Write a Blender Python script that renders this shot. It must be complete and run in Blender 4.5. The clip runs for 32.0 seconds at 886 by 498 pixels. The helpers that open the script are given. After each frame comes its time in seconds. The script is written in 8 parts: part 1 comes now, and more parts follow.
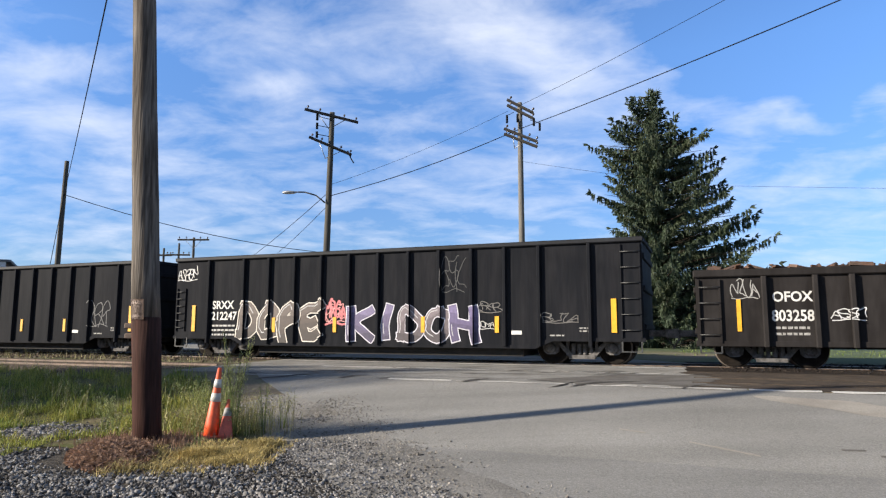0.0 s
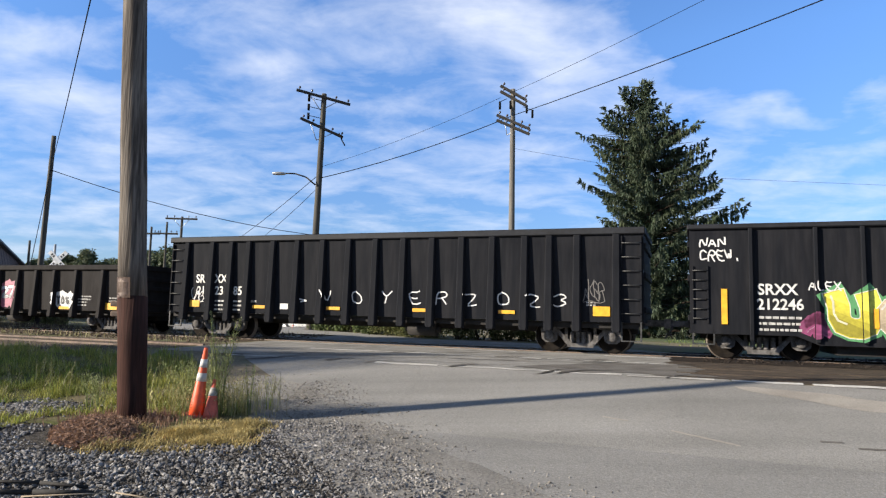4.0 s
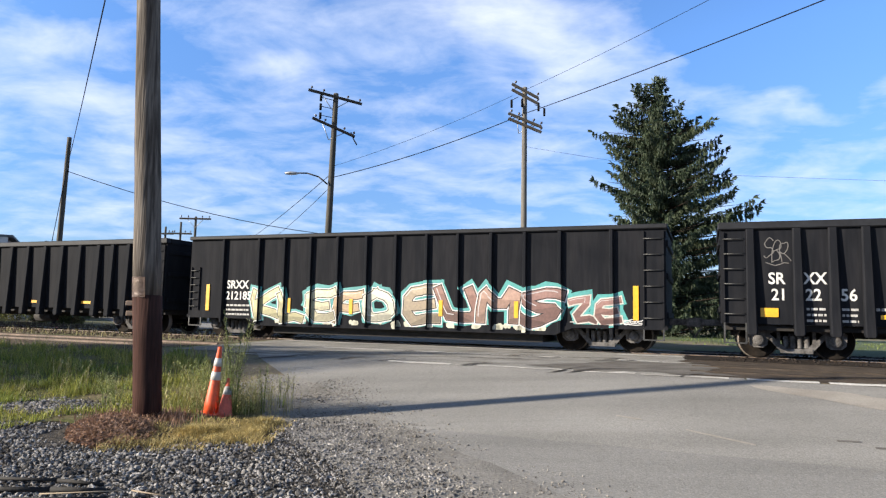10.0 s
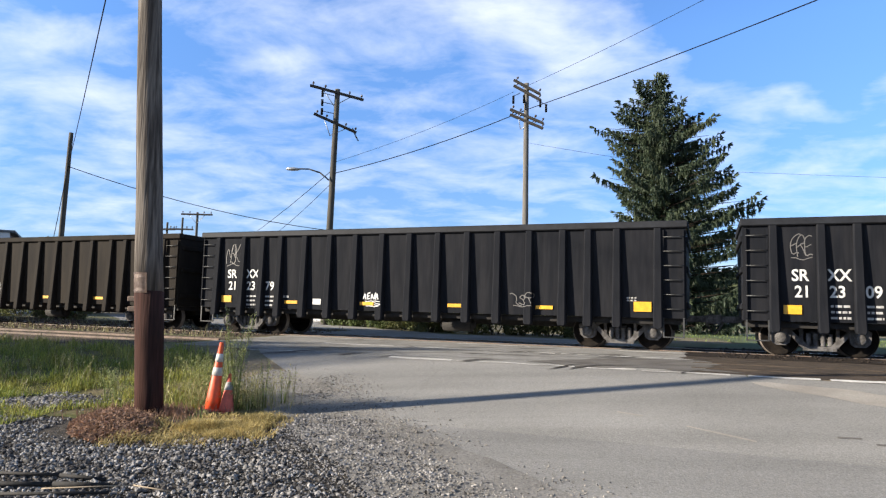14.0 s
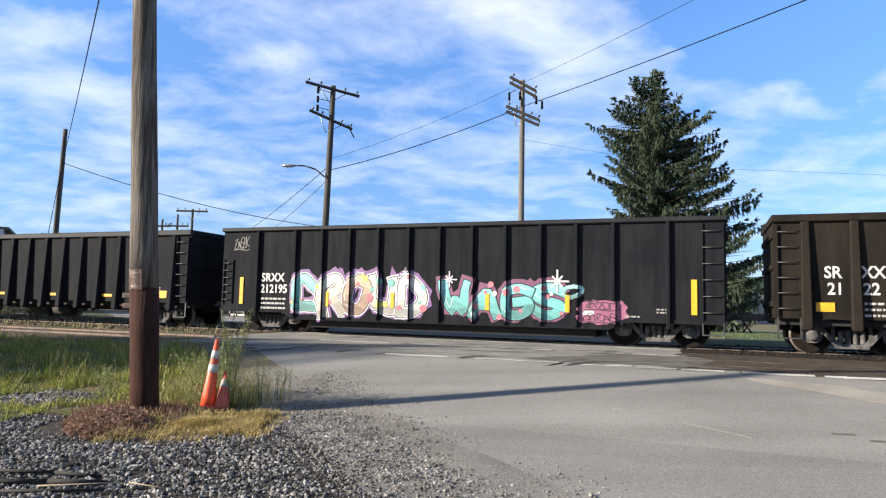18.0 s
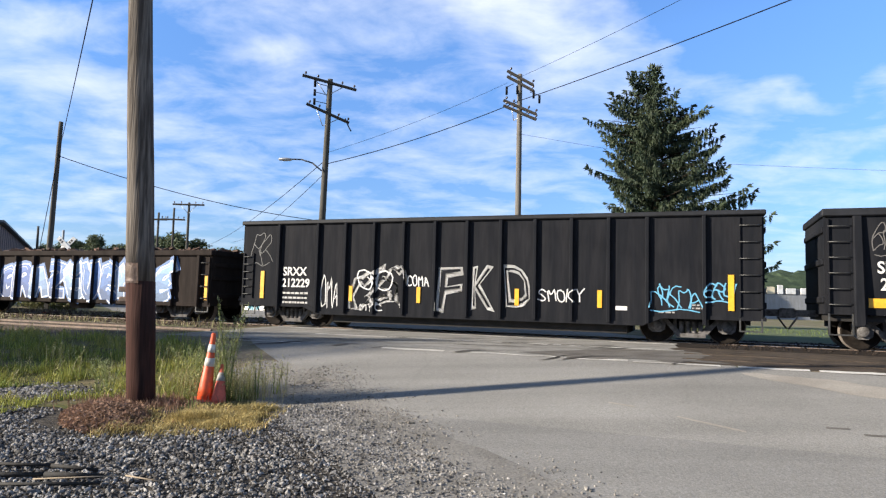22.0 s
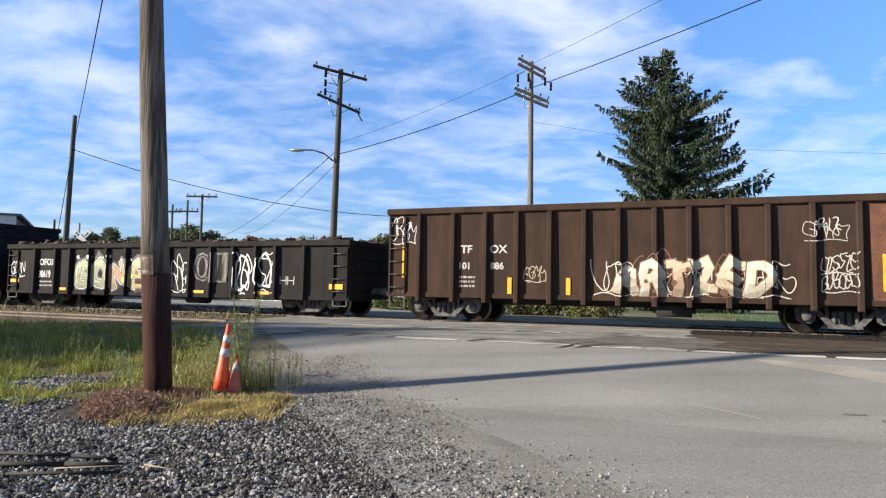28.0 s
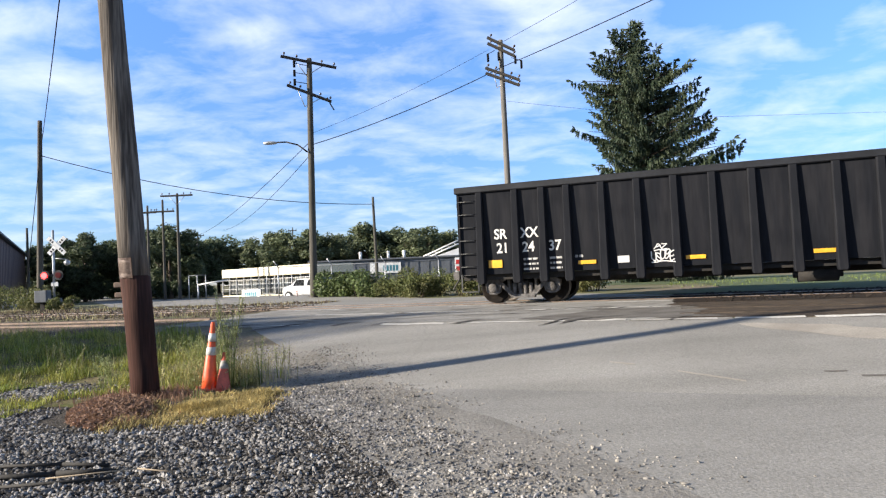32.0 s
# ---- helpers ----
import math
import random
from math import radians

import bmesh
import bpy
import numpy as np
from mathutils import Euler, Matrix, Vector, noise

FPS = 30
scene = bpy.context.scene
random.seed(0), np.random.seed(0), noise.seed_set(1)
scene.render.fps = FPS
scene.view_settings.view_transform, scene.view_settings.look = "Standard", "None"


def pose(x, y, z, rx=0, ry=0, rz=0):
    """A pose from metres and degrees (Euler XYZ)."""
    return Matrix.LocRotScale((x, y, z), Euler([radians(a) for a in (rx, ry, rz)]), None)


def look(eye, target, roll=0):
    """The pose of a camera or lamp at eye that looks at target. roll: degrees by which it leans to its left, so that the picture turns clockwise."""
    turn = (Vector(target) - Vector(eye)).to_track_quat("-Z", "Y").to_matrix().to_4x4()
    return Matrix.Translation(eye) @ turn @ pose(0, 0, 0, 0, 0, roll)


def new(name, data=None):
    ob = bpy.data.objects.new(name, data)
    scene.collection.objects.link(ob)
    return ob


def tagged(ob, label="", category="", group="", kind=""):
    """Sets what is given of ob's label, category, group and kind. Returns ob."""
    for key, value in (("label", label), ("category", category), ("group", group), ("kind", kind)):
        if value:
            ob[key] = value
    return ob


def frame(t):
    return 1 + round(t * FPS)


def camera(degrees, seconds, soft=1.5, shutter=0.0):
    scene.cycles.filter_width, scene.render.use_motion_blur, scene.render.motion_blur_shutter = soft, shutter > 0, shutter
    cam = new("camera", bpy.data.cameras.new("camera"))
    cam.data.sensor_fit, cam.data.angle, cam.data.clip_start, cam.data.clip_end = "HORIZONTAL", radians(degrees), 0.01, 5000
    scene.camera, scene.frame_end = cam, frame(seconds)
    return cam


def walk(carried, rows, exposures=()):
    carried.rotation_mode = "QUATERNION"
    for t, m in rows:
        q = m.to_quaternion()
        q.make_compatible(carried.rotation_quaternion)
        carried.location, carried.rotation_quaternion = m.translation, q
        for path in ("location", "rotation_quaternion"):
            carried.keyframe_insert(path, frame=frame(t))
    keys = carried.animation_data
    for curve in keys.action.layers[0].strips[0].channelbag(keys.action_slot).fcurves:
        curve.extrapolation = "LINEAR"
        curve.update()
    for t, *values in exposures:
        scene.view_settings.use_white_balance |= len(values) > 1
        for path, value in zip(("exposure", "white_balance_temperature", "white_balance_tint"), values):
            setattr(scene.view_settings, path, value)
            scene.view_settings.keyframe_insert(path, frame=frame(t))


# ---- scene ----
EYE = (0, 0, 1.42)
cam = camera(67.2, 32.0, soft=1.25)
ROWS = [
    (0, 97.025, -0.121, -0.223), (0.5, 97.027, -0.203, 0.054), (1, 97.086, -0.403, 0.188), (1.5, 97.065, -0.485, -0.078),
    (2, 96.853, -0.948, -0.431), (2.5, 96.452, -1.600, -0.902), (3, 96.102, -1.785, -1.270), (3.5, 95.839, -1.495, -1.369),
    (5.5, 95.729, -1.240, -1.135), (6, 95.723, -1.208, -1.057), (6.5, 95.785, -1.148, -0.900), (7, 95.823, -1.152, -0.809),
    (7.5, 95.823, -1.181, -0.740), (8, 95.886, -1.276, -0.615), (8.5, 95.840, -1.285, -0.468), (9, 95.775, -1.306, -0.335),
    (9.5, 95.678, -1.421, -0.284), (10, 95.646, -1.271, -0.223), (10.5, 95.609, -1.331, -0.189), (11, 95.532, -1.459, -0.153),
    (11.5, 95.461, -1.469, -0.146), (12, 95.395, -1.409, -0.128), (12.5, 95.375, -1.386, -0.154), (13, 95.318, -1.479, -0.138),
    (13.5, 95.325, -1.420, -0.121), (14, 95.312, -1.386, -0.112), (14.5, 95.279, -1.638, -0.170), (16.5, 95.013, -1.560, -0.268),
    (17, 94.966, -1.441, -0.295), (17.5, 95.019, -1.270, -0.358), (18, 95.051, -1.370, -0.465), (18.5, 95.123, -1.258, -0.457),
    (19, 95.129, -1.330, -0.487), (19.5, 95.170, -1.322, -0.504), (20, 95.240, -1.306, -0.471), (20.5, 95.124, -1.275, -0.442),
    (21, 94.820, -1.856, -0.591), (21.5, 94.645, -1.597, -0.686), (22, 94.561, -1.487, -0.744), (22.5, 94.493, -1.484, -0.873),
    (23, 94.493, -1.474, -0.920), (23.5, 94.513, -1.433, -0.956), (24, 94.563, -1.295, -0.900), (24.5, 94.680, -1.111, -0.850),
    (25, 94.764, -1.032, -0.808), (25.5, 94.845, -1.031, -0.757), (27.5, 94.412, 0.764, 0.225), (28, 93.606, -1.005, 0.354),
    (28.5, 92.944, -1.459, -0.422), (29, 92.485, -1.061, -0.921), (29.5, 92.122, -0.545, -1.353), (30, 91.953, 0.088, -1.580),
    (30.5, 92.027, 0.635, -1.684), (31, 92.144, 1.401, -1.625), (31.5, 92.189, 2.323, -1.336), (32, 92.218, 2.619, -1.089),
]
walk(cam, [(t, pose(*EYE, a, b, c)) for t, a, b, c in ROWS], exposures=[(0, 0.98), (3, 1.0), (6, 1.04), (13, 1.22), (19, 1.2), (23, 1.17), (25, 0.88), (28, 1.12), (30, 1.12), (32, 1.3)])

# ---- daylight: low clear sun from behind on the left, thin high cloud ----
SUN_EL, SUN_AZ = 20.0, 255.0
to_sun = Vector((math.sin(radians(SUN_AZ)), math.cos(radians(SUN_AZ)), math.tan(radians(SUN_EL)))).normalized()
sun = new("sun", bpy.data.lights.new("sun", "SUN"))
sun.data.energy, sun.data.angle, sun.data.color = 5.0, radians(1.5), (1.0, 0.90, 0.76)
sun.matrix_world = look(to_sun * 60, (0, 0, 0))


def node(tree, kind, operation="", data_type=""):
    n = tree.nodes.new(kind)
    if operation:
        n.operation = operation
    if data_type:
        n.data_type = data_type
    return n


# bearing, height, half length, half breadth, slant, how much more or less cloud
BANKS = ((0.16, 0.44, 0.24, 0.10, -27, 0.34), (0.02, 0.52, 0.16, 0.06, -40, 0.12), (-0.26, 0.385, 0.13, 0.035, -6, 0.20), (-0.62, 0.42, 0.12, 0.05, 5, 0.22),
         (-0.55, 0.30, 0.24, 0.06, -14, 0.20), (-0.40, 0.17, 0.25, 0.05, 4, 0.10), (0.54, 0.325, 0.13, 0.022, 14, 0.16), (0.62, 0.262, 0.12, 0.022, 22, 0.16),
         (0.02, 0.24, 0.30, 0.06, 0, 0.08), (0.38, 0.20, 0.12, 0.05, 30, 0.10), (0.55, 0.46, 0.30, 0.13, 0, -0.46), (0.30, 0.33, 0.10, 0.06, 0, -0.06), (-0.25, 0.44, 0.2, 0.1, 0, 0.06))


def make_sky():
    world = bpy.data.worlds.new("sky")
    scene.world = world
    world.use_nodes = True
    tr = world.node_tree
    tr.nodes.clear()
    link = tr.links.new
    sky = node(tr, "ShaderNodeTexSky")
    sky.sky_type, sky.sun_disc = "NISHITA", False
    sky.sun_elevation, sky.sun_rotation = radians(SUN_EL), radians(SUN_AZ)
    sky.air_density, sky.dust_density, sky.ozone_density = 1.0, 0.1, 4.0
    co = node(tr, "ShaderNodeTexCoord")
    sep = node(tr, "ShaderNodeSeparateXYZ")
    link(co.outputs["Generated"], sep.inputs[0])
    up = node(tr, "ShaderNodeMath", operation="ADD")
    link(sep.outputs[2], up.inputs[0])
    up.inputs[1].default_value = 0.16
    lim = node(tr, "ShaderNodeMath", operation="MAXIMUM")
    link(up.outputs[0], lim.inputs[0])
    lim.inputs[1].default_value = 0.08
    flat = node(tr, "ShaderNodeVectorMath", operation="DIVIDE")
    comb = node(tr, "ShaderNodeCombineXYZ")
    for i in range(3):
        link(lim.outputs[0], comb.inputs[i])
    link(co.outputs["Generated"], flat.inputs[0])
    link(comb.outputs[0], flat.inputs[1])
    mapn = node(tr, "ShaderNodeMapping")
    mapn.inputs["Rotation"].default_value = (0, 0, radians(20))
    mapn.inputs["Location"].default_value = (2.3, 0.7, 0)
    mapn.inputs["Scale"].default_value = (1.2, 1.5, 0.0)
    link(flat.outputs[0], mapn.inputs["Vector"])
    big = node(tr, "ShaderNodeTexNoise")
    big.inputs["Scale"].default_value, big.inputs["Detail"].default_value = 2.6, 9
    big.inputs["Roughness"].default_value, big.inputs["Distortion"].default_value = 0.60, 0.3
    link(mapn.outputs[0], big.inputs["Vector"])
    # banks and clear stretches of the high cloud, by bearing (x over y) and height (z over y)
    ahead = node(tr, "ShaderNodeMath", operation="MAXIMUM")
    link(sep.outputs[1], ahead.inputs[0])
    ahead.inputs[1].default_value = 0.15
    both = node(tr, "ShaderNodeCombineXYZ")
    for axis, socket in ((0, 0), (2, 1)):
        over = node(tr, "ShaderNodeMath", operation="DIVIDE")
        link(sep.outputs[axis], over.inputs[0])
        link(ahead.outputs[0], over.inputs[1])
        link(over.outputs[0], both.inputs[socket])
    wisp = node(tr, "ShaderNodeTexNoise")
    wisp.inputs["Scale"].default_value, wisp.inputs["Detail"].default_value = 7.0, 4
    link(both.outputs[0], wisp.inputs["Vector"])
    frayed = node(tr, "ShaderNodeVectorMath", operation="MULTIPLY_ADD")
    link(wisp.outputs["Color"], frayed.inputs[0])
    frayed.inputs[1].default_value, frayed.inputs[2].default_value = (0.16, 0.16, 0), (-0.08, -0.08, 0)
    moved = node(tr, "ShaderNodeVectorMath", operation="ADD")
    link(both.outputs[0], moved.inputs[0])
    link(frayed.outputs[0], moved.inputs[1])
    total = big.outputs["Fac"]
    for u, v, along, across, slant, amount in BANKS:
        place = node(tr, "ShaderNodeMapping")
        place.vector_type = "TEXTURE"
        place.inputs["Location"].default_value = (u, v, 0)
        place.inputs["Rotation"].default_value = (0, 0, radians(slant))
        place.inputs["Scale"].default_value = (along, across, 1)
        link(moved.outputs[0], place.inputs["Vector"])
        away = node(tr, "ShaderNodeVectorMath", operation="LENGTH")
        link(place.outputs[0], away.inputs[0])
        soft = node(tr, "ShaderNodeMapRange")
        soft.interpolation_type = "SMOOTHSTEP"
        soft.inputs["From Min"].default_value, soft.inputs["From Max"].default_value = 1.25, 0.1
        soft.inputs["To Max"].default_value = amount
        link(away.outputs["Value"], soft.inputs["Value"])
        more = node(tr, "ShaderNodeMath", operation="ADD")
        link(total, more.inputs[0])
        link(soft.outputs[0], more.inputs[1])
        total = more.outputs[0]
    # unseen extra cloud on the sun's side, added to whiten the fill light
    rear = node(tr, "ShaderNodeMapRange")
    rear.inputs["From Min"].default_value, rear.inputs["From Max"].default_value = 0.25, -0.6
    rear.inputs["To Max"].default_value = 0.1
    link(sep.outputs[1], rear.inputs["Value"])
    more = node(tr, "ShaderNodeMath", operation="ADD")
    link(total, more.inputs[0])
    link(rear.outputs[0], more.inputs[1])
    ramp = node(tr, "ShaderNodeValToRGB")
    ramp.color_ramp.elements[0].position, ramp.color_ramp.elements[1].position = 0.43, 1.0
    link(more.outputs[0], ramp.inputs[0])
    part_ = node(tr, "ShaderNodeMath", operation="MULTIPLY")
    link(ramp.outputs[0], part_.inputs[0])
    mix = node(tr, "ShaderNodeMix", data_type="RGBA")
    link(part_.outputs[0], mix.inputs["Factor"])
    deep = node(tr, "ShaderNodeMix", data_type="RGBA")
    deep.blend_type = "MULTIPLY"
    deep.inputs["Factor"].default_value = 1.0
    link(sky.outputs[0], deep.inputs["A"])
    low = node(tr, "ShaderNodeMapRange")
    low.inputs["From Max"].default_value = 0.38
    link(sep.outputs[2], low.inputs["Value"])
    tint = node(tr, "ShaderNodeMix", data_type="RGBA")
    link(low.outputs[0], tint.inputs["Factor"])
    tint.inputs["A"].default_value = (0.70, 0.74, 0.98, 1)
    tint.inputs["B"].default_value = (1.28, 1.50, 1.82, 1)
    high = node(tr, "ShaderNodeMapRange")
    high.interpolation_type = "SMOOTHSTEP"
    high.inputs["From Min"].default_value, high.inputs["From Max"].default_value = 0.45, 0.66
    link(sep.outputs[2], high.inputs["Value"])
    zenith = node(tr, "ShaderNodeMix", data_type="RGBA")
    link(high.outputs[0], zenith.inputs["Factor"])
    link(tint.outputs["Result"], zenith.inputs["A"])
    zenith.inputs["B"].default_value = (0.66, 0.55, 0.47, 1)
    link(zenith.outputs["Result"], deep.inputs["B"])
    thin = node(tr, "ShaderNodeMapRange")
    thin.inputs["From Min"].default_value, thin.inputs["From Max"].default_value = 0.46, 0.9
    thin.inputs["To Min"].default_value, thin.inputs["To Max"].default_value = 0.85, 0.18
    link(sep.outputs[2], thin.inputs["Value"])
    link(thin.outputs[0], part_.inputs[1])
    link(deep.outputs["Result"], mix.inputs["A"])
    mix.inputs["B"].default_value = (7.2, 7.6, 8.6, 1)
    bg = node(tr, "ShaderNodeBackground")
    bg.inputs["Strength"].default_value = 0.0685
    link(mix.outputs["Result"], bg.inputs["Color"])
    out = node(tr, "ShaderNodeOutputWorld")
    link(bg.outputs[0], out.inputs[0])


make_sky()


# ---- materials ----
def mat(name, col, col2=None, rough=0.75, metal=0.0, scale=1.5, fine=35.0, var=0.25, bump=0.15, lo=0.4, hi=0.65,
        stretch=(1, 1, 1), spread=0.0, island=False, glow=None, spec=0.5, streak=False):
    """A surface of two tones in blotches, with a fine grain and relief; stretch draws the blotches out."""
    m = bpy.data.materials.new(name)
    m.use_nodes = True
    tr = m.node_tree
    link = tr.links.new
    bsdf = tr.nodes["Principled BSDF"]
    bsdf.inputs["Roughness"].default_value, bsdf.inputs["Metallic"].default_value = rough, metal
    bsdf.inputs["Specular IOR Level"].default_value = spec
    co = node(tr, "ShaderNodeTexCoord")
    mp = node(tr, "ShaderNodeMapping")
    mp.inputs["Scale"].default_value = stretch
    link(co.outputs["Object"], mp.inputs["Vector"])
    n1 = node(tr, "ShaderNodeTexNoise")
    n1.inputs["Scale"].default_value, n1.inputs["Detail"].default_value = scale, 5
    link(mp.outputs[0], n1.inputs["Vector"])
    ramp = node(tr, "ShaderNodeMapRange")
    ramp.inputs["From Min"].default_value, ramp.inputs["From Max"].default_value = lo, hi
    link(n1.outputs["Fac"], ramp.inputs["Value"])
    mix = node(tr, "ShaderNodeMix", data_type="RGBA")
    link(ramp.outputs[0], mix.inputs["Factor"])
    mix.inputs["A"].default_value = (*col, 1)
    mix.inputs["B"].default_value = (*(col2 or [c * 0.7 for c in col]), 1)
    n2 = node(tr, "ShaderNodeTexNoise")
    n2.inputs["Scale"].default_value, n2.inputs["Detail"].default_value = fine, 3
    link(mp.outputs[0] if streak else co.outputs["Object"], n2.inputs["Vector"])
    v = node(tr, "ShaderNodeMapRange")
    v.inputs["From Min"].default_value, v.inputs["From Max"].default_value = 0.25, 0.75
    v.inputs["To Min"].default_value, v.inputs["To Max"].default_value = 1 - var, 1 + var
    link(n2.outputs["Fac"], v.inputs["Value"])
    hsv = node(tr, "ShaderNodeHueSaturation")
    link(mix.outputs["Result"], hsv.inputs["Color"])
    if spread:
        info = node(tr, "ShaderNodeNewGeometry" if island else "ShaderNodeObjectInfo")
        r = node(tr, "ShaderNodeMapRange")
        r.inputs["To Min"].default_value, r.inputs["To Max"].default_value = 1 - spread, 1 + spread
        link(info.outputs["Random Per Island" if island else "Random"], r.inputs["Value"])
        mul = node(tr, "ShaderNodeMath", operation="MULTIPLY")
        link(r.outputs[0], mul.inputs[0])
        link(v.outputs[0], mul.inputs[1])
        link(mul.outputs[0], hsv.inputs["Value"])
    else:
        link(v.outputs[0], hsv.inputs["Value"])
    link(hsv.outputs[0], bsdf.inputs["Base Color"])
    if bump:
        b = node(tr, "ShaderNodeBump")
        b.inputs["Strength"].default_value, b.inputs["Distance"].default_value = bump, 0.02
        link(n2.outputs["Fac"], b.inputs["Height"])
        link(b.outputs[0], bsdf.inputs["Normal"])
    if glow:
        bsdf.inputs["Emission Color"].default_value = (*glow[:3], 1)
        bsdf.inputs["Emission Strength"].default_value = glow[3]
    return m


def leaf_mat(name, col, col2):
    """Foliage: tone differs leaf by leaf, and some light passes through."""
    m = mat(name, col, col2, rough=0.6, scale=0.6, fine=9, var=0.3, bump=0, spread=0.45, island=True, spec=0.25)
    tr = m.node_tree
    bsdf = tr.nodes["Principled BSDF"]
    out = tr.nodes["Material Output"]
    thin = node(tr, "ShaderNodeBsdfTranslucent")
    tr.links.new(bsdf.inputs["Base Color"].links[0].from_socket, thin.inputs["Color"])
    both = node(tr, "ShaderNodeMixShader")
    both.inputs[0].default_value = 0.3
    tr.links.new(bsdf.outputs[0], both.inputs[1])
    tr.links.new(thin.outputs[0], both.inputs[2])
    tr.links.new(both.outputs[0], out.inputs["Surface"])
    return m


def road_mat():
    """Old asphalt: aggregate speckle, hairline cracks, faint wheel tracks and stains."""
    m = mat("worn_asphalt", (0.264, 0.255, 0.236), (0.213, 0.206, 0.190), scale=0.35, fine=55, var=0.22, bump=0.25, rough=0.95, lo=0.35, hi=0.7, spec=0.1)
    tr = m.node_tree
    link = tr.links.new
    bsdf = tr.nodes["Principled BSDF"]
    colour = bsdf.inputs["Base Color"].links[0].from_socket
    co = node(tr, "ShaderNodeTexCoord")
    warp = node(tr, "ShaderNodeTexNoise")
    warp.inputs["Scale"].default_value, warp.inputs["Detail"].default_value = 1.2, 4
    link(co.outputs["Object"], warp.inputs["Vector"])
    bent = node(tr, "ShaderNodeMix", data_type="VECTOR")
    bent.inputs["Factor"].default_value = 0.35
    link(co.outputs["Object"], bent.inputs["A"])
    link(warp.outputs["Color"], bent.inputs["B"])
    crack = node(tr, "ShaderNodeTexVoronoi")
    crack.feature = "DISTANCE_TO_EDGE"
    crack.inputs["Scale"].default_value = 0.3
    link(bent.outputs["Result"], crack.inputs["Vector"])
    thin = node(tr, "ShaderNodeMapRange")
    thin.inputs["From Max"].default_value = 0.006
    thin.inputs["To Min"].default_value = 0.93
    link(crack.outputs["Distance"], thin.inputs["Value"])
    track = node(tr, "ShaderNodeMapping")
    track.inputs["Rotation"].default_value = (0, 0, radians(28))
    track.inputs["Scale"].default_value = (0.12, 1.1, 1)
    link(co.outputs["Object"], track.inputs["Vector"])
    worn = node(tr, "ShaderNodeTexNoise")
    worn.inputs["Scale"].default_value, worn.inputs["Detail"].default_value = 1.0, 6
    link(track.outputs[0], worn.inputs["Vector"])
    tone = node(tr, "ShaderNodeMapRange")
    tone.inputs["From Min"].default_value, tone.inputs["From Max"].default_value = 0.3, 0.7
    tone.inputs["To Min"].default_value, tone.inputs["To Max"].default_value = 0.87, 1.12
    link(worn.outputs["Fac"], tone.inputs["Value"])
    grit = node(tr, "ShaderNodeTexVoronoi")
    grit.inputs["Scale"].default_value = 70
    link(co.outputs["Object"], grit.inputs["Vector"])
    speck = node(tr, "ShaderNodeMapRange")
    speck.inputs["To Min"].default_value, speck.inputs["To Max"].default_value = 0.8, 1.2
    link(grit.outputs["Color"], speck.inputs["Value"])
    last = colour
    for value in (thin, tone, speck):
        mul = node(tr, "ShaderNodeMix", data_type="RGBA")
        mul.blend_type = "MULTIPLY"
        mul.inputs["Factor"].default_value = 1.0
        link(last, mul.inputs["A"])
        link(value.outputs[0], mul.inputs["B"])
        last = mul.outputs["Result"]
    link(last, bsdf.inputs["Base Color"])
    return m


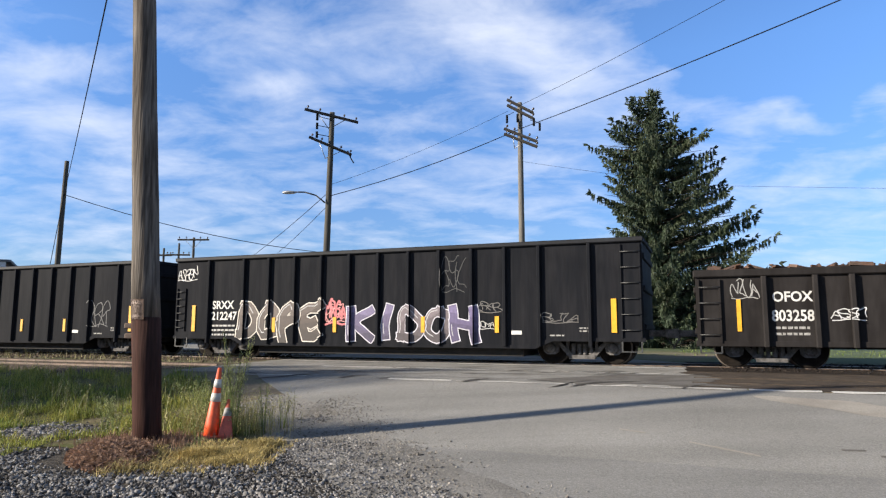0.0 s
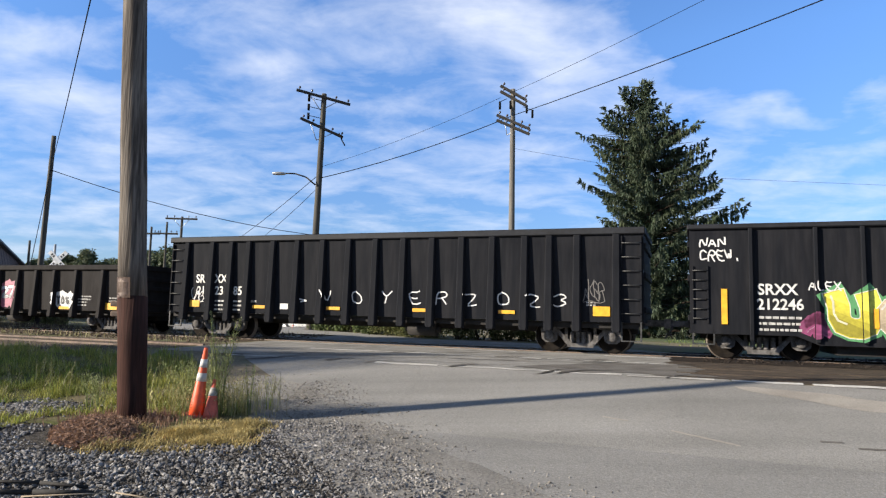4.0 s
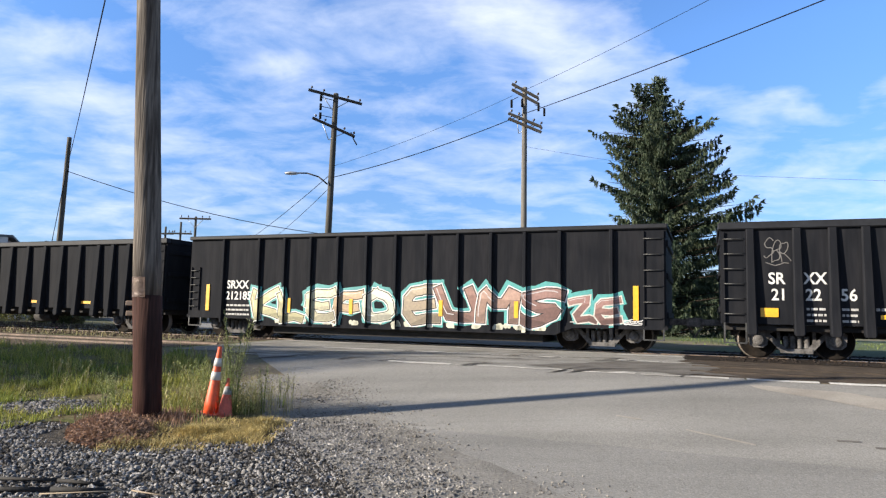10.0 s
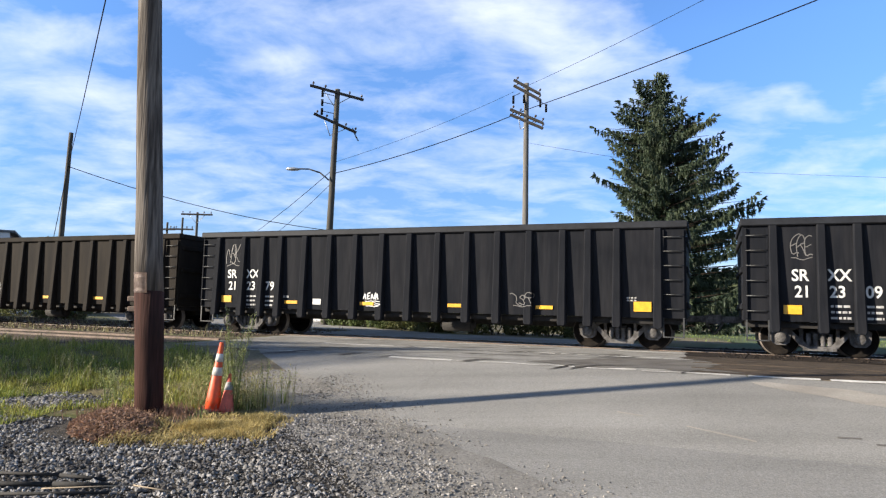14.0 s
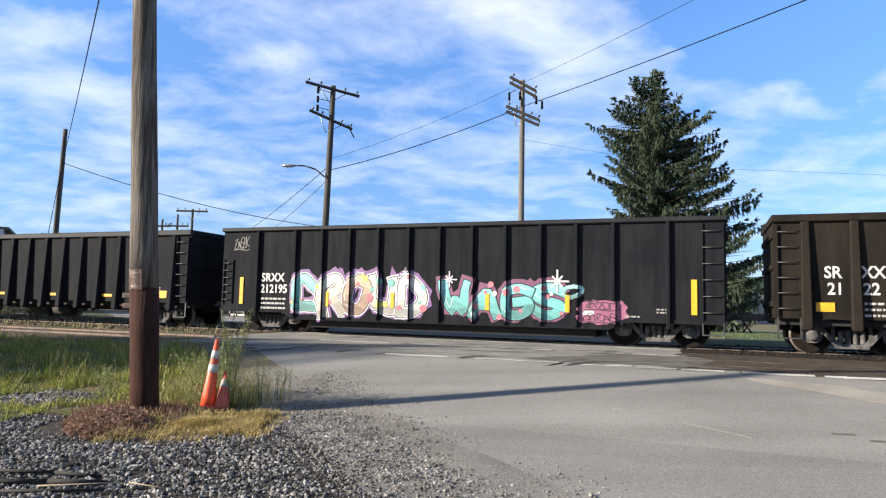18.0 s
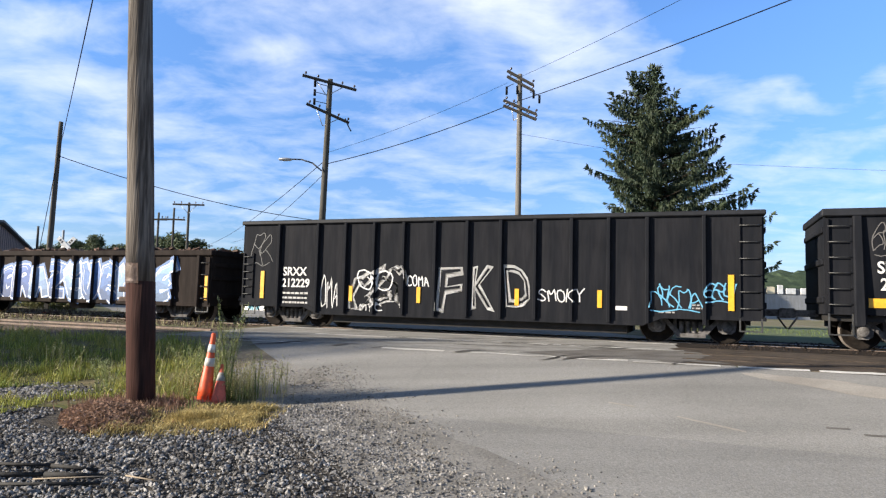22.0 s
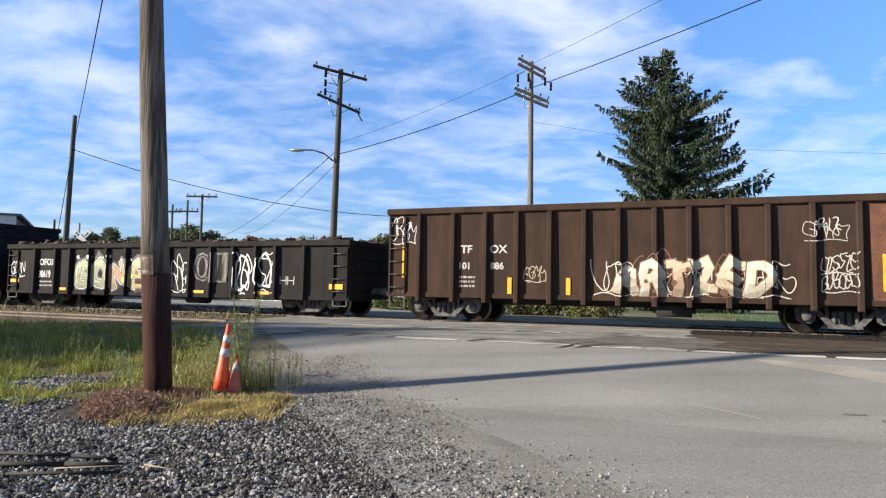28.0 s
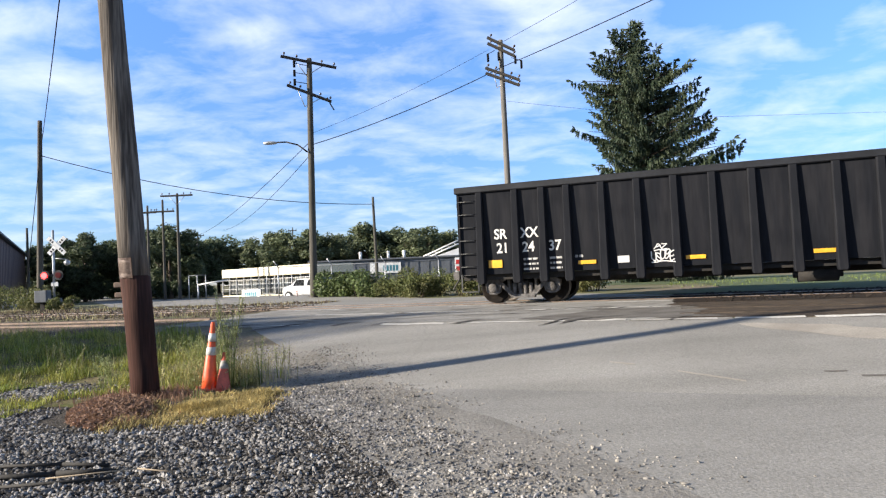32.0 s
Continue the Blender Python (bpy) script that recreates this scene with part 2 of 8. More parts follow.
M = dict(
    ground=mat("ground_soil", spec=0.1, col=(0.19, 0.16, 0.115), col2=(0.10, 0.115, 0.05), scale=0.35, fine=14, var=0.35, bump=0.5, rough=0.95),
    asphalt=road_mat(),
    concrete=mat("crossing_concrete", (0.55, 0.53, 0.49), (0.31, 0.295, 0.268), scale=1.3, lo=0.42, hi=0.64, fine=30, var=0.3, bump=0.3, rough=0.9, spec=0.2),
    panel=mat("crossing_surface", spec=0.1, col=(0.272, 0.263, 0.243), col2=(0.178, 0.169, 0.153), scale=1.4, lo=0.36, hi=0.66, stretch=(1, 1.8, 1), fine=22, var=0.28, bump=0.4, rough=0.92),
    turf=mat("verge_turf", spec=0.1, col=(0.10, 0.105, 0.035), col2=(0.14, 0.115, 0.068), scale=1.6, fine=18, var=0.4, bump=0.6, rough=0.95),
    tar=mat("tar_joint", (0.045, 0.040, 0.035), (0.085, 0.076, 0.066), scale=4, fine=60, bump=0.4, rough=0.9),
    patch=mat("asphalt_patch", spec=0.1, col=(0.16, 0.15, 0.135), col2=(0.11, 0.10, 0.09), scale=1.8, fine=60, bump=0.4, rough=0.92),
    dust=mat("pale_dust", spec=0.1, col=(0.34, 0.315, 0.275), col2=(0.26, 0.236, 0.205), scale=1.2, fine=50, bump=0.2, rough=0.95),
    gravel_bed=mat("gravel_bed", spec=0.1, col=(0.045, 0.041, 0.036), col2=(0.10, 0.088, 0.074), scale=9, fine=45, var=0.45, bump=0.9, rough=0.95),
    pebble=mat("pale_pebbles", (0.25, 0.232, 0.205), (0.125, 0.114, 0.10), scale=4, fine=60, var=0.2, bump=0.2, rough=0.9, spread=0.5, island=True, spec=0.2),
    stone=mat("crushed_stone", (0.225, 0.216, 0.206), (0.086, 0.081, 0.078), scale=4, fine=60, var=0.2, bump=0.3, rough=0.9, spread=0.8, island=True, spec=0.12),
    ballast=mat("brown_ballast", spec=0.1, col=(0.135, 0.106, 0.078), col2=(0.075, 0.058, 0.043), scale=6, fine=50, var=0.4, bump=0.9, rough=0.95),
    mulch=mat("dead_leaves", (0.125, 0.078, 0.052), (0.058, 0.036, 0.026), scale=5, fine=40, var=0.4, bump=0.9, rough=0.95),
    # Oily ballast, blackened further for the shade under the train.
    shaded_bed=mat("oily_shaded_ballast", spec=0.1, col=(0.034, 0.027, 0.022), col2=(0.020, 0.016, 0.014), scale=3, fine=45, var=0.4, bump=0.9, rough=0.95),
    mud=mat("oily_ballast", spec=0.15, col=(0.085, 0.066, 0.05), col2=(0.05, 0.04, 0.032), scale=3, fine=45, var=0.4, bump=0.9, rough=0.95),
    dirt=mat("grey_dirt", spec=0.1, col=(0.237, 0.225, 0.204), col2=(0.182, 0.172, 0.155), scale=0.9, fine=40, var=0.3, bump=0.5, rough=0.95),
    rail=mat("rail_steel", (0.17, 0.118, 0.084), (0.10, 0.068, 0.050), scale=5, rough=0.7, metal=0.1),
    rail_top=mat("polished_rail", (0.42, 0.40, 0.37), (0.32, 0.29, 0.26), scale=6, rough=0.35, metal=0.8),
    tie=mat("creosoted_tie", (0.085, 0.062, 0.045), (0.14, 0.11, 0.08), scale=5, stretch=(6, 1, 6), rough=0.95, bump=0.5),
    pole=mat("weathered_pole", (0.145, 0.126, 0.107), (0.062, 0.052, 0.044), scale=3.2, stretch=(6, 6, 0.3), fine=9, var=0.4, bump=0.5, lo=0.40, hi=0.62, streak=True, spec=0.15, rough=0.9),
    pole_dark=mat("treated_pole_butt", (0.052, 0.023, 0.017), (0.022, 0.012, 0.010), scale=3, stretch=(5, 5, 0.25), fine=9, var=0.35, bump=0.35, rough=0.85, streak=True, spec=0.15),
    pole_far=mat("grey_pole", (0.075, 0.068, 0.054), (0.045, 0.041, 0.033), scale=2, stretch=(3, 3, 0.3), rough=0.9, bump=0.3),
    pole_pale=mat("pale_pole", (0.165, 0.152, 0.132), (0.10, 0.092, 0.08), scale=2, stretch=(3, 3, 0.3), rough=0.9, bump=0.3),
    arm=mat("dark_cross_arm", (0.020, 0.018, 0.016), (0.038, 0.034, 0.029), scale=3, stretch=(0.5, 4, 4), rough=0.95, bump=0.3),
    rim=mat("worn_wheel_rim", (0.19, 0.165, 0.14), (0.12, 0.10, 0.085), scale=4, rough=0.5, metal=0.3),
    tin=mat("tin_band", (0.20, 0.145, 0.115), (0.14, 0.095, 0.075), scale=6, rough=0.55, metal=0.2),
    wire=mat("wire", (0.007, 0.007, 0.008), rough=0.8, spec=0.1, bump=0),
    glass_ins=mat("porcelain", (0.07, 0.055, 0.05), rough=0.3, bump=0),
    galv=mat("galvanised_steel", (0.42, 0.43, 0.44), (0.33, 0.34, 0.35), scale=5, rough=0.45, metal=0.6),
    black=mat("black_car_paint", (0.0110, 0.0119, 0.0146), (0.0180, 0.0182, 0.0206), scale=1.7, stretch=(2.6, 1, 0.3), fine=6, var=0.16, bump=0.05, rough=0.7, streak=True, spec=0.05),
    # Lighter than the car sides: the sunlit top edge is in the colour.
    chord=mat("sunlit_top_chord", (0.0200, 0.0212, 0.0248), (0.0130, 0.0135, 0.0155), scale=1.5, stretch=(0.6, 1, 1), fine=9, var=0.2, bump=0.05, rough=0.6, spec=0.2),
    faded=mat("faded_brown_black_paint", (0.023, 0.0185, 0.014), (0.0125, 0.0105, 0.0092), scale=0.9, stretch=(2.2, 1, 0.4), fine=6, var=0.16, bump=0.05, rough=0.75, streak=True, spec=0.08),
    grey=mat("grey_black_paint", (0.025, 0.0225, 0.0218), (0.015, 0.0132, 0.0128), scale=1.2, stretch=(2.0, 1, 0.5), fine=6, var=0.16, bump=0.05, rough=0.75, streak=True, spec=0.08),
    umber=mat("dark_umber_paint", (0.0265, 0.0205, 0.0178), (0.0155, 0.0122, 0.0108), scale=1.1, stretch=(2.2, 1, 0.4), fine=6, var=0.16, bump=0.05, rough=0.8, streak=True, spec=0.08),
    rusty=mat("rust_brown_paint", (0.037, 0.0245, 0.0188), (0.055, 0.0325, 0.0230), scale=1.0, stretch=(2.0, 1, 0.4), fine=6, var=0.16, bump=0.05, rough=0.85, streak=True, spec=0.08),
    rust_end=mat("bright_rust", (0.14, 0.058, 0.030), (0.085, 0.038, 0.023), scale=2.5, fine=25, var=0.3, bump=0.2, rough=0.9),
    # Grimy steel, darkened further for the shade below the car sills.
    under=mat("grimy_shaded_steel", (0.010, 0.009, 0.008), (0.020, 0.017, 0.0145), scale=4, fine=30, var=0.35, bump=0.25, rough=0.85),
    truck=mat("truck_casting", (0.128, 0.121, 0.116), (0.050, 0.046, 0.043), scale=5, fine=30, var=0.35, bump=0.25, rough=0.85, spec=0.2),
    tread=mat("wheel_steel", (0.009, 0.0075, 0.0065), (0.018, 0.014, 0.011), scale=4, fine=25, var=0.3, bump=0.15, rough=0.85, spec=0.1),
    yellow=mat("yellow_reflector", (0.75, 0.40, 0.025), (0.62, 0.31, 0.02), scale=7, var=0.12, bump=0, rough=0.4),
    white=mat("white_stencil", (0.64, 0.63, 0.60), (0.48, 0.47, 0.44), scale=5, var=0.12, bump=0, rough=0.6),
    print=mat("small_stencil", (0.46, 0.45, 0.43), (0.30, 0.29, 0.275), scale=9, var=0.2, bump=0, rough=0.7),
    dull=mat("faded_stencil", (0.33, 0.32, 0.30), (0.20, 0.19, 0.18), scale=8, var=0.2, bump=0, rough=0.7),
    scrap=mat("scrap_load", (0.095, 0.048, 0.030), (0.05, 0.036, 0.028), scale=3, fine=20, var=0.4, bump=0.5, rough=0.9, spread=0.5, island=True),
    orange=mat("cone_orange", (0.68, 0.095, 0.025), (0.52, 0.075, 0.025), scale=8, var=0.12, bump=0.05, rough=0.5),
    orange2=mat("faded_cone_red", (0.52, 0.10, 0.06), (0.38, 0.08, 0.05), scale=8, var=0.2, bump=0.05, rough=0.6),
    reflective=mat("white_collar", (0.62, 0.61, 0.58), (0.42, 0.40, 0.37), scale=9, var=0.1, bump=0, rough=0.45),
    rubber=mat("black_rubber", (0.02, 0.02, 0.02), rough=0.8, bump=0.1),
    grass=leaf_mat("green_grass", (0.21, 0.245, 0.042), (0.33, 0.30, 0.075)),
    lush=leaf_mat("lush_grass", (0.13, 0.185, 0.045), (0.19, 0.22, 0.06)),
    straw=leaf_mat("yellow_grass", (0.43, 0.34, 0.14), (0.27, 0.225, 0.095)),
    dead=leaf_mat("dead_leaf", (0.30, 0.185, 0.125), (0.16, 0.098, 0.066)),
    seed=leaf_mat("seed_heads", (0.34, 0.30, 0.16), (0.24, 0.23, 0.09)),
    feather=leaf_mat("feathery_weed", (0.25, 0.275, 0.115), (0.33, 0.33, 0.16)),
    weed=leaf_mat("weed_leaf", (0.16, 0.205, 0.06), (0.23, 0.25, 0.085)),
    scrub=leaf_mat("scrub_leaf", (0.10, 0.122, 0.040), (0.145, 0.135, 0.058)),
    # Paler than the hedge leaves: the haze of distance is in the colour.
    hazy_leaf=leaf_mat("hazy_tree_leaves", (0.095, 0.118, 0.062), (0.13, 0.15, 0.08)),
    needle=leaf_mat("spruce_needles", (0.040, 0.060, 0.036), (0.068, 0.086, 0.046)),
    limb=mat("spruce_limb", (0.040, 0.030, 0.023), (0.026, 0.020, 0.016), scale=4, bump=0.3, rough=0.95, spec=0.1),
    # Trees by the crossing stand in shade: that shade is in this colour.
    shaded_leaf=leaf_mat("shaded_tree_leaves", (0.056, 0.076, 0.040), (0.080, 0.098, 0.050)),
    rung=mat("worn_rung_steel", (0.060, 0.060, 0.058), (0.028, 0.028, 0.027), scale=6, rough=0.5, metal=0.2),
    leaf=leaf_mat("tree_leaves", (0.070, 0.100, 0.036), (0.11, 0.135, 0.048)),
    bark=mat("bark", (0.10, 0.075, 0.055), (0.06, 0.045, 0.035), scale=4, stretch=(4, 4, 0.5), bump=0.6, rough=0.95),
    cream=mat("cream_panel", (0.72, 0.64, 0.46), (0.62, 0.55, 0.39), scale=2, var=0.1, bump=0.05, rough=0.7),
    signwhite=mat("sign_white", (0.74, 0.74, 0.72), rough=0.5, var=0.08, bump=0),
    teal=mat("teal_print", (0.04, 0.20, 0.26), rough=0.5, var=0.1, bump=0),
    cylinder=mat("gas_cylinders", (0.10, 0.115, 0.125), (0.20, 0.19, 0.16), scale=2, rough=0.5, metal=0.2, spread=0.5),
    shed=mat("grey_cladding", (0.105, 0.115, 0.128), (0.08, 0.088, 0.10), scale=1, stretch=(6, 6, 0.5), rough=0.6),
    shedwhite=mat("white_cladding", (0.66, 0.66, 0.65), (0.55, 0.55, 0.54), scale=1, rough=0.6, var=0.08, bump=0),
    browngap=mat("dark_cladding", (0.035, 0.024, 0.021), (0.025, 0.018, 0.016), scale=1, rough=0.8),
    brownclad=mat("brown_cladding", (0.21, 0.135, 0.118), (0.155, 0.098, 0.084), scale=1, stretch=(4, 4, 0.4), rough=0.7),
    signal_black=mat("signal_black", (0.015, 0.015, 0.016), rough=0.5, bump=0),
    red_on=mat("red_lens_lit", (0.7, 0.02, 0.02), rough=0.3, bump=0, var=0.0, glow=(1.0, 0.02, 0.02, 9.0)),
    red_off=mat("red_lens_dark", (0.10, 0.01, 0.01), rough=0.25, bump=0),
    signred=mat("sign_red", (0.55, 0.03, 0.03), rough=0.5, var=0.1, bump=0),
    carwhite=mat("white_car_paint", (0.6, 0.6, 0.59), rough=0.25, var=0.05, bump=0),
    carglass=mat("dark_glass", (0.02, 0.022, 0.025), rough=0.08, bump=0, var=0.0),
    shed_pale=mat("pale_grey_cladding", (0.26, 0.27, 0.28), (0.21, 0.215, 0.22), scale=1, stretch=(4, 4, 0.5), rough=0.6),
    yellow_band=mat("yellow_band", (0.56, 0.46, 0.17), (0.46, 0.37, 0.13), scale=2, rough=0.6, bump=0.05),
    far_wood=mat("far_woodland", (0.050, 0.072, 0.042), (0.030, 0.046, 0.030), scale=0.25, fine=1.5, var=0.45, bump=1.0, rough=0.95, spec=0.1),
    farwood=mat("lumber", (0.30, 0.24, 0.17), rough=0.9),
    machine=mat("yellow_machine", (0.65, 0.42, 0.03), rough=0.5),
    greenbox=mat("green_paint", (0.05, 0.16, 0.06), rough=0.6),
)


# ---- mesh helpers ----
def quad_box(bm, x0, x1, y0, y1, z0, z1):
    v = [bm.verts.new(p) for p in ((x0, y0, z0), (x1, y0, z0), (x1, y1, z0), (x0, y1, z0),
                                   (x0, y0, z1), (x1, y0, z1), (x1, y1, z1), (x0, y1, z1))]
    for f in ((0, 3, 2, 1), (4, 5, 6, 7), (0, 1, 5, 4), (1, 2, 6, 5), (2, 3, 7, 6), (3, 0, 4, 7)):
        bm.faces.new([v[i] for i in f])
    return v


def soft_box(bm, x0, x1, y0, y1, z0, z1, r=0.015):
    other = bmesh.new()
    quad_box(other, x0, x1, y0, y1, z0, z1)
    bmesh.ops.bevel(other, geom=other.edges[:], offset=r, segments=1, affect="EDGES")
    merge(bm, other)


def merge(bm, other, m=None):
    """Adds the faces of other to bm, moved by m."""
    made = {v: bm.verts.new(m @ v.co if m else v.co) for v in other.verts}
    for f in other.faces:
        g = bm.faces.new([made[v] for v in f.verts])
        g.smooth = f.smooth
    other.free()


def tube(bm, p0, p1, r0, r1=None, n=10, caps=True, smooth=True):
    p0, p1, r1 = Vector(p0), Vector(p1), r0 if r1 is None else r1
    d = (p1 - p0).normalized()
    a = d.orthogonal().normalized()
    b = d.cross(a)
    rings = []
    for p, r in ((p0, r0), (p1, r1)):
        rings.append([bm.verts.new(p + (a * math.cos(k * math.tau / n) + b * math.sin(k * math.tau / n)) * r) for k in range(n)])
    for k in range(n):
        f = bm.faces.new((rings[0][k], rings[0][(k + 1) % n], rings[1][(k + 1) % n], rings[1][k]))
        f.smooth = smooth
    if caps:
        bm.faces.new(rings[0][::-1])
        bm.faces.new(rings[1])


def lathe(bm, profile, n=20, axis="z", smooth=True):
    """Turns (radius, height) pairs about an axis."""
    rings = []
    for r, h in profile:
        ring = []
        for k in range(n):
            c, s = math.cos(k * math.tau / n) * r, math.sin(k * math.tau / n) * r
            ring.append(bm.verts.new((c, s, h) if axis == "z" else (c, h, s)))
        rings.append(ring)
    for a, b in zip(rings, rings[1:]):
        for k in range(n):
            f = bm.faces.new((a[k], a[(k + 1) % n], b[(k + 1) % n], b[k]))
            f.smooth = smooth
    bm.faces.new(rings[0][::-1])
    bm.faces.new(rings[-1])


def prism(bm, pts, y0, y1):
    """An outline in x and z, drawn out along y."""
    a = [bm.verts.new((x, y0, z)) for x, z in pts]
    b = [bm.verts.new((x, y1, z)) for x, z in pts]
    n = len(pts)
    bm.faces.new(a)
    bm.faces.new(b[::-1])
    for k in range(n):
        bm.faces.new((a[k], b[k], b[(k + 1) % n], a[(k + 1) % n]))


CACHE = {}


def data(bm, name, material):
    me = bpy.data.meshes.new(name)
    bmesh.ops.recalc_face_normals(bm, faces=bm.faces[:])
    bm.to_mesh(me)
    bm.free()
    me.materials.append(material)
    return me


def part(name, bm, material, parent, label="", m=None):
    """Links a bmesh, or a mesh that is shared, as one object under a thing or a part."""
    me = bm if isinstance(bm, bpy.types.Mesh) else data(bm, name, material)
    ob = new(name, me)
    ob.parent = parent
    if m is not None:
        ob.matrix_basis = m
    if label:
        ob["label"] = label
    return ob


def thing(name, label, category, m=None, group="", kind=""):
    ob = new(name)
    ob.empty_display_size = 0.2
    if m is not None:
        ob.matrix_basis = m
    return tagged(ob, label, category, group, kind)


def whole(name, bm, material, label, category="", m=None, group="", kind=""):
    ob = part(name, bm, material, None, "", m)
    return tagged(ob, label, category, group, kind)


def faces_mesh(name, verts, faces, material):
    me = bpy.data.meshes.new(name)
    me.from_pydata([tuple(v) for v in verts], [], faces)
    me.materials.append(material)
    return me


# ---- the lie of the land: the track runs at a slant, on a low hump ----
TURN = -21.7
TRACK = pose(0, 0, 0, 0, 0, TURN)
U = Vector((math.cos(radians(TURN)), math.sin(radians(TURN)), 0))
N = Vector((-U.y, U.x, 0))
SIDE, RAIL = 18.4, 0.51
LAND = ((-200, 0.0), (7.8, 0.0), (11.8, 0.38), (12.6, 0.47), (22.6, 0.48), (30, 0.53), (42, 0.42), (70, 0.0), (5000, 0.0))


def land(x, y):
    n = x * N.x + y * N.y
    for (a, p), (b, q) in zip(LAND, LAND[1:]):
        if n <= b:
            return p + (q - p) * (n - a) / (b - a)
    return 0.0


def on_track(s, n, z=0.0):
    p = U * s + N * n
    return Vector((p.x, p.y, z))


# ---- ground, roads and track bed ----
def sheet(outline, lift, name, material):
    """A flat outline in track coordinates, laid on the land."""
    bm = bmesh.new()
    bm.faces.new([bm.verts.new((s, n, 0)) for s, n in outline])
    bmesh.ops.triangulate(bm, faces=bm.faces[:])
    for n, _ in LAND[1:-1]:
        bmesh.ops.bisect_plane(bm, geom=bm.verts[:] + bm.edges[:] + bm.faces[:], plane_co=(0, n, 0), plane_no=(0, 1, 0))
    for v in bm.verts:
        p = TRACK @ v.co
        v.co = (p.x, p.y, land(p.x, p.y) + lift)
    return data(bm, name, material)


def ragged(outline, amp, step=0.35, seed=1.0):
    """Breaks the straight edges of an outline into an uneven line."""
    out = []
    for (a, b), (c, d) in zip(outline, outline[1:] + outline[:1]):
        count = max(1, min(60, int(math.hypot(c - a, d - b) / step)))
        for k in range(count):
            x, y = a + (c - a) * k / count, b + (d - b) * k / count
            out.append((x + amp * noise.noise(Vector((x * 1.7, y * 1.7, seed))) * 1.6 + amp * 0.5 * noise.noise(Vector((x * 6, y * 6, seed))),
                        y + amp * noise.noise(Vector((x * 1.7, y * 1.7, seed + 9))) * 1.6 + amp * 0.5 * noise.noise(Vector((x * 6, y * 6, seed + 9)))))
    return out


def sn(x, y):
    return x * U.x + y * U.y, x * N.x + y * N.y


def build_land():
    verts, faces = [], []
    ss = (-4000, -400, -120, -60, -30, 0, 30, 60, 120, 400, 4000)
    ns = (-2000, -100, -20, 0, 7.8, 11.8, 12.6, 22.6, 30, 42, 70, 120, 400, 4800)
    for n in ns:
        for s in ss:
            p = on_track(s, n)
            verts.append((p.x, p.y, land(p.x, p.y)))
    w = len(ss)
    for j in range(len(ns) - 1):
        for i in range(w - 1):
            a = j * w + i
            faces.append((a, a + 1, a + w + 1, a + w))
    tagged(new("ground", faces_mesh("ground", verts, faces, M["ground"])), "bare soil with thin dry grass beside the tracks", "ground", kind="structure")
    left = [sn(x, y) for x, y in ((2.4, -3), (1.3, 3.0), (0.45, 5.3), (-0.25, 6.7), (-0.95, 8.1), (-1.35, 9.5), (-2.3, 11.3), (-3.9, 14.6), (-5.3, 18.4))]
    left += [(-13.2, 19.2), (-13.8, 22.2)] + [sn(x, y) for x, y in ((-10.5, 28), (-17.2, 36), (-38, 75), (-125, 225))]
    right = [sn(x, y) for x, y in ((-108, 225), (-30, 70), (-19.5, 56), (-8.8, 53), (-7.0, 37.4), (-4.8, 34.4), (-2.0, 30.2), (0.0, 27.0), (5.8, 24.2))]
    right += [(-0.6, 21.6), (-0.2, 15.9), (0.6, 12.35), (70, 12.35), (70, -30), (2, -30)]
    tagged(new("road", sheet(left + right, 0.008, "road", M["asphalt"])), "worn pale grey asphalt road over the rail crossing", "road", kind="structure")
    gravel = [sn(x, y) for x, y in ((2.0, -3), (0.9, 3.2), (0.15, 5.2), (-0.5, 6.4), (-1.15, 7.6), (-1.9, 8.5), (-2.6, 8.3), (-3.6, 8.5), (-4.6, 8.6), (-6.5, 8.7), (-14, 13), (-16, 3), (-6, -4))]
    tagged(new("gravel_verge", sheet(ragged(gravel, 0.2), 0.004, "gravel_verge", M["gravel_bed"])), "loose grey crushed stone verge beside the road", "gravel", kind="structure")
    dirt = [sn(x, y) for x, y in ((1.9, 3.2), (1.2, 5.2), (0.5, 6.6), (-0.3, 8.2), (-0.9, 9.6), (-2.0, 11.4), (-3.0, 12.6), (-3.5, 11.5), (-2.5, 9.7), (-2.2, 8.7), (-1.6, 7.6), (-0.7, 5.8), (0.0, 3.6))]
    tagged(new("dirt_rim", sheet(ragged(dirt, 0.1, 0.4), 0.0115, "dirt_rim", M["dirt"])), "dusty grey-brown dirt where gravel meets asphalt", "dirt", kind="structure")
    bed = [(-140, 17.2), (-13.3, 17.2), (-13.3, 22.4), (-140, 22.4)]
    tagged(new("track_bed", sheet(bed, 0.006, "track_bed", M["ballast"])), "brown weathered ballast under the rails", "ballast", kind="structure")
    bed = [(-0.35, 12.45), (140, 12.45), (140, 22.4), (-0.6, 22.4)]
    tagged(new("track_bed", sheet(ragged(bed, 0.3, 0.3), 0.012, "track_bed", M["mud"])), "dark brown ballast and mud under the rails", "ballast", kind="structure")
    # oily bed with the train's shadow put into its colour
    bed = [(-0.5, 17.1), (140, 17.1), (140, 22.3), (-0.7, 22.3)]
    tagged(new("track_bed", sheet(ragged(bed, 0.2, 0.3, 6.0), 0.016, "track_bed", M["shaded_bed"])), "oily ballast between and beside the rails, train's shade in its black", "ballast", kind="structure")
    cross = ragged([(-11.9, 12.6), (-0.2, 12.6), (-0.35, 18.2), (-13.0, 18.2)], 0.12, 0.4, 4.0)
    tagged(new("crossing_surface", sheet(cross, 0.0105, "crossing_surface", M["panel"])), "mottled dark grey crossing surface between the strips", "road", kind="structure")
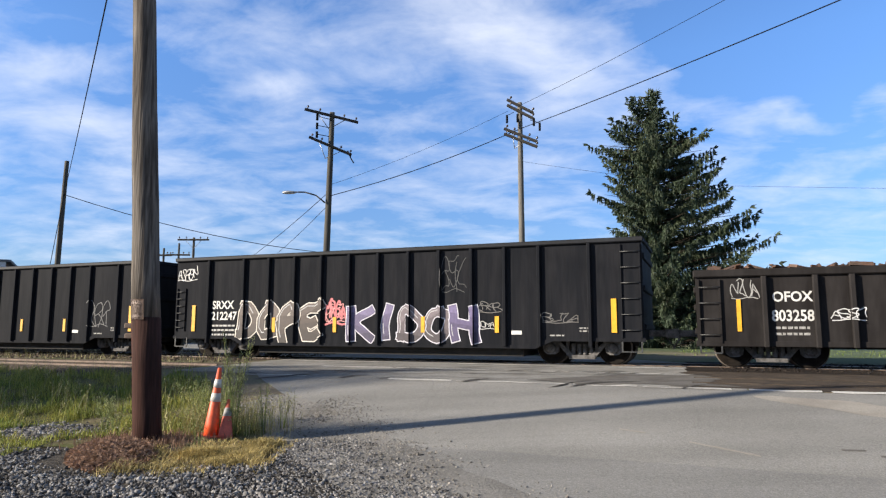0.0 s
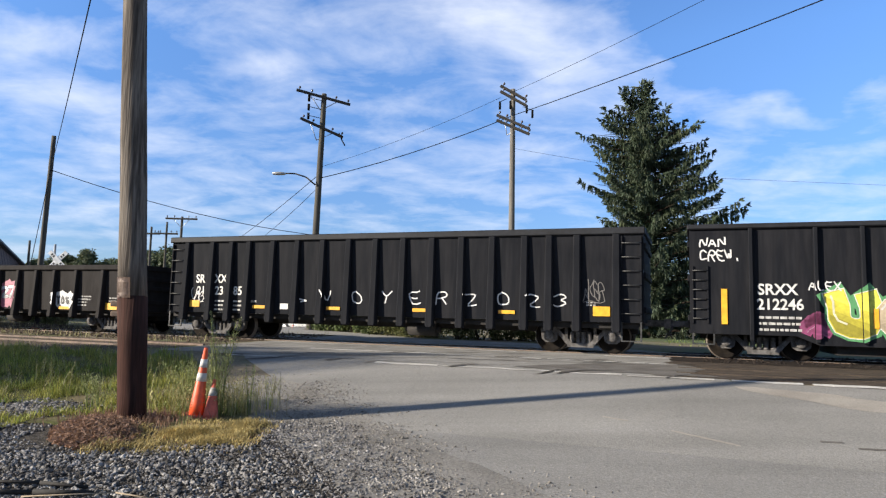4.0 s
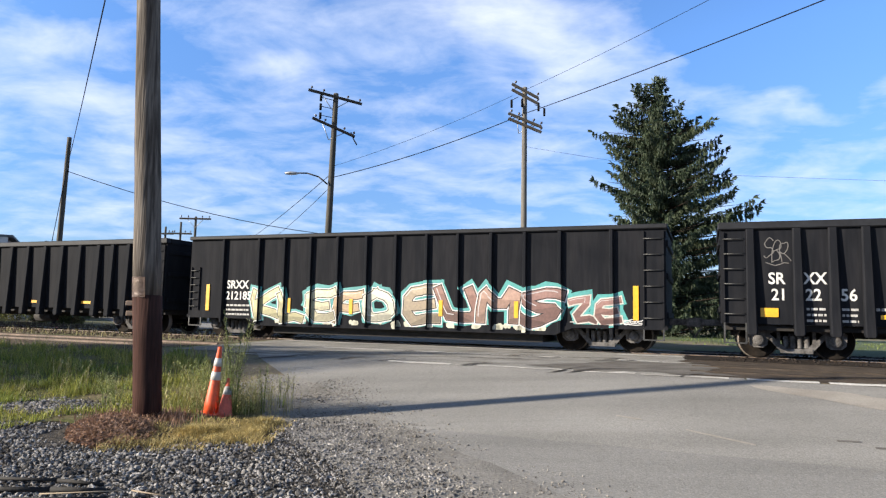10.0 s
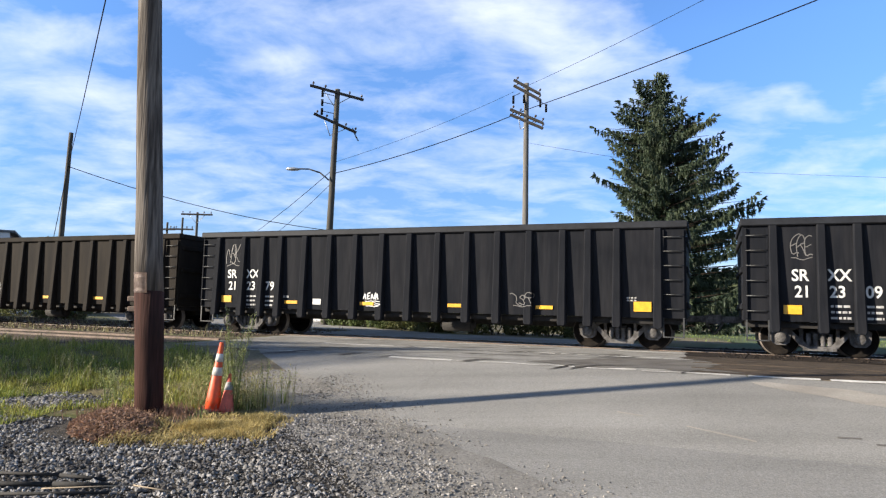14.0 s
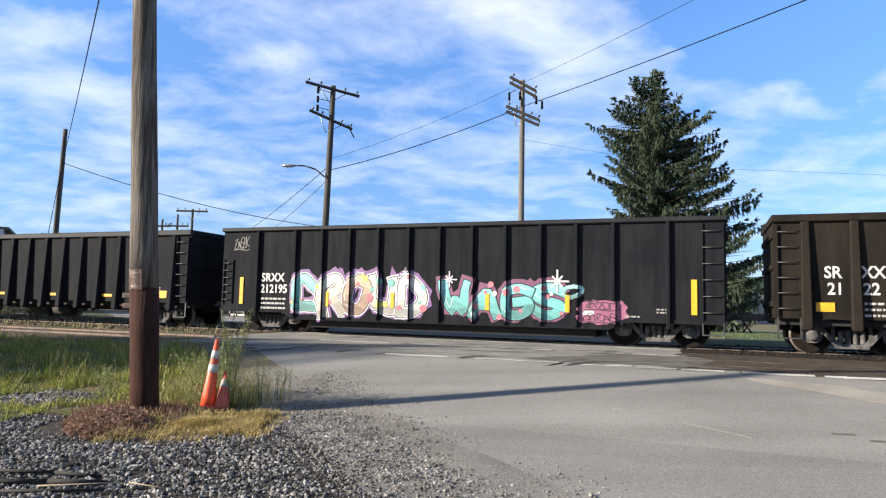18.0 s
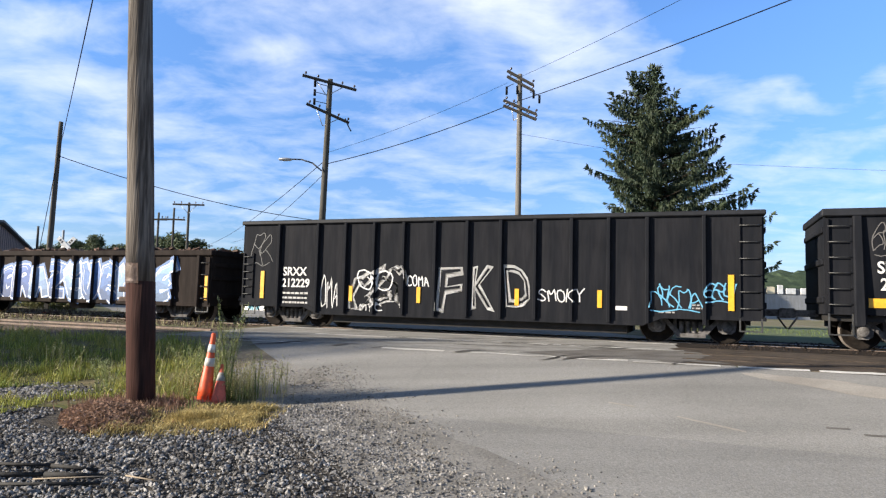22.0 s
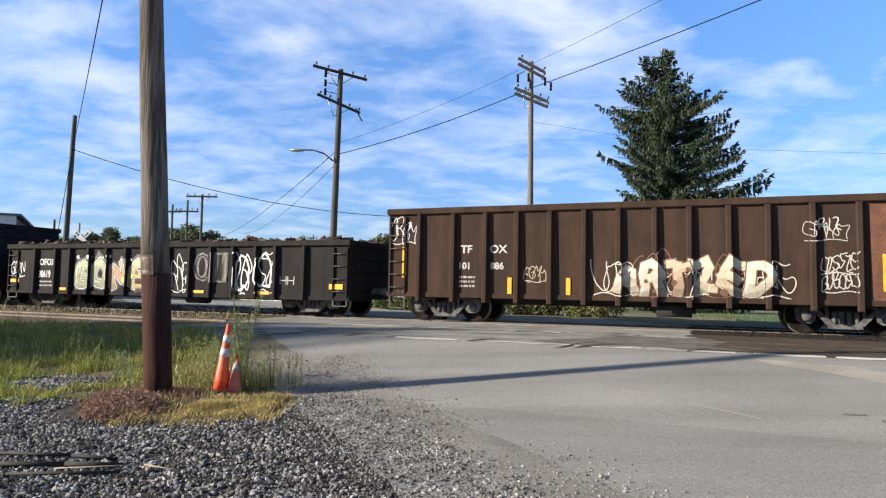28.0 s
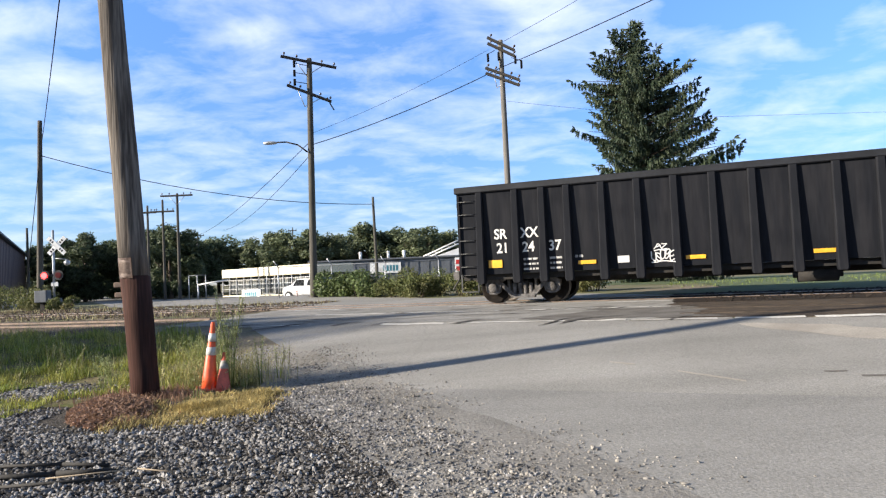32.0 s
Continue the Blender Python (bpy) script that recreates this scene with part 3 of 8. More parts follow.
    turf = [sn(x, y) for x, y in ((-2.4, 9.4), (-3.5, 11.2), (-5.1, 14.4), (-5.5, 14.6), (-16.5, 19), (-17, 10), (-6.5, 8.5), (-4.6, 8.4), (-3.2, 8.35), (-2.4, 8.7))]
    tagged(new("verge_turf", sheet(ragged(turf, 0.2, 0.35, 2.0), 0.0135, "verge_turf", M["turf"])), "thin turf and bare soil of the verge", "turf", kind="structure")
    rng = random.Random(17)
    for n0, n1, s0, s1, gaps in ((12.34, 12.50, -9.6, 0.3, 0.14), (15.7, 15.92, -12.2, -0.3, 0.3), (18.22, 18.5, -12.9, -0.6, 0.25), (12.34, 12.52, 0.6, 14, 0.2)):
        a = s0
        while a < s1:
            b = min(a + rng.uniform(0.7, 2.4), s1)
            if rng.random() > gaps:
                w0, w1 = n0 + rng.uniform(-0.03, 0.05), n1 + rng.uniform(-0.06, 0.03)
                ob = new("crossing_strip", sheet(ragged([(a, w0), (b, w0), (b, w1), (a, w1)], 0.035, 0.12, a), 0.014 + rng.uniform(0, 0.004), "crossing_strip", M["concrete"]))
                tagged(ob, "pale broken concrete edge strip in the crossing", "strip", kind="structure")
            a = b + rng.uniform(0.02, 0.14)


build_land()


def rail_profile(bm, s0, s1, n, z):
    for w, a, b in ((0.07, 0.0, 0.012), (0.009, 0.012, 0.13), (0.036, 0.13, 0.17)):
        quad_box(bm, s0, s1, n - w, n + w, z - 0.17 + a, z - 0.17 + b)


def build_track():
    for k, n in enumerate((SIDE + 1.55 - 0.7525, SIDE + 1.55 + 0.7525)):
        bm = bmesh.new()
        rail_profile(bm, -150, 150, n, RAIL)
        rail = whole("rail", bm, M["rail"], "long steel rail with a worn bright head", "rail", TRACK, "rails of the track")
        bm = bmesh.new()
        quad_box(bm, -150, 150, n - 0.032, n + 0.032, RAIL + 0.0005, RAIL + 0.003)
        part("rail_head", bm, M["rail_top"], rail, "worn bright running surface")
    bm = bmesh.new()
    soft_box(bm, -0.11, 0.11, -1.3, 1.3, -0.09, 0.09, 0.02)
    me = data(bm, "tie", M["tie"])
    for k in range(90):
        s = -50 + k * 0.56
        if -13.3 < s < -0.4:
            continue
        ob = tagged(new("railway_tie", me), "dark creosoted timber tie under the rails", "tie", "ties of the track")
        ob.matrix_basis = TRACK @ pose(s, SIDE + 1.55 + random.uniform(-0.03, 0.03), RAIL - 0.245, 0, 0, random.uniform(-1, 1))


build_track()


# ---- the train ----
def S(t):
    """How far the train has rolled after t seconds, in metres."""
    x = t / 32
    return x * (274.2362 + x * (3.6001 + x * (-18.6777 + x * (38.108 - 15.8105 * x))))


def rib_mesh(key, z0, z1, w, d0, d1, material, foot=0.0):
    """A pressed side post: deeper and wider towards its foot."""
    if key not in CACHE:
        bm = bmesh.new()
        rings = []
        for z, d, h in ((z0, d0, w * 0.5), (z0 + 0.06, d0, w * 0.5 + foot), ((z0 + z1) / 2, (d0 + d1) / 2, w * 0.5 + foot / 2), (z1, d1, w * 0.5)):
            c = min(0.03, h * 0.35)
            rings.append([bm.verts.new(p) for p in ((-h, 0.01, z), (-h, -d + c, z), (-h + c, -d, z), (h - c, -d, z), (h, -d + c, z), (h, 0.01, z))])
        for a, b in zip(rings, rings[1:]):
            for k in range(5):
                bm.faces.new((a[k], a[k + 1], b[k + 1], b[k]))
        bm.faces.new(rings[0])
        bm.faces.new(rings[-1][::-1])
        CACHE[key] = data(bm, "post", material)
    return CACHE[key]


def shared(key, build, material):
    if key not in CACHE:
        bm = bmesh.new()
        build(bm)
        CACHE[key] = data(bm, key.split(":")[0], material)
    return CACHE[key]


def wheelset_shape(bm):
    for side in (-1, 1):
        other = bmesh.new()
        lathe(other, [(0.05, -0.07), (0.13, -0.075), (0.15, -0.03), (0.34, -0.02), (0.40, -0.065), (0.452, -0.068), (0.457, 0.03), (0.485, 0.045),
                      (0.485, 0.068), (0.40, 0.068), (0.36, 0.02), (0.15, 0.03), (0.13, 0.07), (0.05, 0.07)], 32, "y")
        merge(bm, other, pose(0, 0.75 * side, 0, 0, 0, 180 if side > 0 else 0))
    tube(bm, (0, -1.0, 0), (0, 1.0, 0), 0.085, n=14)


def frame_shape(bm):
    prism(bm, [(-1.06, 0.42), (-1.1, 0.56), (-0.98, 0.66), (-0.72, 0.66), (-0.42, 0.80), (0.42, 0.80), (0.72, 0.66), (0.98, 0.66), (1.1, 0.56), (1.06, 0.42),
               (0.98, 0.40), (0.96, 0.56), (0.74, 0.57), (0.44, 0.69), (-0.44, 0.69), (-0.74, 0.57), (-0.96, 0.56), (-0.98, 0.40)], -0.07, 0.07)
    for k in (-1, 1):
        prism(bm, [(k * 0.72, 0.60), (k * 0.60, 0.62), (k * 0.24, 0.27), (k * 0.24, 0.17), (k * 0.34, 0.17)], -0.075, 0.075)
        prism(bm, [(k * 0.36, 0.26), (k * 0.44, 0.26), (k * 0.44, 0.72), (k * 0.36, 0.72)], -0.06, 0.06)
        prism(bm, [(k * 0.70, 0.36), (k * 0.76, 0.36), (k * 0.76, 0.60), (k * 0.70, 0.60)], -0.06, 0.06)
    prism(bm, [(-0.36, 0.15), (0.36, 0.15), (0.36, 0.26), (-0.36, 0.26)], -0.09, 0.09)
    for k in (-1, 1):
        prism(bm, [(k * 0.62, 0.60), (k * 0.66, 0.34), (k * 0.76, 0.27), (k * 0.98, 0.27), (k * 1.08, 0.36), (k * 1.12, 0.64), (k * 0.98, 0.71), (k * 0.70, 0.71)], -0.10, 0.075)


def springs_shape(bm):
    for k in (-0.24, -0.08, 0.08, 0.24):
        lathe_at = bmesh.new()
        lathe(lathe_at, [(0.07 if j % 2 else 0.055, 0.26 + j * 0.035) for j in range(10)], 12)
        merge(bm, lathe_at, pose(k, 0, 0))


def cap_shape(bm):
    lathe(bm, [(0.14, 0.0), (0.14, -0.11), (0.11, -0.15), (0.04, -0.16)], 18, "y")
    for k in range(3):
        a = k * math.tau / 3
        tube(bm, (0.075 * math.cos(a), -0.12, 0.075 * math.sin(a)), (0.075 * math.cos(a), -0.155, 0.075 * math.sin(a)), 0.022, n=6)


def coupler_shape(bm):
    soft_box(bm, -0.45, 0.5, -0.08, 0.08, -0.09, 0.09, 0.02)
    prism(bm, [(-0.45, -0.13), (-0.62, -0.13), (-0.66, 0.0), (-0.62, 0.13), (-0.45, 0.13)], -0.17, 0.02)
    prism(bm, [(-0.40, -0.11), (-0.58, -0.11), (-0.58, 0.11), (-0.40, 0.11)], 0.06, 0.17)
    tube(bm, (-0.40, -0.3, -0.1), (-0.62, -0.28, -0.42), 0.025, n=6)


WHEELS = []


def add_truck(car, x, steel):
    truck = part("truck", shared("bolster", lambda bm: soft_box(bm, -0.2, 0.2, -1.02, 1.02, 0.40, 0.66, 0.03), M["under"]), None, car, "rusty two-axle truck", pose(x, 1.55, 0))
    for y in (-1.0, 1.0):
        part("side_frame", shared("side_frame:" + steel, frame_shape, M[steel]), None, truck, "", pose(0, y, 0))
        part("spring_nest", shared("spring_nest", springs_shape, M["truck"]), None, truck, "", pose(0, y, 0))
        for dx in (-0.86, 0.86):
            part("bearing_cap", shared("bearing_cap:" + steel, cap_shape, M[steel]), None, truck, "", pose(dx, y * 1.05, 0.457, 0, 0, 0 if y < 0 else 180))
    for dx in (-0.86, 0.86):
        me = shared("wheelset", wheelset_shape, M["tread"])
        if len(me.materials) < 2:
            me.materials.append(M["rim"])
            for f in me.polygons:
                r = math.hypot(f.center.x, f.center.z)
                f.material_index = 1 if r > 0.44 else 0
        w = part("wheelset", me, None, truck, "steel wheels on one axle", pose(dx, 0, 0.457))
        WHEELS.append((w, dx))


FONT_CACHE = {}


def lettering(text, size, offset=0.0, line=0.0):
    """The built-in face as a flat mesh; offset fattens it, line draws the outline alone."""
    key = (text, size, offset, line)
    if key not in FONT_CACHE:
        cu = bpy.data.curves.new("lettering", "FONT")
        cu.body, cu.size, cu.offset, cu.resolution_u = text, size, offset, 3
        if line:
            cu.fill_mode, cu.bevel_depth, cu.bevel_resolution = "NONE", line, 0
        else:
            cu.extrude = 0.0
        ob = bpy.data.objects.new("lettering", cu)
        scene.collection.objects.link(ob)
        me = bpy.data.meshes.new_from_object(ob)
        bpy.data.objects.remove(ob)
        bpy.data.curves.remove(cu)
        FONT_CACHE[key] = me
    return FONT_CACHE[key]


def text_part(car, name, text, size, x, z, y, material, wide=1.0):
    bm = bmesh.new()
    bm.from_mesh(lettering(text, size, 0.008))
    for v in bm.verts:
        v.co = (x + v.co.x * wide, y, z + v.co.y)
    return part(name, bm, M[material], car)


def bars(car, x, z, rows, w, h, gap, y, material="dull", seed=0):
    """Small print that cannot be read, as short bars."""
    rng = random.Random(seed)
    bm = bmesh.new()
    for r in range(rows):
        a = x
        while a < x + w:
            b = min(a + rng.uniform(0.05, 0.16), x + w)
            quad_box(bm, a, b, y - 0.001, y, z - r * gap, z - r * gap + h)
            a = b + 0.03
    part("small_print", bm, M[material], car)["kind"] = "stuff"


def split_on(posts, width, lo, hi):
    """Stretches of a side: (from, to, on a post)."""
    cuts, at = [], lo
    for p in posts:
        a, b = p - width / 2, p + width / 2
        if b <= lo or a >= hi:
            continue
        if a > at:
            cuts.append((at, a, False))
        cuts.append((max(a, lo), min(b, hi), True))
        at = min(b, hi)
    if at < hi:
        cuts.append((at, hi, False))
    return cuts


def paint_part(car, name, flat, material, posts, width, depth, lift, label=""):
    """Lays flat paint (a bmesh in x, z) over plates and posts."""
    xs = [v.co.x for v in flat.verts]
    if not xs:
        return
    bm = bmesh.new()
    for a, b, proud in split_on(posts, width, min(xs), max(xs)):
        piece = flat.copy()
        for x, s in ((a, -1), (b, 1)):
            bmesh.ops.bisect_plane(piece, geom=piece.verts[:] + piece.edges[:] + piece.faces[:], plane_co=(x, 0, 0), plane_no=(s, 0, 0), clear_outer=True)
        for v in piece.verts:
            d = 0.0
            if proud:
                d = depth(v.co.z)
            v.co.y -= d + lift
        merge(bm, piece)
    flat.free()
    ob = part(name, bm, material, car, label)
    if name in ("graffiti_mist", "graffiti_glint", "graffiti_dotting", "graffiti_drip", "graffiti_patch", "graffiti_tag", "graffiti_fade", "graffiti_edge"):
        ob["kind"] = "stuff"


def glyph_row(word, x0, x1, z0, z1, rng, offset, line=0.0, wild=1.0):
    """Letters of a painted piece: each its own lean, height and swell, filling the given stretch."""
    flat = bmesh.new()
    step = (x1 - x0) / len(word)
    for k, ch in enumerate(word):
        me = lettering(ch, 1.0, offset, line)
        if not me.vertices:
            continue
        co = [v.co for v in me.vertices]
        ax, bx = min(c.x for c in co), max(c.x for c in co)
        ay, by = min(c.y for c in co), max(c.y for c in co)
        lean, up, grow = rng.uniform(-0.22, 0.22) * wild, rng.uniform(0.0, 0.08) * wild, rng.uniform(0.95, 1.15)
        swell, ph = rng.uniform(0.05, 0.13) * wild, rng.uniform(0, 6)
        other = bmesh.new()
        other.from_mesh(me)
        if not line:
            bmesh.ops.subdivide_edges(other, edges=[e for e in other.edges if e.calc_length() > 0.12], cuts=2)
            bmesh.ops.triangulate(other, faces=other.faces[:])
        nick, beat = rng.uniform(0.03, 0.07) * wild, rng.uniform(2.2, 3.6)
        for v in other.verts:
            p, q = (v.co.x - ax) / (bx - ax), (v.co.y - ay) / (by - ay)
            p2 = p + lean * (q - 0.5) + swell * math.sin(q * 5 + ph) + nick * (abs((q * beat + ph) % 1 - 0.5) * 4 - 1)
            q2 = q + up + swell * math.sin(p * 5 + ph * 2) + nick * (abs((p * beat + ph) % 1 - 0.5) * 4 - 1)
            v.co = (x0 + (k + 0.5 + (p2 - 0.5) * (0.88 + 0.26 * wild) * grow) * step, 0, z0 + (z1 - z0) * q2)
        merge(flat, other)
    return flat


def cloud_patch(x0, x1, z0, z1, rng, knobs=26):
    """A sprayed ground with a bumpy edge, behind the letters."""
    flat = bmesh.new()
    cx, cz, a, b = (x0 + x1) / 2, (z0 + z1) / 2, (x1 - x0) / 2, (z1 - z0) / 2
    pts = []
    for k in range(knobs * 3):
        w = k * math.tau / (knobs * 3)
        c, s = math.cos(w), math.sin(w)
        r = 1 / max(abs(c) ** 4 + abs(s) ** 4, 1e-6) ** 0.25 * (0.86 + 0.12 * abs(math.sin(k * math.pi / 3)) + rng.uniform(-0.12, 0.09))
        pts.append((cx + a * r * c, cz + b * r * s))
    flat.faces.new([flat.verts.new((x, 0, z)) for x, z in pts])
    bmesh.ops.triangulate(flat, faces=flat.faces[:])
    return flat


def spots(x0, x1, z0, z1, rng, count, r0, r1):
    flat = bmesh.new()
    for _ in range(count):
        cx, cz, r = rng.uniform(x0, x1), rng.uniform(z0, z1), rng.uniform(r0, r1)
        n = 9
        flat.faces.new([flat.verts.new((cx + r * math.cos(k * math.tau / n) * rng.uniform(0.8, 1.2), 0, cz + r * math.sin(k * math.tau / n) * rng.uniform(0.8, 1.2))) for k in range(n)])
    return flat


# hand-drawn letters: strokes of points on a grid four wide and six high
STROKES = dict(
    A="00 26 40|12 32", B="00 06 36 44 23 03|23 42 30 00", C="45 26 05 01 20 41", D="00 06 26 44 42 20 00", E="46 06 00 40|03 33", F="46 06 00|03 33",
    G="45 26 05 01 20 41 43 23", H="00 06|40 46|03 43", I="20 26", K="00 06|46 03 40", L="06 00 40", M="00 06 23 46 40", N="00 06 40 46",
    O="26 05 01 20 41 45 26", P="00 06 36 45 44 33 03", R="00 06 36 45 44 33 03|23 40", S="45 26 05 04 23 42 41 20 01", T="06 46|26 20", U="06 01 20 41 46",
    V="06 20 46", W="06 10 24 30 46", X="00 46|06 40", Y="06 23 46|23 20", Z="06 46 00 40")
STROKES.update({"3": "05 26 45 44 23 42 41 20 01", "1": "15 26 20", "2": "05 26 45 44 00 40", "4": "30 36 02 42", "7": "06 46 10", ".": "20 21", "0": STROKES["O"], ">": "01 43 05"})


def ribbon(flat, pts, w, up=0.0, ends=0.5):
    """A band of paint along a line of points."""
    if len(pts) < 2:
        return
    pts = [Vector(p) for p in pts]
    a, b = (pts[1] - pts[0]).normalized(), (pts[-1] - pts[-2]).normalized()
    pts[0], pts[-1] = pts[0] - a * w * ends, pts[-1] + b * w * ends
    last = None
    for k, p in enumerate(pts):
        d0 = (p - pts[k - 1]).normalized() if k else (pts[1] - p).normalized()
        d1 = (pts[k + 1] - p).normalized() if k < len(pts) - 1 else d0
        t = d0 + d1
        t = t.normalized() if t.length > 0.05 else d0
        s = Vector((-t.y, t.x)) * w * 0.5 / max(0.55, t.dot(d0))
        y = -up - 0.0004 * k / len(pts)
        cur = (flat.verts.new((p.x + s.x, y, p.y + s.y)), flat.verts.new((p.x - s.x, y, p.y - s.y)))
        if last:
            flat.faces.new((last[0], last[1], cur[1], cur[0]))
        last = cur


def strokes_of(ch, x0, x1, z0, z1, w, rng, wild=1.0, soften=1):
    """The lines of one letter, leaning and swelling, inside a stretch that its width fills."""
    lean, up, ph = rng.uniform(-0.2, 0.2) * wild, rng.uniform(-0.05, 0.06) * wild, rng.uniform(0, 6)
    swell, kick = rng.uniform(0.03, 0.09) * wild, rng.uniform(-0.14, 0.14) * wild
    wide, tall = max(0.05, x1 - x0 - w), max(0.05, z1 - z0 - w)
    lines = []
    for stroke in STROKES.get(ch, STROKES["O"]).split("|"):
        pts = [Vector((int(c[0]) / 4, int(c[1]) / 6)) for c in stroke.split()]
        for _ in range(soften):
            soft = [pts[0]]
            for p, q in zip(pts, pts[1:]):
                soft += [p.lerp(q, 0.25), p.lerp(q, 0.75)]
            pts = soft + [pts[-1]]
        out = []
        for p in pts:
            x = p.x + lean * (p.y - 0.5) + swell * math.sin(p.y * 5 + ph) + kick * p.y * p.y
            z = p.y + up + swell * math.sin(p.x * 5 + ph * 2)
            out.append(Vector((x0 + w / 2 + x * wide, z0 + w / 2 + z * tall)))
        lines.append(out)
    return lines


def bands(lines, w):
    flat = bmesh.new()
    for k, pts in enumerate(lines):
        ribbon(flat, pts, w, 0.0005 * k)
    return flat


PAINTS = {}


def spray(r, g, b):
    """Spray paint of one colour."""
    key = (r, g, b)
    if key not in PAINTS:
        PAINTS[key] = mat("spray_paint", [c * 0.86 for c in key], [c * 0.64 for c in key], scale=2.5, fine=14, var=0.18, bump=0.04, rough=0.55, lo=0.35, hi=0.75)
    return PAINTS[key]


R_POSTS = (0.75, 1.8, 2.57, 3.27, 4.21, 5.14, 6.07, 7.0, 7.93, 8.86, 9.79, 10.72, 11.65, 12.6, 13.3, 14.07, 15.12)
V_POSTS = (1.5, 2.95, 3.95, 4.95, 5.95, 6.97, 7.98, 9.0, 10.0, 11.02, 12.02, 13.02, 14.42)
Q_POSTS = (0.7, 1.65, 3.03, 4.14, 5.06, 6.0, 6.96, 7.92, 8.88, 9.9, 10.86, 11.8, 12.9, 14.2, 15.16)
B_POSTS = (1.65, 2.78, 3.56, 4.54, 5.46, 6.42, 7.38, 8.44, 9.42, 10.34, 11.3, 12.24, 13.04, 14.16)
T_POSTS = (1.1, 2.2, 3.2, 4.15, 5.1, 6.05, 6.97, 7.9, 8.76, 9.7, 10.6, 11.58, 12.56)
# kind: posts, foot of the plate, foot of the post, top, post width, post depth at foot and top, length
POSTS = {-221.6: (1.65, 2.82, 3.56, 4.59, 5.45, 6.43, 7.4, 8.48, 9.48, 10.42, 11.4, 12.32, 13.12, 14.2, 15.33),
         -238.4: (1.0, 2.1, 3.3, 4.0, 4.76, 5.68, 6.7, 7.77, 8.73, 9.75, 10.76, 11.84, 12.82, 14.2, 15.2)}
KINDS = dict(
    deep=(R_POSTS, 0.86, 0.60, 3.42, 0.20, 0.21, 0.10, 15.87),
    flat=(V_POSTS, 0.47, 0.50, 3.44, 0.10, 0.11, 0.11, 15.87),
    low=(Q_POSTS, 0.80, 0.56, 2.48, 0.17, 0.21, 0.12, 15.87),
    lowflat=(B_POSTS, 0.58, 0.54, 2.48, 0.13, 0.15, 0.13, 15.87),
    rust=(T_POSTS, 0.76, 0.60, 3.40, 0.15, 0.17, 0.13, 14.1),
)


def ladder(car, x, w, z0, z1, y, paint, rungs=5):
    bm = bmesh.new()
    for a in (x, x + w):
        quad_box(bm, a - 0.02, a + 0.02, y - 0.045, y + 0.01, z0, z1)
    lad = part("ladder", bm, M[paint], car)
    me = shared("rung:%.2f" % w, lambda b: tube(b, (0, 0, 0), (w, 0, 0), 0.014, n=6), M["rung"])
    for k in range(rungs):
        part("rung", me, None, lad, "", pose(x, y - 0.05, z0 + (z1 - z0) * (k + 0.5) / rungs))


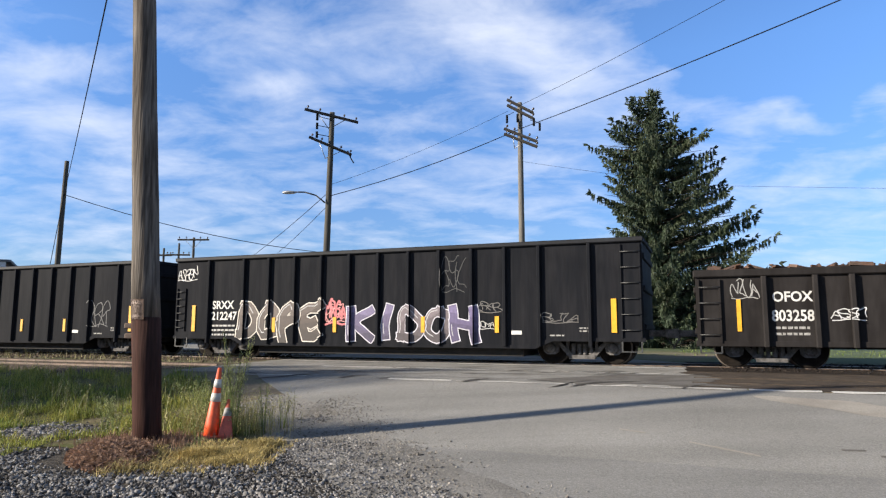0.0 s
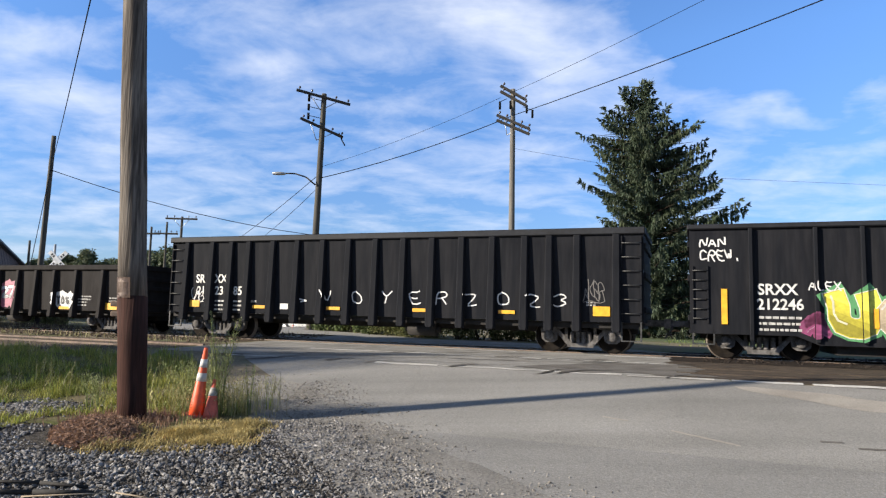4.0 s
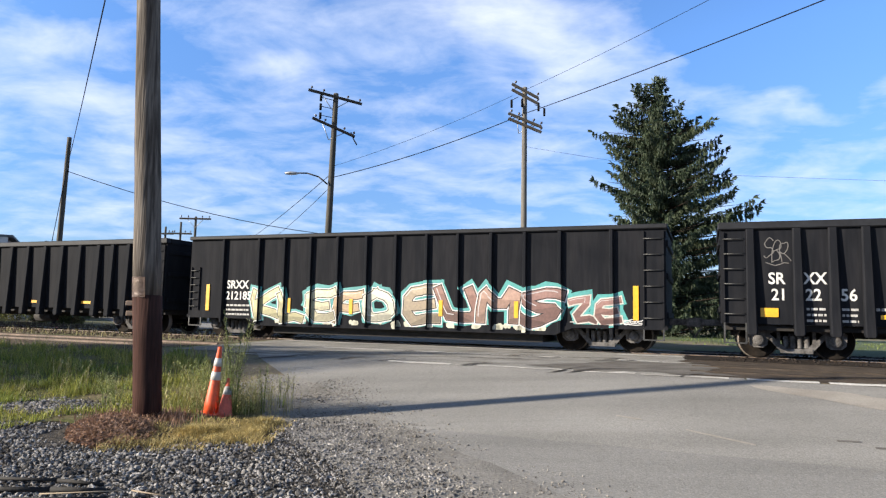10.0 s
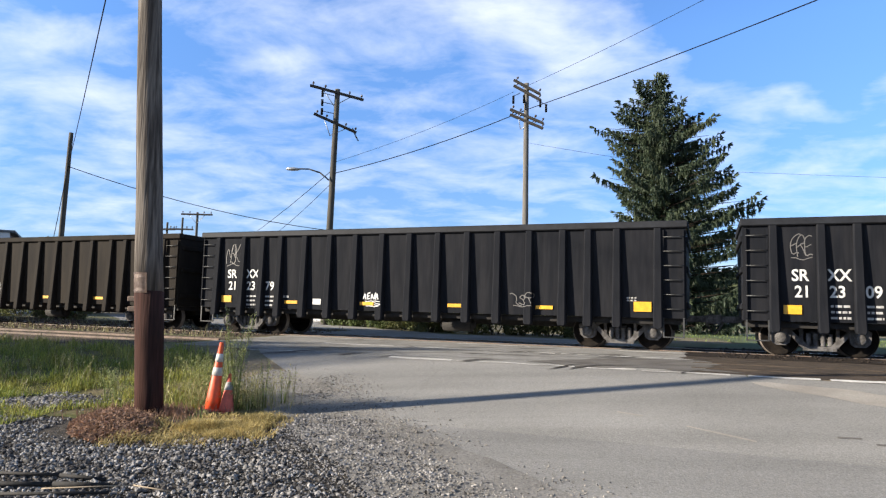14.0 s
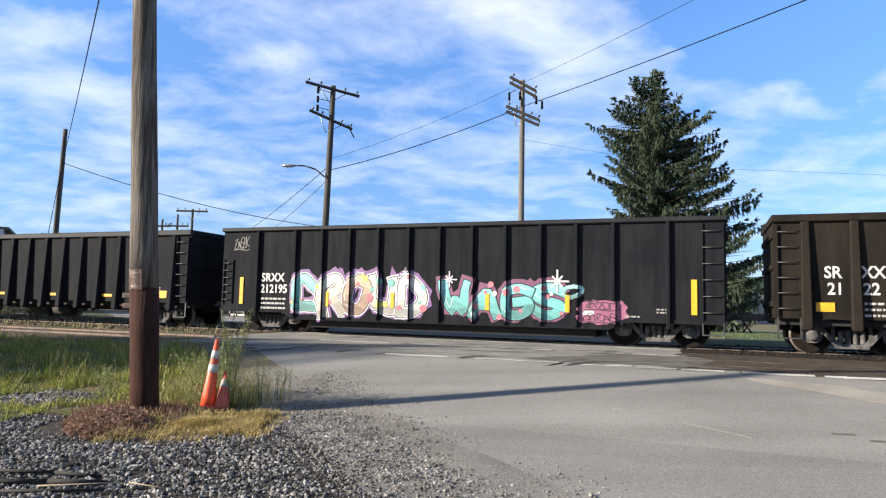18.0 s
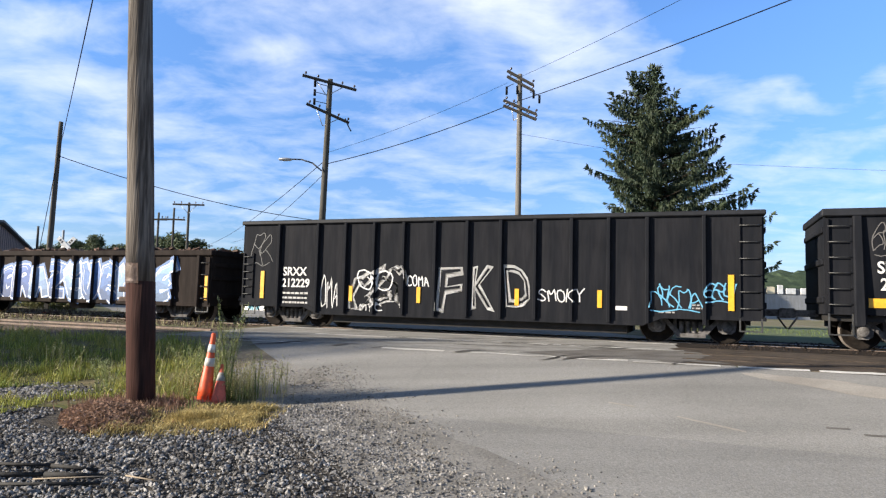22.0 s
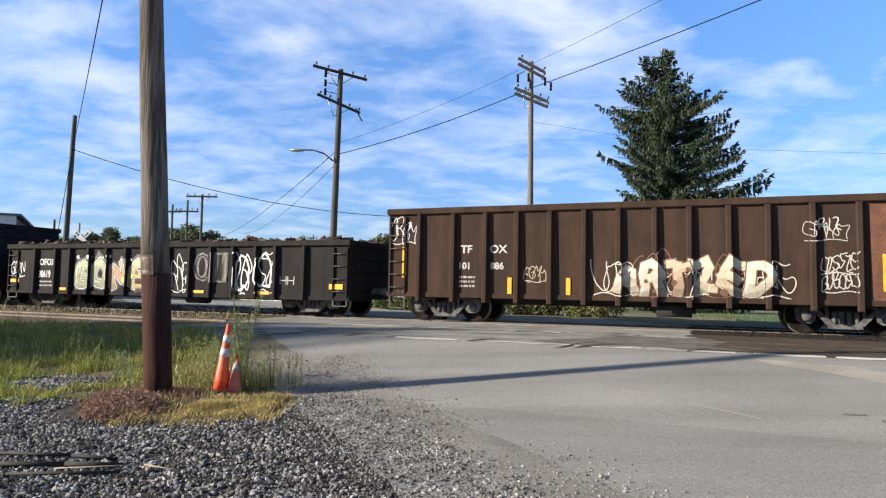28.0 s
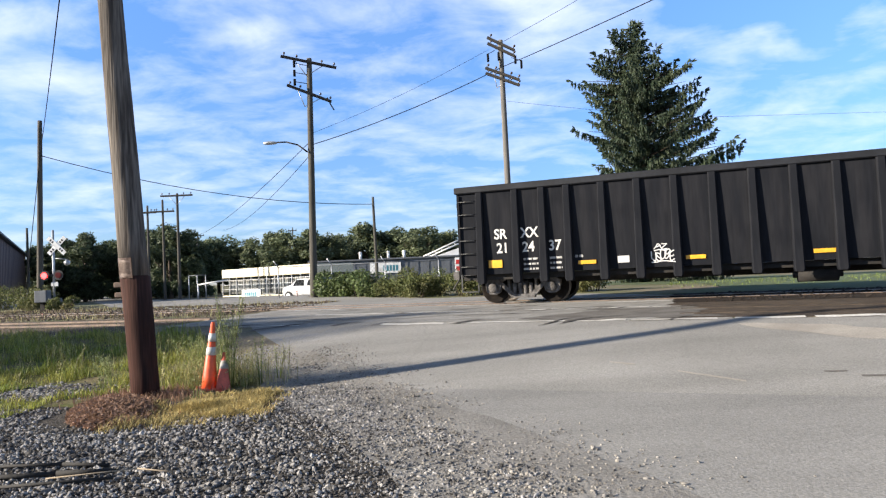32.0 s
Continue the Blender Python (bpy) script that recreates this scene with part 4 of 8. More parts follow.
def gondola(kind, q, paint, label, number=("", ""), strips="flat", load=False, steel="truck"):
    """One gondola car; its origin is its rear foot, x runs along the track."""
    posts, zp, zr, top, pw, d0, d1, length = KINDS[kind]
    p = M[paint]
    car = thing("gondola_car", label, "gondola car", group="cars of the train")
    car["rear"] = q
    for y0, y1, name in ((0.0, 0.05, "side_plate"), (3.05, 3.10, "side_plate")):
        bm = bmesh.new()
        if kind == "flat":
            prism(bm, [(0.05, 0.68), (2.5, 0.68), (3.0, zp), (length - 3.0, zp), (length - 2.5, 0.68), (length - 0.05, 0.68), (length - 0.05, top - 0.1), (0.05, top - 0.1)], y0, y1)
        else:
            quad_box(bm, 0.05, length - 0.05, y0, y1, zp, top - 0.1)
        part(name, bm, p, car)
    if kind == "flat":
        zp = 0.68
    for a in (0.05, length - 0.11):
        bm = bmesh.new()
        quad_box(bm, a, a + 0.06, 0.05, 3.05, zp, top - 0.06)
        for z in (zp + 0.35, (zp + top) / 2, top - 0.5):
            soft_box(bm, a - 0.05 if a < 1 else a, a + 0.06 if a < 1 else a + 0.11, 0.1, 3.0, z - 0.08, z + 0.08, 0.02)
        part("end_wall", bm, p, car)
    bm = bmesh.new()
    quad_box(bm, 0.11, length - 0.11, 0.05, 3.05, zp, zp + 0.08)
    part("floor", bm, M["under"], car)
    bm = bmesh.new()
    if kind == "flat":
        quad_box(bm, 3.4, length - 3.4, 0.3, 2.8, 0.2, zp - 0.01)
        quad_box(bm, 0.3, length - 0.3, 1.2, 1.9, 0.5, zp - 0.012)
    else:
        quad_box(bm, 0.12, length - 0.12, 0.16, 2.94, zr + 0.10, zp - 0.01)
        quad_box(bm, 0.3, length - 0.3, 1.25, 1.85, zr - 0.06, zr + 0.09)
    part("underframe", bm, M["under"], car, "grimy underframe, under-car shade in its black")
    h = 0.19 if kind != "flat" else 0.13
    for y0, y1 in ((-0.09, 0.12), (2.98, 3.19)):
        bm = bmesh.new()
        soft_box(bm, 0.0, length, y0, y1, top - h, top, 0.025)
        part("top_chord", bm, M["chord"] if paint == "black" else p, car)
    for a in (0.0, length - 0.16):
        bm = bmesh.new()
        soft_box(bm, a, a + 0.16, 0.12, 2.98, top - h, top - 0.004, 0.02)
        part("end_chord", bm, p, car)
    if kind in ("flat", "lowflat", "rust"):
        bm = bmesh.new()
        if kind == "flat":
            prism(bm, [(0.02, 0.64), (2.48, 0.64), (2.98, 0.43), (length - 2.98, 0.43), (length - 2.48, 0.64), (length - 0.02, 0.64), (length - 0.02, 0.74), (length - 2.55, 0.74), (length - 3.05, 0.53), (3.05, 0.53), (2.55, 0.74), (0.02, 0.74)], -0.03, 0.0)
        else:
            soft_box(bm, 0.02, length - 0.02, -0.035, 0.0, zp - 0.04, zp + 0.10, 0.012)
        part("side_sill", bm, p, car)
    posts = POSTS.get(q, posts)
    me = rib_mesh(kind + paint, zr, top - h, pw, d0, d1, p, 0.02 if kind in ("deep", "low") else 0.0)
    for x in posts:
        part("post", me, None, car, "", pose(x, 0, 0))
        part("post", me, None, car, "", pose(x, 3.1, 0, 0, 0, 180))
    for x, turn in ((1.78, 0), (length - 1.78, 0)):
        add_truck(car, x, steel)
    for x, turn in ((0.0, 0), (length, 180)):
        part("coupler", shared("coupler", coupler_shape, M["truck"]), None, car, "", pose(x, 1.55, 0.86, 0, 0, turn))
    bm = bmesh.new()
    tube(bm, (length * 0.56, 0.55, 0.52), (length * 0.56 + 0.9, 0.55, 0.52), 0.2, n=16)
    tube(bm, (length * 0.56 - 0.1, 0.55, 0.52), (length * 0.56 + 1.0, 0.55, 0.52), 0.1, n=12)
    part("air_reservoir", bm, M["under"], car)
    for a in (0.12, length - 0.62):
        ladder(car, a, 0.5 if kind != "flat" or a > 1 else 0.36, zp + 0.05 if kind != "flat" or a > 1 else 0.9, top - h - 0.05 if kind != "flat" or a > 1 else 2.37, -0.02 if kind != "flat" else 0.0, paint, 6 if top > 3 else 4)
        bm = bmesh.new()
        for dx in (0.0, 0.5):
            quad_box(bm, a + dx - 0.02, a + dx + 0.02, -0.03, 0.0, 0.36, zp + 0.02)
        quad_box(bm, a, a + 0.5, -0.05, 0.02, 0.36, 0.39)
        part("stirrup", bm, M["rung"], car)
    # reflectors
    if strips == "tall":
        marks = [(0.8, 0.94, 0.89, 1.78), (14.98, 15.12, 0.88, 1.79)] + [(x, x + 0.12, 0.87, 1.34) for x in (4.11, 6.40, 9.42, 11.72)]
        if kind == "rust":
            marks = [(0.53, 0.65, 1.3, 2.23), (13.02, 13.15, 1.08, 1.96)] + [(x, x + 0.12, 0.86, 1.33) for x in (3.87, 5.55)]
    elif strips == "square":
        marks = [(0.95, 1.35, 1.04, 1.26), (14.5, 14.95, 1.02, 1.28)] + [(x, x + 0.48, 1.03, 1.13) for x in (3.5, 6.27, 9.2, 11.85)]
    elif strips == "low":
        marks = [(0.95, 1.45, 0.86, 1.08), (length - 1.5, length - 0.95, 0.86, 1.10), (12.1, 12.65, 0.84, 0.94)]
    else:
        marks = [(0.23, 0.72, 0.97, 1.1), (15.1, 15.6, 0.9, 1.07)] + [(x, x + 0.48, 0.69, 0.79) for x in (3.02, 7.0, 9.58, 12.33)]
        if q == -221.6:
            marks = [(0.07, 0.17, 0.77, 1.58), (3.38, 3.49, 0.66, 1.12), (length - 0.3, length - 0.18, 0.77, 1.6), (12.6, 12.72, 0.8, 1.2)]
        if q == -0.29:
            marks = [(1.0, 1.1, 0.92, 1.72), (4.25, 4.35, 0.8, 1.2)]
    for x0, x1, z0, z1 in marks:
        bm = bmesh.new()
        quad_box(bm, x0, x1, -0.027, 0.0, z0, z1)
        part("reflector", bm, M["yellow"], car, "yellow reflective strip")
    # stencils
    mark, num = number
    zp = KINDS[kind][1]
    if kind == "deep" and mark:
        for x, w in ((1.14, mark[:2]), (1.92, mark[2:])):
            text_part(car, "lettering", w, 0.40, x, 1.86, -0.005, "white", 0.88)
        for x, w in ((1.2, num[:2]), (1.95, num[2:4]), (2.70, num[4:])):
            text_part(car, "lettering", w, 0.40, x, 1.46, -0.005, "white", 0.88)
        bars(car, 1.97, 1.22, 3, 0.42, 0.055, 0.14, -0.005, "print", 1)
        bars(car, 2.72, 1.22, 3, 0.34, 0.055, 0.14, -0.005, "print", 2)
        bars(car, 3.42, 1.22, 1, 0.24, 0.07, 0.14, -0.005, "dull", 3)
        bm = bmesh.new()
        quad_box(bm, 4.55, 4.85, -0.005, 0.0, 1.02, 1.2)
        part("placard", bm, M["white"], car, "small white placard")
        bars(car, length - 1.55, 1.36, 2, 0.25, 0.04, 0.07, -0.005, "dull", 4)
    elif kind == "flat" and mark:
        text_part(car, "lettering", mark, 0.38, 1.64, 1.65, -0.005, "white", 0.95)
        text_part(car, "lettering", num, 0.38, 1.62, 1.28, -0.005, "white", 0.92)
        bars(car, 1.66, 1.05, 3, 0.95, 0.06, 0.15, -0.005, "print", 5)
        bm = bmesh.new()
        quad_box(bm, 12.2, 12.5, -0.005, 0.0, 0.82, 0.93)
        part("placard", bm, M["white"], car, "small white placard")
        bars(car, 13.3, 0.78, 1, 0.4, 0.04, 0.07, -0.005, "dull", 6)
        bars(car, length - 1.75, 0.98, 2, 0.35, 0.04, 0.08, -0.005, "dull", 7)
    elif kind == "low" and mark:
        text_part(car, "lettering", mark, 0.33, 1.98, 1.98, -0.005, "white", 1.05)
        text_part(car, "lettering", num, 0.38, 1.92, 1.46, -0.005, "white", 0.92)
        bars(car, 1.98, 1.2, 2, 0.6, 0.06, 0.14, -0.005, "print", 8)
        for x, z, n in ((13.15, 1.3, 2), (14.5, 1.25, 2), (12.95, 1.2, 3)):
            bars(car, x, z, n, 0.5, 0.05, 0.11, -0.005, "dull", 9)
    elif kind == "lowflat" and mark:
        if q == -221.6:
            for x, w in ((3.86, mark[:2]), (4.74, mark[2:])):
                text_part(car, "lettering", w, 0.3, x, 1.52, -0.005, "white", 1.0)
            for x, w in ((3.82, num[:2]), (4.68, num[2:])):
                text_part(car, "lettering", w, 0.36, x, 1.18, -0.005, "white", 0.95)
        else:
            a = 0.45 if mark == "AEX" else 1.82
            text_part(car, "lettering", mark, 0.34, a, 1.66, -0.005, "white", 0.92)
            text_part(car, "lettering", num, 0.38, a - 0.03, 1.18, -0.005, "white", 0.82 if len(num) > 5 else 0.7)
            bars(car, a + 0.04, 0.98, 2, 0.75, 0.06, 0.15, -0.005, "dull", 10)
    elif kind == "rust" and mark:
        for x, w in ((2.42, mark[:2]), (3.32, mark[2:])):
            text_part(car, "lettering", w, 0.32, x, 2.04, -0.005, "print", 1.05)
        for x, w in ((2.34, num[:3]), (3.34, num[3:])):
            text_part(car, "lettering", w, 0.27, x, 1.57, -0.005, "print", 1.0)
        bars(car, 2.38, 1.3, 3, 0.5, 0.06, 0.13, -0.005, "dull", 11)
    if load:
        rng = random.Random(int(-q))
        bm = bmesh.new()
        for k in range(650):
            x, y = rng.uniform(0.3, length - 0.3), rng.uniform(0.15, 2.95)
            z = top + 0.03 + 0.2 * math.sin(math.pi * min(1, (x - 0.2) / 1.5)) * math.sin(math.pi * min(1, (length - x) / 3)) ** 0.5 * (0.35 + 0.65 * math.sin(math.pi * y / 3.1)) * rng.uniform(0.3, 1)
            other = bmesh.new()
            l = rng.uniform(0.06, 0.3)
            quad_box(other, -l, l, -rng.uniform(0.02, 0.1), rng.uniform(0.02, 0.1), -0.02, rng.uniform(0.01, 0.07))
            merge(bm, other, pose(x, y, z, rng.uniform(-25, 25), rng.uniform(-25, 25), rng.uniform(0, 180)))
        quad_box(bm, 0.2, length - 0.2, 0.1, 3.0, zp + 0.1, top - 0.03)
        heap = part("scrap_load", bm, M["scrap"], car, "rusty heap of shredded scrap")
        heap["kind"] = "stuff"

    def depth(z):
        f = min(max((z - zr) / (top - h - zr), 0), 1)
        return d0 + (d1 - d0) * f

    def spray_on(name, flat, colour, lift, label=""):
        paint_part(car, name, flat, spray(*colour), posts, pw + 0.02, depth, lift, label)
    return car, spray_on


CARS = []


def piece(on, word, x0, x1, z0, z1, fill, edge, ground=None, seed=0, dots=(), wild=1.0, dark=None, fat=0.22, rim=0.035, soften=1):
    """A painted piece: sprayed ground, fat overlapping letters with a drawn edge, fades and glints, spots of a second colour."""
    rng = random.Random(seed)
    fills = fill if isinstance(fill[0], tuple) else (fill,)
    step = (x1 - x0) / len(word)
    w = min(fat * (z1 - z0), 0.46 * step)
    for k, ch in enumerate(word):
        a, b = x0 + (k - 0.07) * step, x0 + (k + 1.07) * step
        base = 0.006 + 0.0044 * (k % 3)
        lines = strokes_of(ch, a, b, z0, z1, w + 2 * rim, rng, wild, soften)
        main = fills[k * len(fills) // len(word)]
        if ground:
            mist = [[p + Vector((rng.uniform(-0.03, 0.03), rng.uniform(0.0, 0.07))) for p in pts] for pts in lines]
            on("graffiti_mist", bands(mist, w + 2 * rim + 0.13), ground, 0.0030 + 0.0008 * (k % 3))
        on("graffiti_outline", bands(lines, w + 2 * rim), edge, base)
        if dark:
            on("graffiti_line", bands(lines, w + rim * 0.7), dark, base + 0.0013)
        on("graffiti_letter", bands(lines, w - (rim * 0.5 if dark else 0)), main, base + 0.0024)
        for cut, way, gain in ((rng.uniform(0.15, 0.3), 1, 0.5), (rng.uniform(0.35, 0.5), 1, 0.75), (rng.uniform(0.66, 0.8), -1, 1.3)):
            half = bands(lines, w * 0.9 - (rim * 0.5 if dark else 0))
            bmesh.ops.bisect_plane(half, geom=half.verts[:] + half.edges[:] + half.faces[:], plane_co=((a + b) / 2, 0, z0 + (z1 - z0) * cut),
                                   plane_no=(rng.uniform(-0.5, 0.5), 0, way), clear_outer=True)
            if half.faces:
                on("graffiti_fade", half, tuple(min(0.8, c * gain + (0.02 if gain > 1 else 0)) for c in main), base + (0.0038 if gain < 0.6 else 0.0032))
        glint = [[p + Vector((-w * 0.24, w * 0.22)) for p in pts[:max(3, len(pts) // 2)]] for pts in lines[:1]]
        on("graffiti_glint", bands(glint, w * 0.10), tuple(min(0.8, 0.35 * c + 0.45) for c in main), base + 0.0040)
    for colour, count, r0, r1 in dots:
        on("graffiti_dotting", spots(x0, x1, z0 + 0.1, z1 - 0.1, rng, max(3, count // 3), r0 * 0.7, r1 * 0.8), colour, 0.021)


def tag(on, word, x0, x1, z0, z1, colour, seed=0, line=0.028, wild=1.2):
    """Handwriting in single strokes of paint."""
    rng = random.Random(seed)
    step = (x1 - x0) / len(word)
    lines = []
    for k, ch in enumerate(word):
        lines += strokes_of(ch, x0 + k * step, x0 + (k + 0.86) * step, z0, z1, line, rng, wild * 0.8, 1)
    on("graffiti_tag", bands(lines, line * 1.3), colour, 0.008)


def outlined(on, word, x0, x1, z0, z1, colour, seed=0, line=0.028, wild=0.5):
    """Letters drawn by their outline alone."""
    on("graffiti_tag", glyph_row(word, x0, x1, z0, z1, random.Random(seed), 0.0, line, wild), colour, 0.008)


def loops(on, x0, x1, z0, z1, colour, seed=0, turns=5, w=0.035):
    """A quick scrawled signature: letters run into one another over a flourish."""
    rng = random.Random(seed)
    count = max(2, min(6, turns - 1, int(1 + 3 * (x1 - x0) / max(0.15, z1 - z0))))
    step = (x1 - x0) / count
    lines = []
    for k in range(count):
        rise = rng.uniform(-0.12, 0.12) * (z1 - z0)
        lines += strokes_of(rng.choice("SAKREOBZNGUM"), x0 + (k - 0.2) * step, x0 + (k + 1.2) * step, z0 + rise + 0.1 * (z1 - z0), z1 + rise, w, rng, 1.6, 2)
    lines.append([Vector((x0 + (x1 - x0) * f, z0 + (z1 - z0) * (0.06 * math.sin(f * 7 + seed)))) for f in (0, 0.2, 0.4, 0.6, 0.8, 1.0)])
    on("graffiti_tag", bands(lines, w * 0.62), colour, 0.008)


def sparkle(on, x, z, r, colour=(0.78, 0.77, 0.75)):
    lines = []
    for k in range(4):
        a = k * math.pi / 4
        d = Vector((math.cos(a), math.sin(a))) * r * (1.0 if k % 2 == 0 else 0.6)
        c = Vector((x, z))
        lines.append([c - d, c, c + d])
    on("graffiti_glint", bands(lines, r * 0.16), colour, 0.023)


WHT = (0.75, 0.74, 0.72)
DIM = (0.16, 0.15, 0.14)


def build_train():
    tall = "black high-side gondola car with narrow posts"
    deep = "black high-side gondola car with deep tapered posts"
    c, on = gondola("lowflat", -0.29, "grey", "weathered grey-brown low gondola car loaded with scrap", ("OFOX", "803258"), "other", True)
    loops(on, 0.9, 1.5, 1.75, 2.2, (0.4, 0.39, 0.37), 3)
    loops(on, 3.1, 3.8, 1.2, 1.5, WHT, 4)
    CARS.append(c)

    c, on = gondola("flat", -17.36, "black", tall + ", brown and purple graffiti", ("SRXX", "212247"), "tall")
    loops(on, 0.12, 0.95, 2.65, 3.1, WHT, 1, 6)
    piece(on, "DOPE", 2.75, 5.95, 0.56, 1.82, (0.075, 0.052, 0.042), (0.74, 0.68, 0.60), seed=2, wild=1.1, fat=0.23, rim=0.035, soften=1)
    loops(on, 6.12, 6.85, 1.15, 1.85, (0.66, 0.17, 0.18), 5, 5, 0.10)
    loops(on, 6.15, 6.8, 1.2, 1.75, (0.70, 0.30, 0.28), 505, 4, 0.05)
    piece(on, "KIDOH", 7.0, 11.2, 0.56, 1.68, ((0.13, 0.105, 0.20), (0.15, 0.12, 0.13), (0.14, 0.11, 0.22)), (0.70, 0.68, 0.74), seed=6, wild=0.9, fat=0.22, rim=0.03, soften=2)
    loops(on, 11.15, 11.9, 1.45, 1.75, DIM, 7)
    loops(on, 11.15, 11.7, 0.98, 1.2, (0.5, 0.49, 0.47), 9)
    loops(on, 10.1, 10.8, 2.1, 3.1, (0.06, 0.06, 0.06), 10, 8)
    loops(on, 13.1, 14.1, 1.15, 1.45, DIM, 8)
    CARS.append(c)

    c, on = gondola("flat", -34.42, "black", tall + ", yellow and green graffiti", ("SRXX", "212246"), "tall")
    tag(on, "NAN", 0.3, 0.95, 2.85, 3.1, WHT, 10)
    tag(on, "CREW.", 0.3, 1.3, 2.5, 2.78, WHT, 11)
    piece(on, "UCHE", 3.25, 7.4, 0.58, 1.74, ((0.66, 0.58, 0.06), (0.52, 0.42, 0.28), (0.55, 0.45, 0.32), (0.70, 0.62, 0.08)), (0.74, 0.72, 0.62), (0.10, 0.30, 0.12), 12, wild=0.8, fat=0.40, rim=0.02)
    on("graffiti_patch", spots(2.75, 3.3, 0.62, 1.1, random.Random(17), 9, 0.12, 0.26), (0.22, 0.05, 0.12), 0.0028)
    on("graffiti_patch", spots(4.6, 7.2, 1.72, 1.92, random.Random(18), 9, 0.05, 0.13), (0.17, 0.045, 0.085), 0.0028)
    tag(on, "ALEX", 2.78, 3.5, 1.76, 1.98, WHT, 19, 0.022)
    piece(on, "V", 7.4, 7.95, 0.58, 1.25, (0.30, 0.06, 0.16), (0.30, 0.06, 0.16), None, 13)
    piece(on, "A", 2.7, 3.2, 0.62, 1.0, (0.30, 0.06, 0.16), (0.30, 0.06, 0.16), None, 14)
    tag(on, "SOMA", 7.45, 8.1, 1.3, 1.52, WHT, 15)
    loops(on, 13.05, 13.95, 1.1, 2.0, (0.14, 0.14, 0.145), 16, 8)
    CARS.append(c)

    c, on = gondola("deep", -51.33, "black", deep + ", white hand lettering", ("SRXX", "212385"), "square")
    loops(on, 1.0, 1.5, 1.2, 1.6, WHT, 20, 4)
    for k, ch in enumerate("VOYER2023"):
        tag(on, ch, (6.3, 7.35, 8.35, 9.3, 10.13, 11.05, 12.02, 12.88, 13.62)[k] - 0.2, (6.3, 7.35, 8.35, 9.3, 10.13, 11.05, 12.02, 12.88, 13.62)[k] + 0.2, 1.24, 1.62, WHT, 21 + k)
    tag(on, ">", 5.3, 5.65, 1.24, 1.38, WHT, 30)
    loops(on, 14.25, 14.8, 1.4, 1.95, DIM, 31, 6)
    CARS.append(c)

    c, on = gondola("low", -68.53, "grey", "weathered black low-side gondola car with white and pink graffiti", ("OFOX", "35739"), "low")
    piece(on, "WSLS", 4.85, 8.9, 0.86, 1.86, (0.74, 0.73, 0.72), (0.03, 0.025, 0.025), None, 40, wild=0.35, fat=0.23, rim=0.03)
    for xa, xb, za, zb in ((3.95, 4.9, 0.82, 1.3), (5.2, 6.0, 1.7, 2.05), (5.75, 6.35, 0.8, 1.7), (6.9, 7.35, 0.85, 1.9), (8.3, 8.9, 0.8, 1.5), (8.9, 9.9, 0.8, 1.95)):
        on("graffiti_patch", cloud_patch(xa, xb, za, zb, random.Random(int(xa * 10)), 9), (0.46, 0.15, 0.21), 0.0035 + xa * 0.0001)
    sparkle(on, 4.62, 1.28, 0.3)
    piece(on, "27", 8.95, 9.75, 1.2, 1.72, (0.74, 0.73, 0.72), (0.03, 0.025, 0.025), None, 41, wild=0.25, rim=0.018)
    piece(on, "MM", 3.2, 4.05, 0.9, 1.38, (0.74, 0.72, 0.69), (0.42, 0.34, 0.24), None, 42, fat=0.5, rim=0.02)
    piece(on, "TOSK", 11.9, 12.85, 0.98, 1.36, (0.03, 0.03, 0.03), (0.74, 0.74, 0.73), (0.74, 0.74, 0.73), 43)
    CARS.append(c)

    c, on = gondola("deep", -85.50, "black", deep + ", two small white tags", ("SRXX", "212256"), "square")
    loops(on, 5.38, 6.0, 1.02, 1.6, WHT, 50, 6, 0.045)
    loops(on, 6.3, 6.82, 1.22, 1.7, WHT, 51, 5, 0.045)
    loops(on, 1.1, 1.6, 2.35, 2.95, DIM, 52, 6)
    CARS.append(c)

    c, on = gondola("flat", -102.59, "black", tall + ", cream, brown, teal graffiti", ("SRXX", "212185"), "tall")
    piece(on, "KLEFO", 2.75, 7.95, 0.56, 1.66, ((0.50, 0.46, 0.24), (0.56, 0.52, 0.34), (0.42, 0.30, 0.18), (0.60, 0.58, 0.45)), (0.72, 0.71, 0.66), (0.08, 0.32, 0.31), 60, dark=(0.02, 0.02, 0.015), wild=0.9, fat=0.23, rim=0.045)
    piece(on, "EUMS", 8.3, 13.05, 0.56, 1.8, ((0.36, 0.29, 0.20), (0.24, 0.13, 0.10), (0.32, 0.20, 0.15), (0.22, 0.12, 0.10)), (0.78, 0.75, 0.72), (0.09, 0.36, 0.34), 61, dark=(0.02, 0.015, 0.015), wild=1.0, fat=0.23, rim=0.045)
    piece(on, "ZE", 13.3, 14.7, 0.74, 1.5, (0.24, 0.13, 0.11), (0.60, 0.58, 0.52), (0.09, 0.36, 0.34), 64)
    on("graffiti_drip", spots(3.2, 12.7, 0.56, 0.66, random.Random(62), 40, 0.05, 0.14), (0.58, 0.57, 0.45), 0.005)
    loops(on, 14.75, 15.2, 0.76, 0.9, WHT, 63, 4)
    CARS.append(c)

    c, on = gondola("deep", -119.47, "black", deep + ", clean sides", ("SRXX", "212309"), "square")
    loops(on, 1.15, 1.6, 2.4, 2.95, DIM, 70, 6)
    CARS.append(c)

    c, on = gondola("deep", -136.58, "black", deep + ", one white tag", ("SRXX", "212379"), "square")
    loops(on, 1.1, 1.6, 2.3, 3.0, DIM, 80, 7)
    tag(on, "AEAEA", 6.38, 7.02, 1.22, 1.42, WHT, 81)
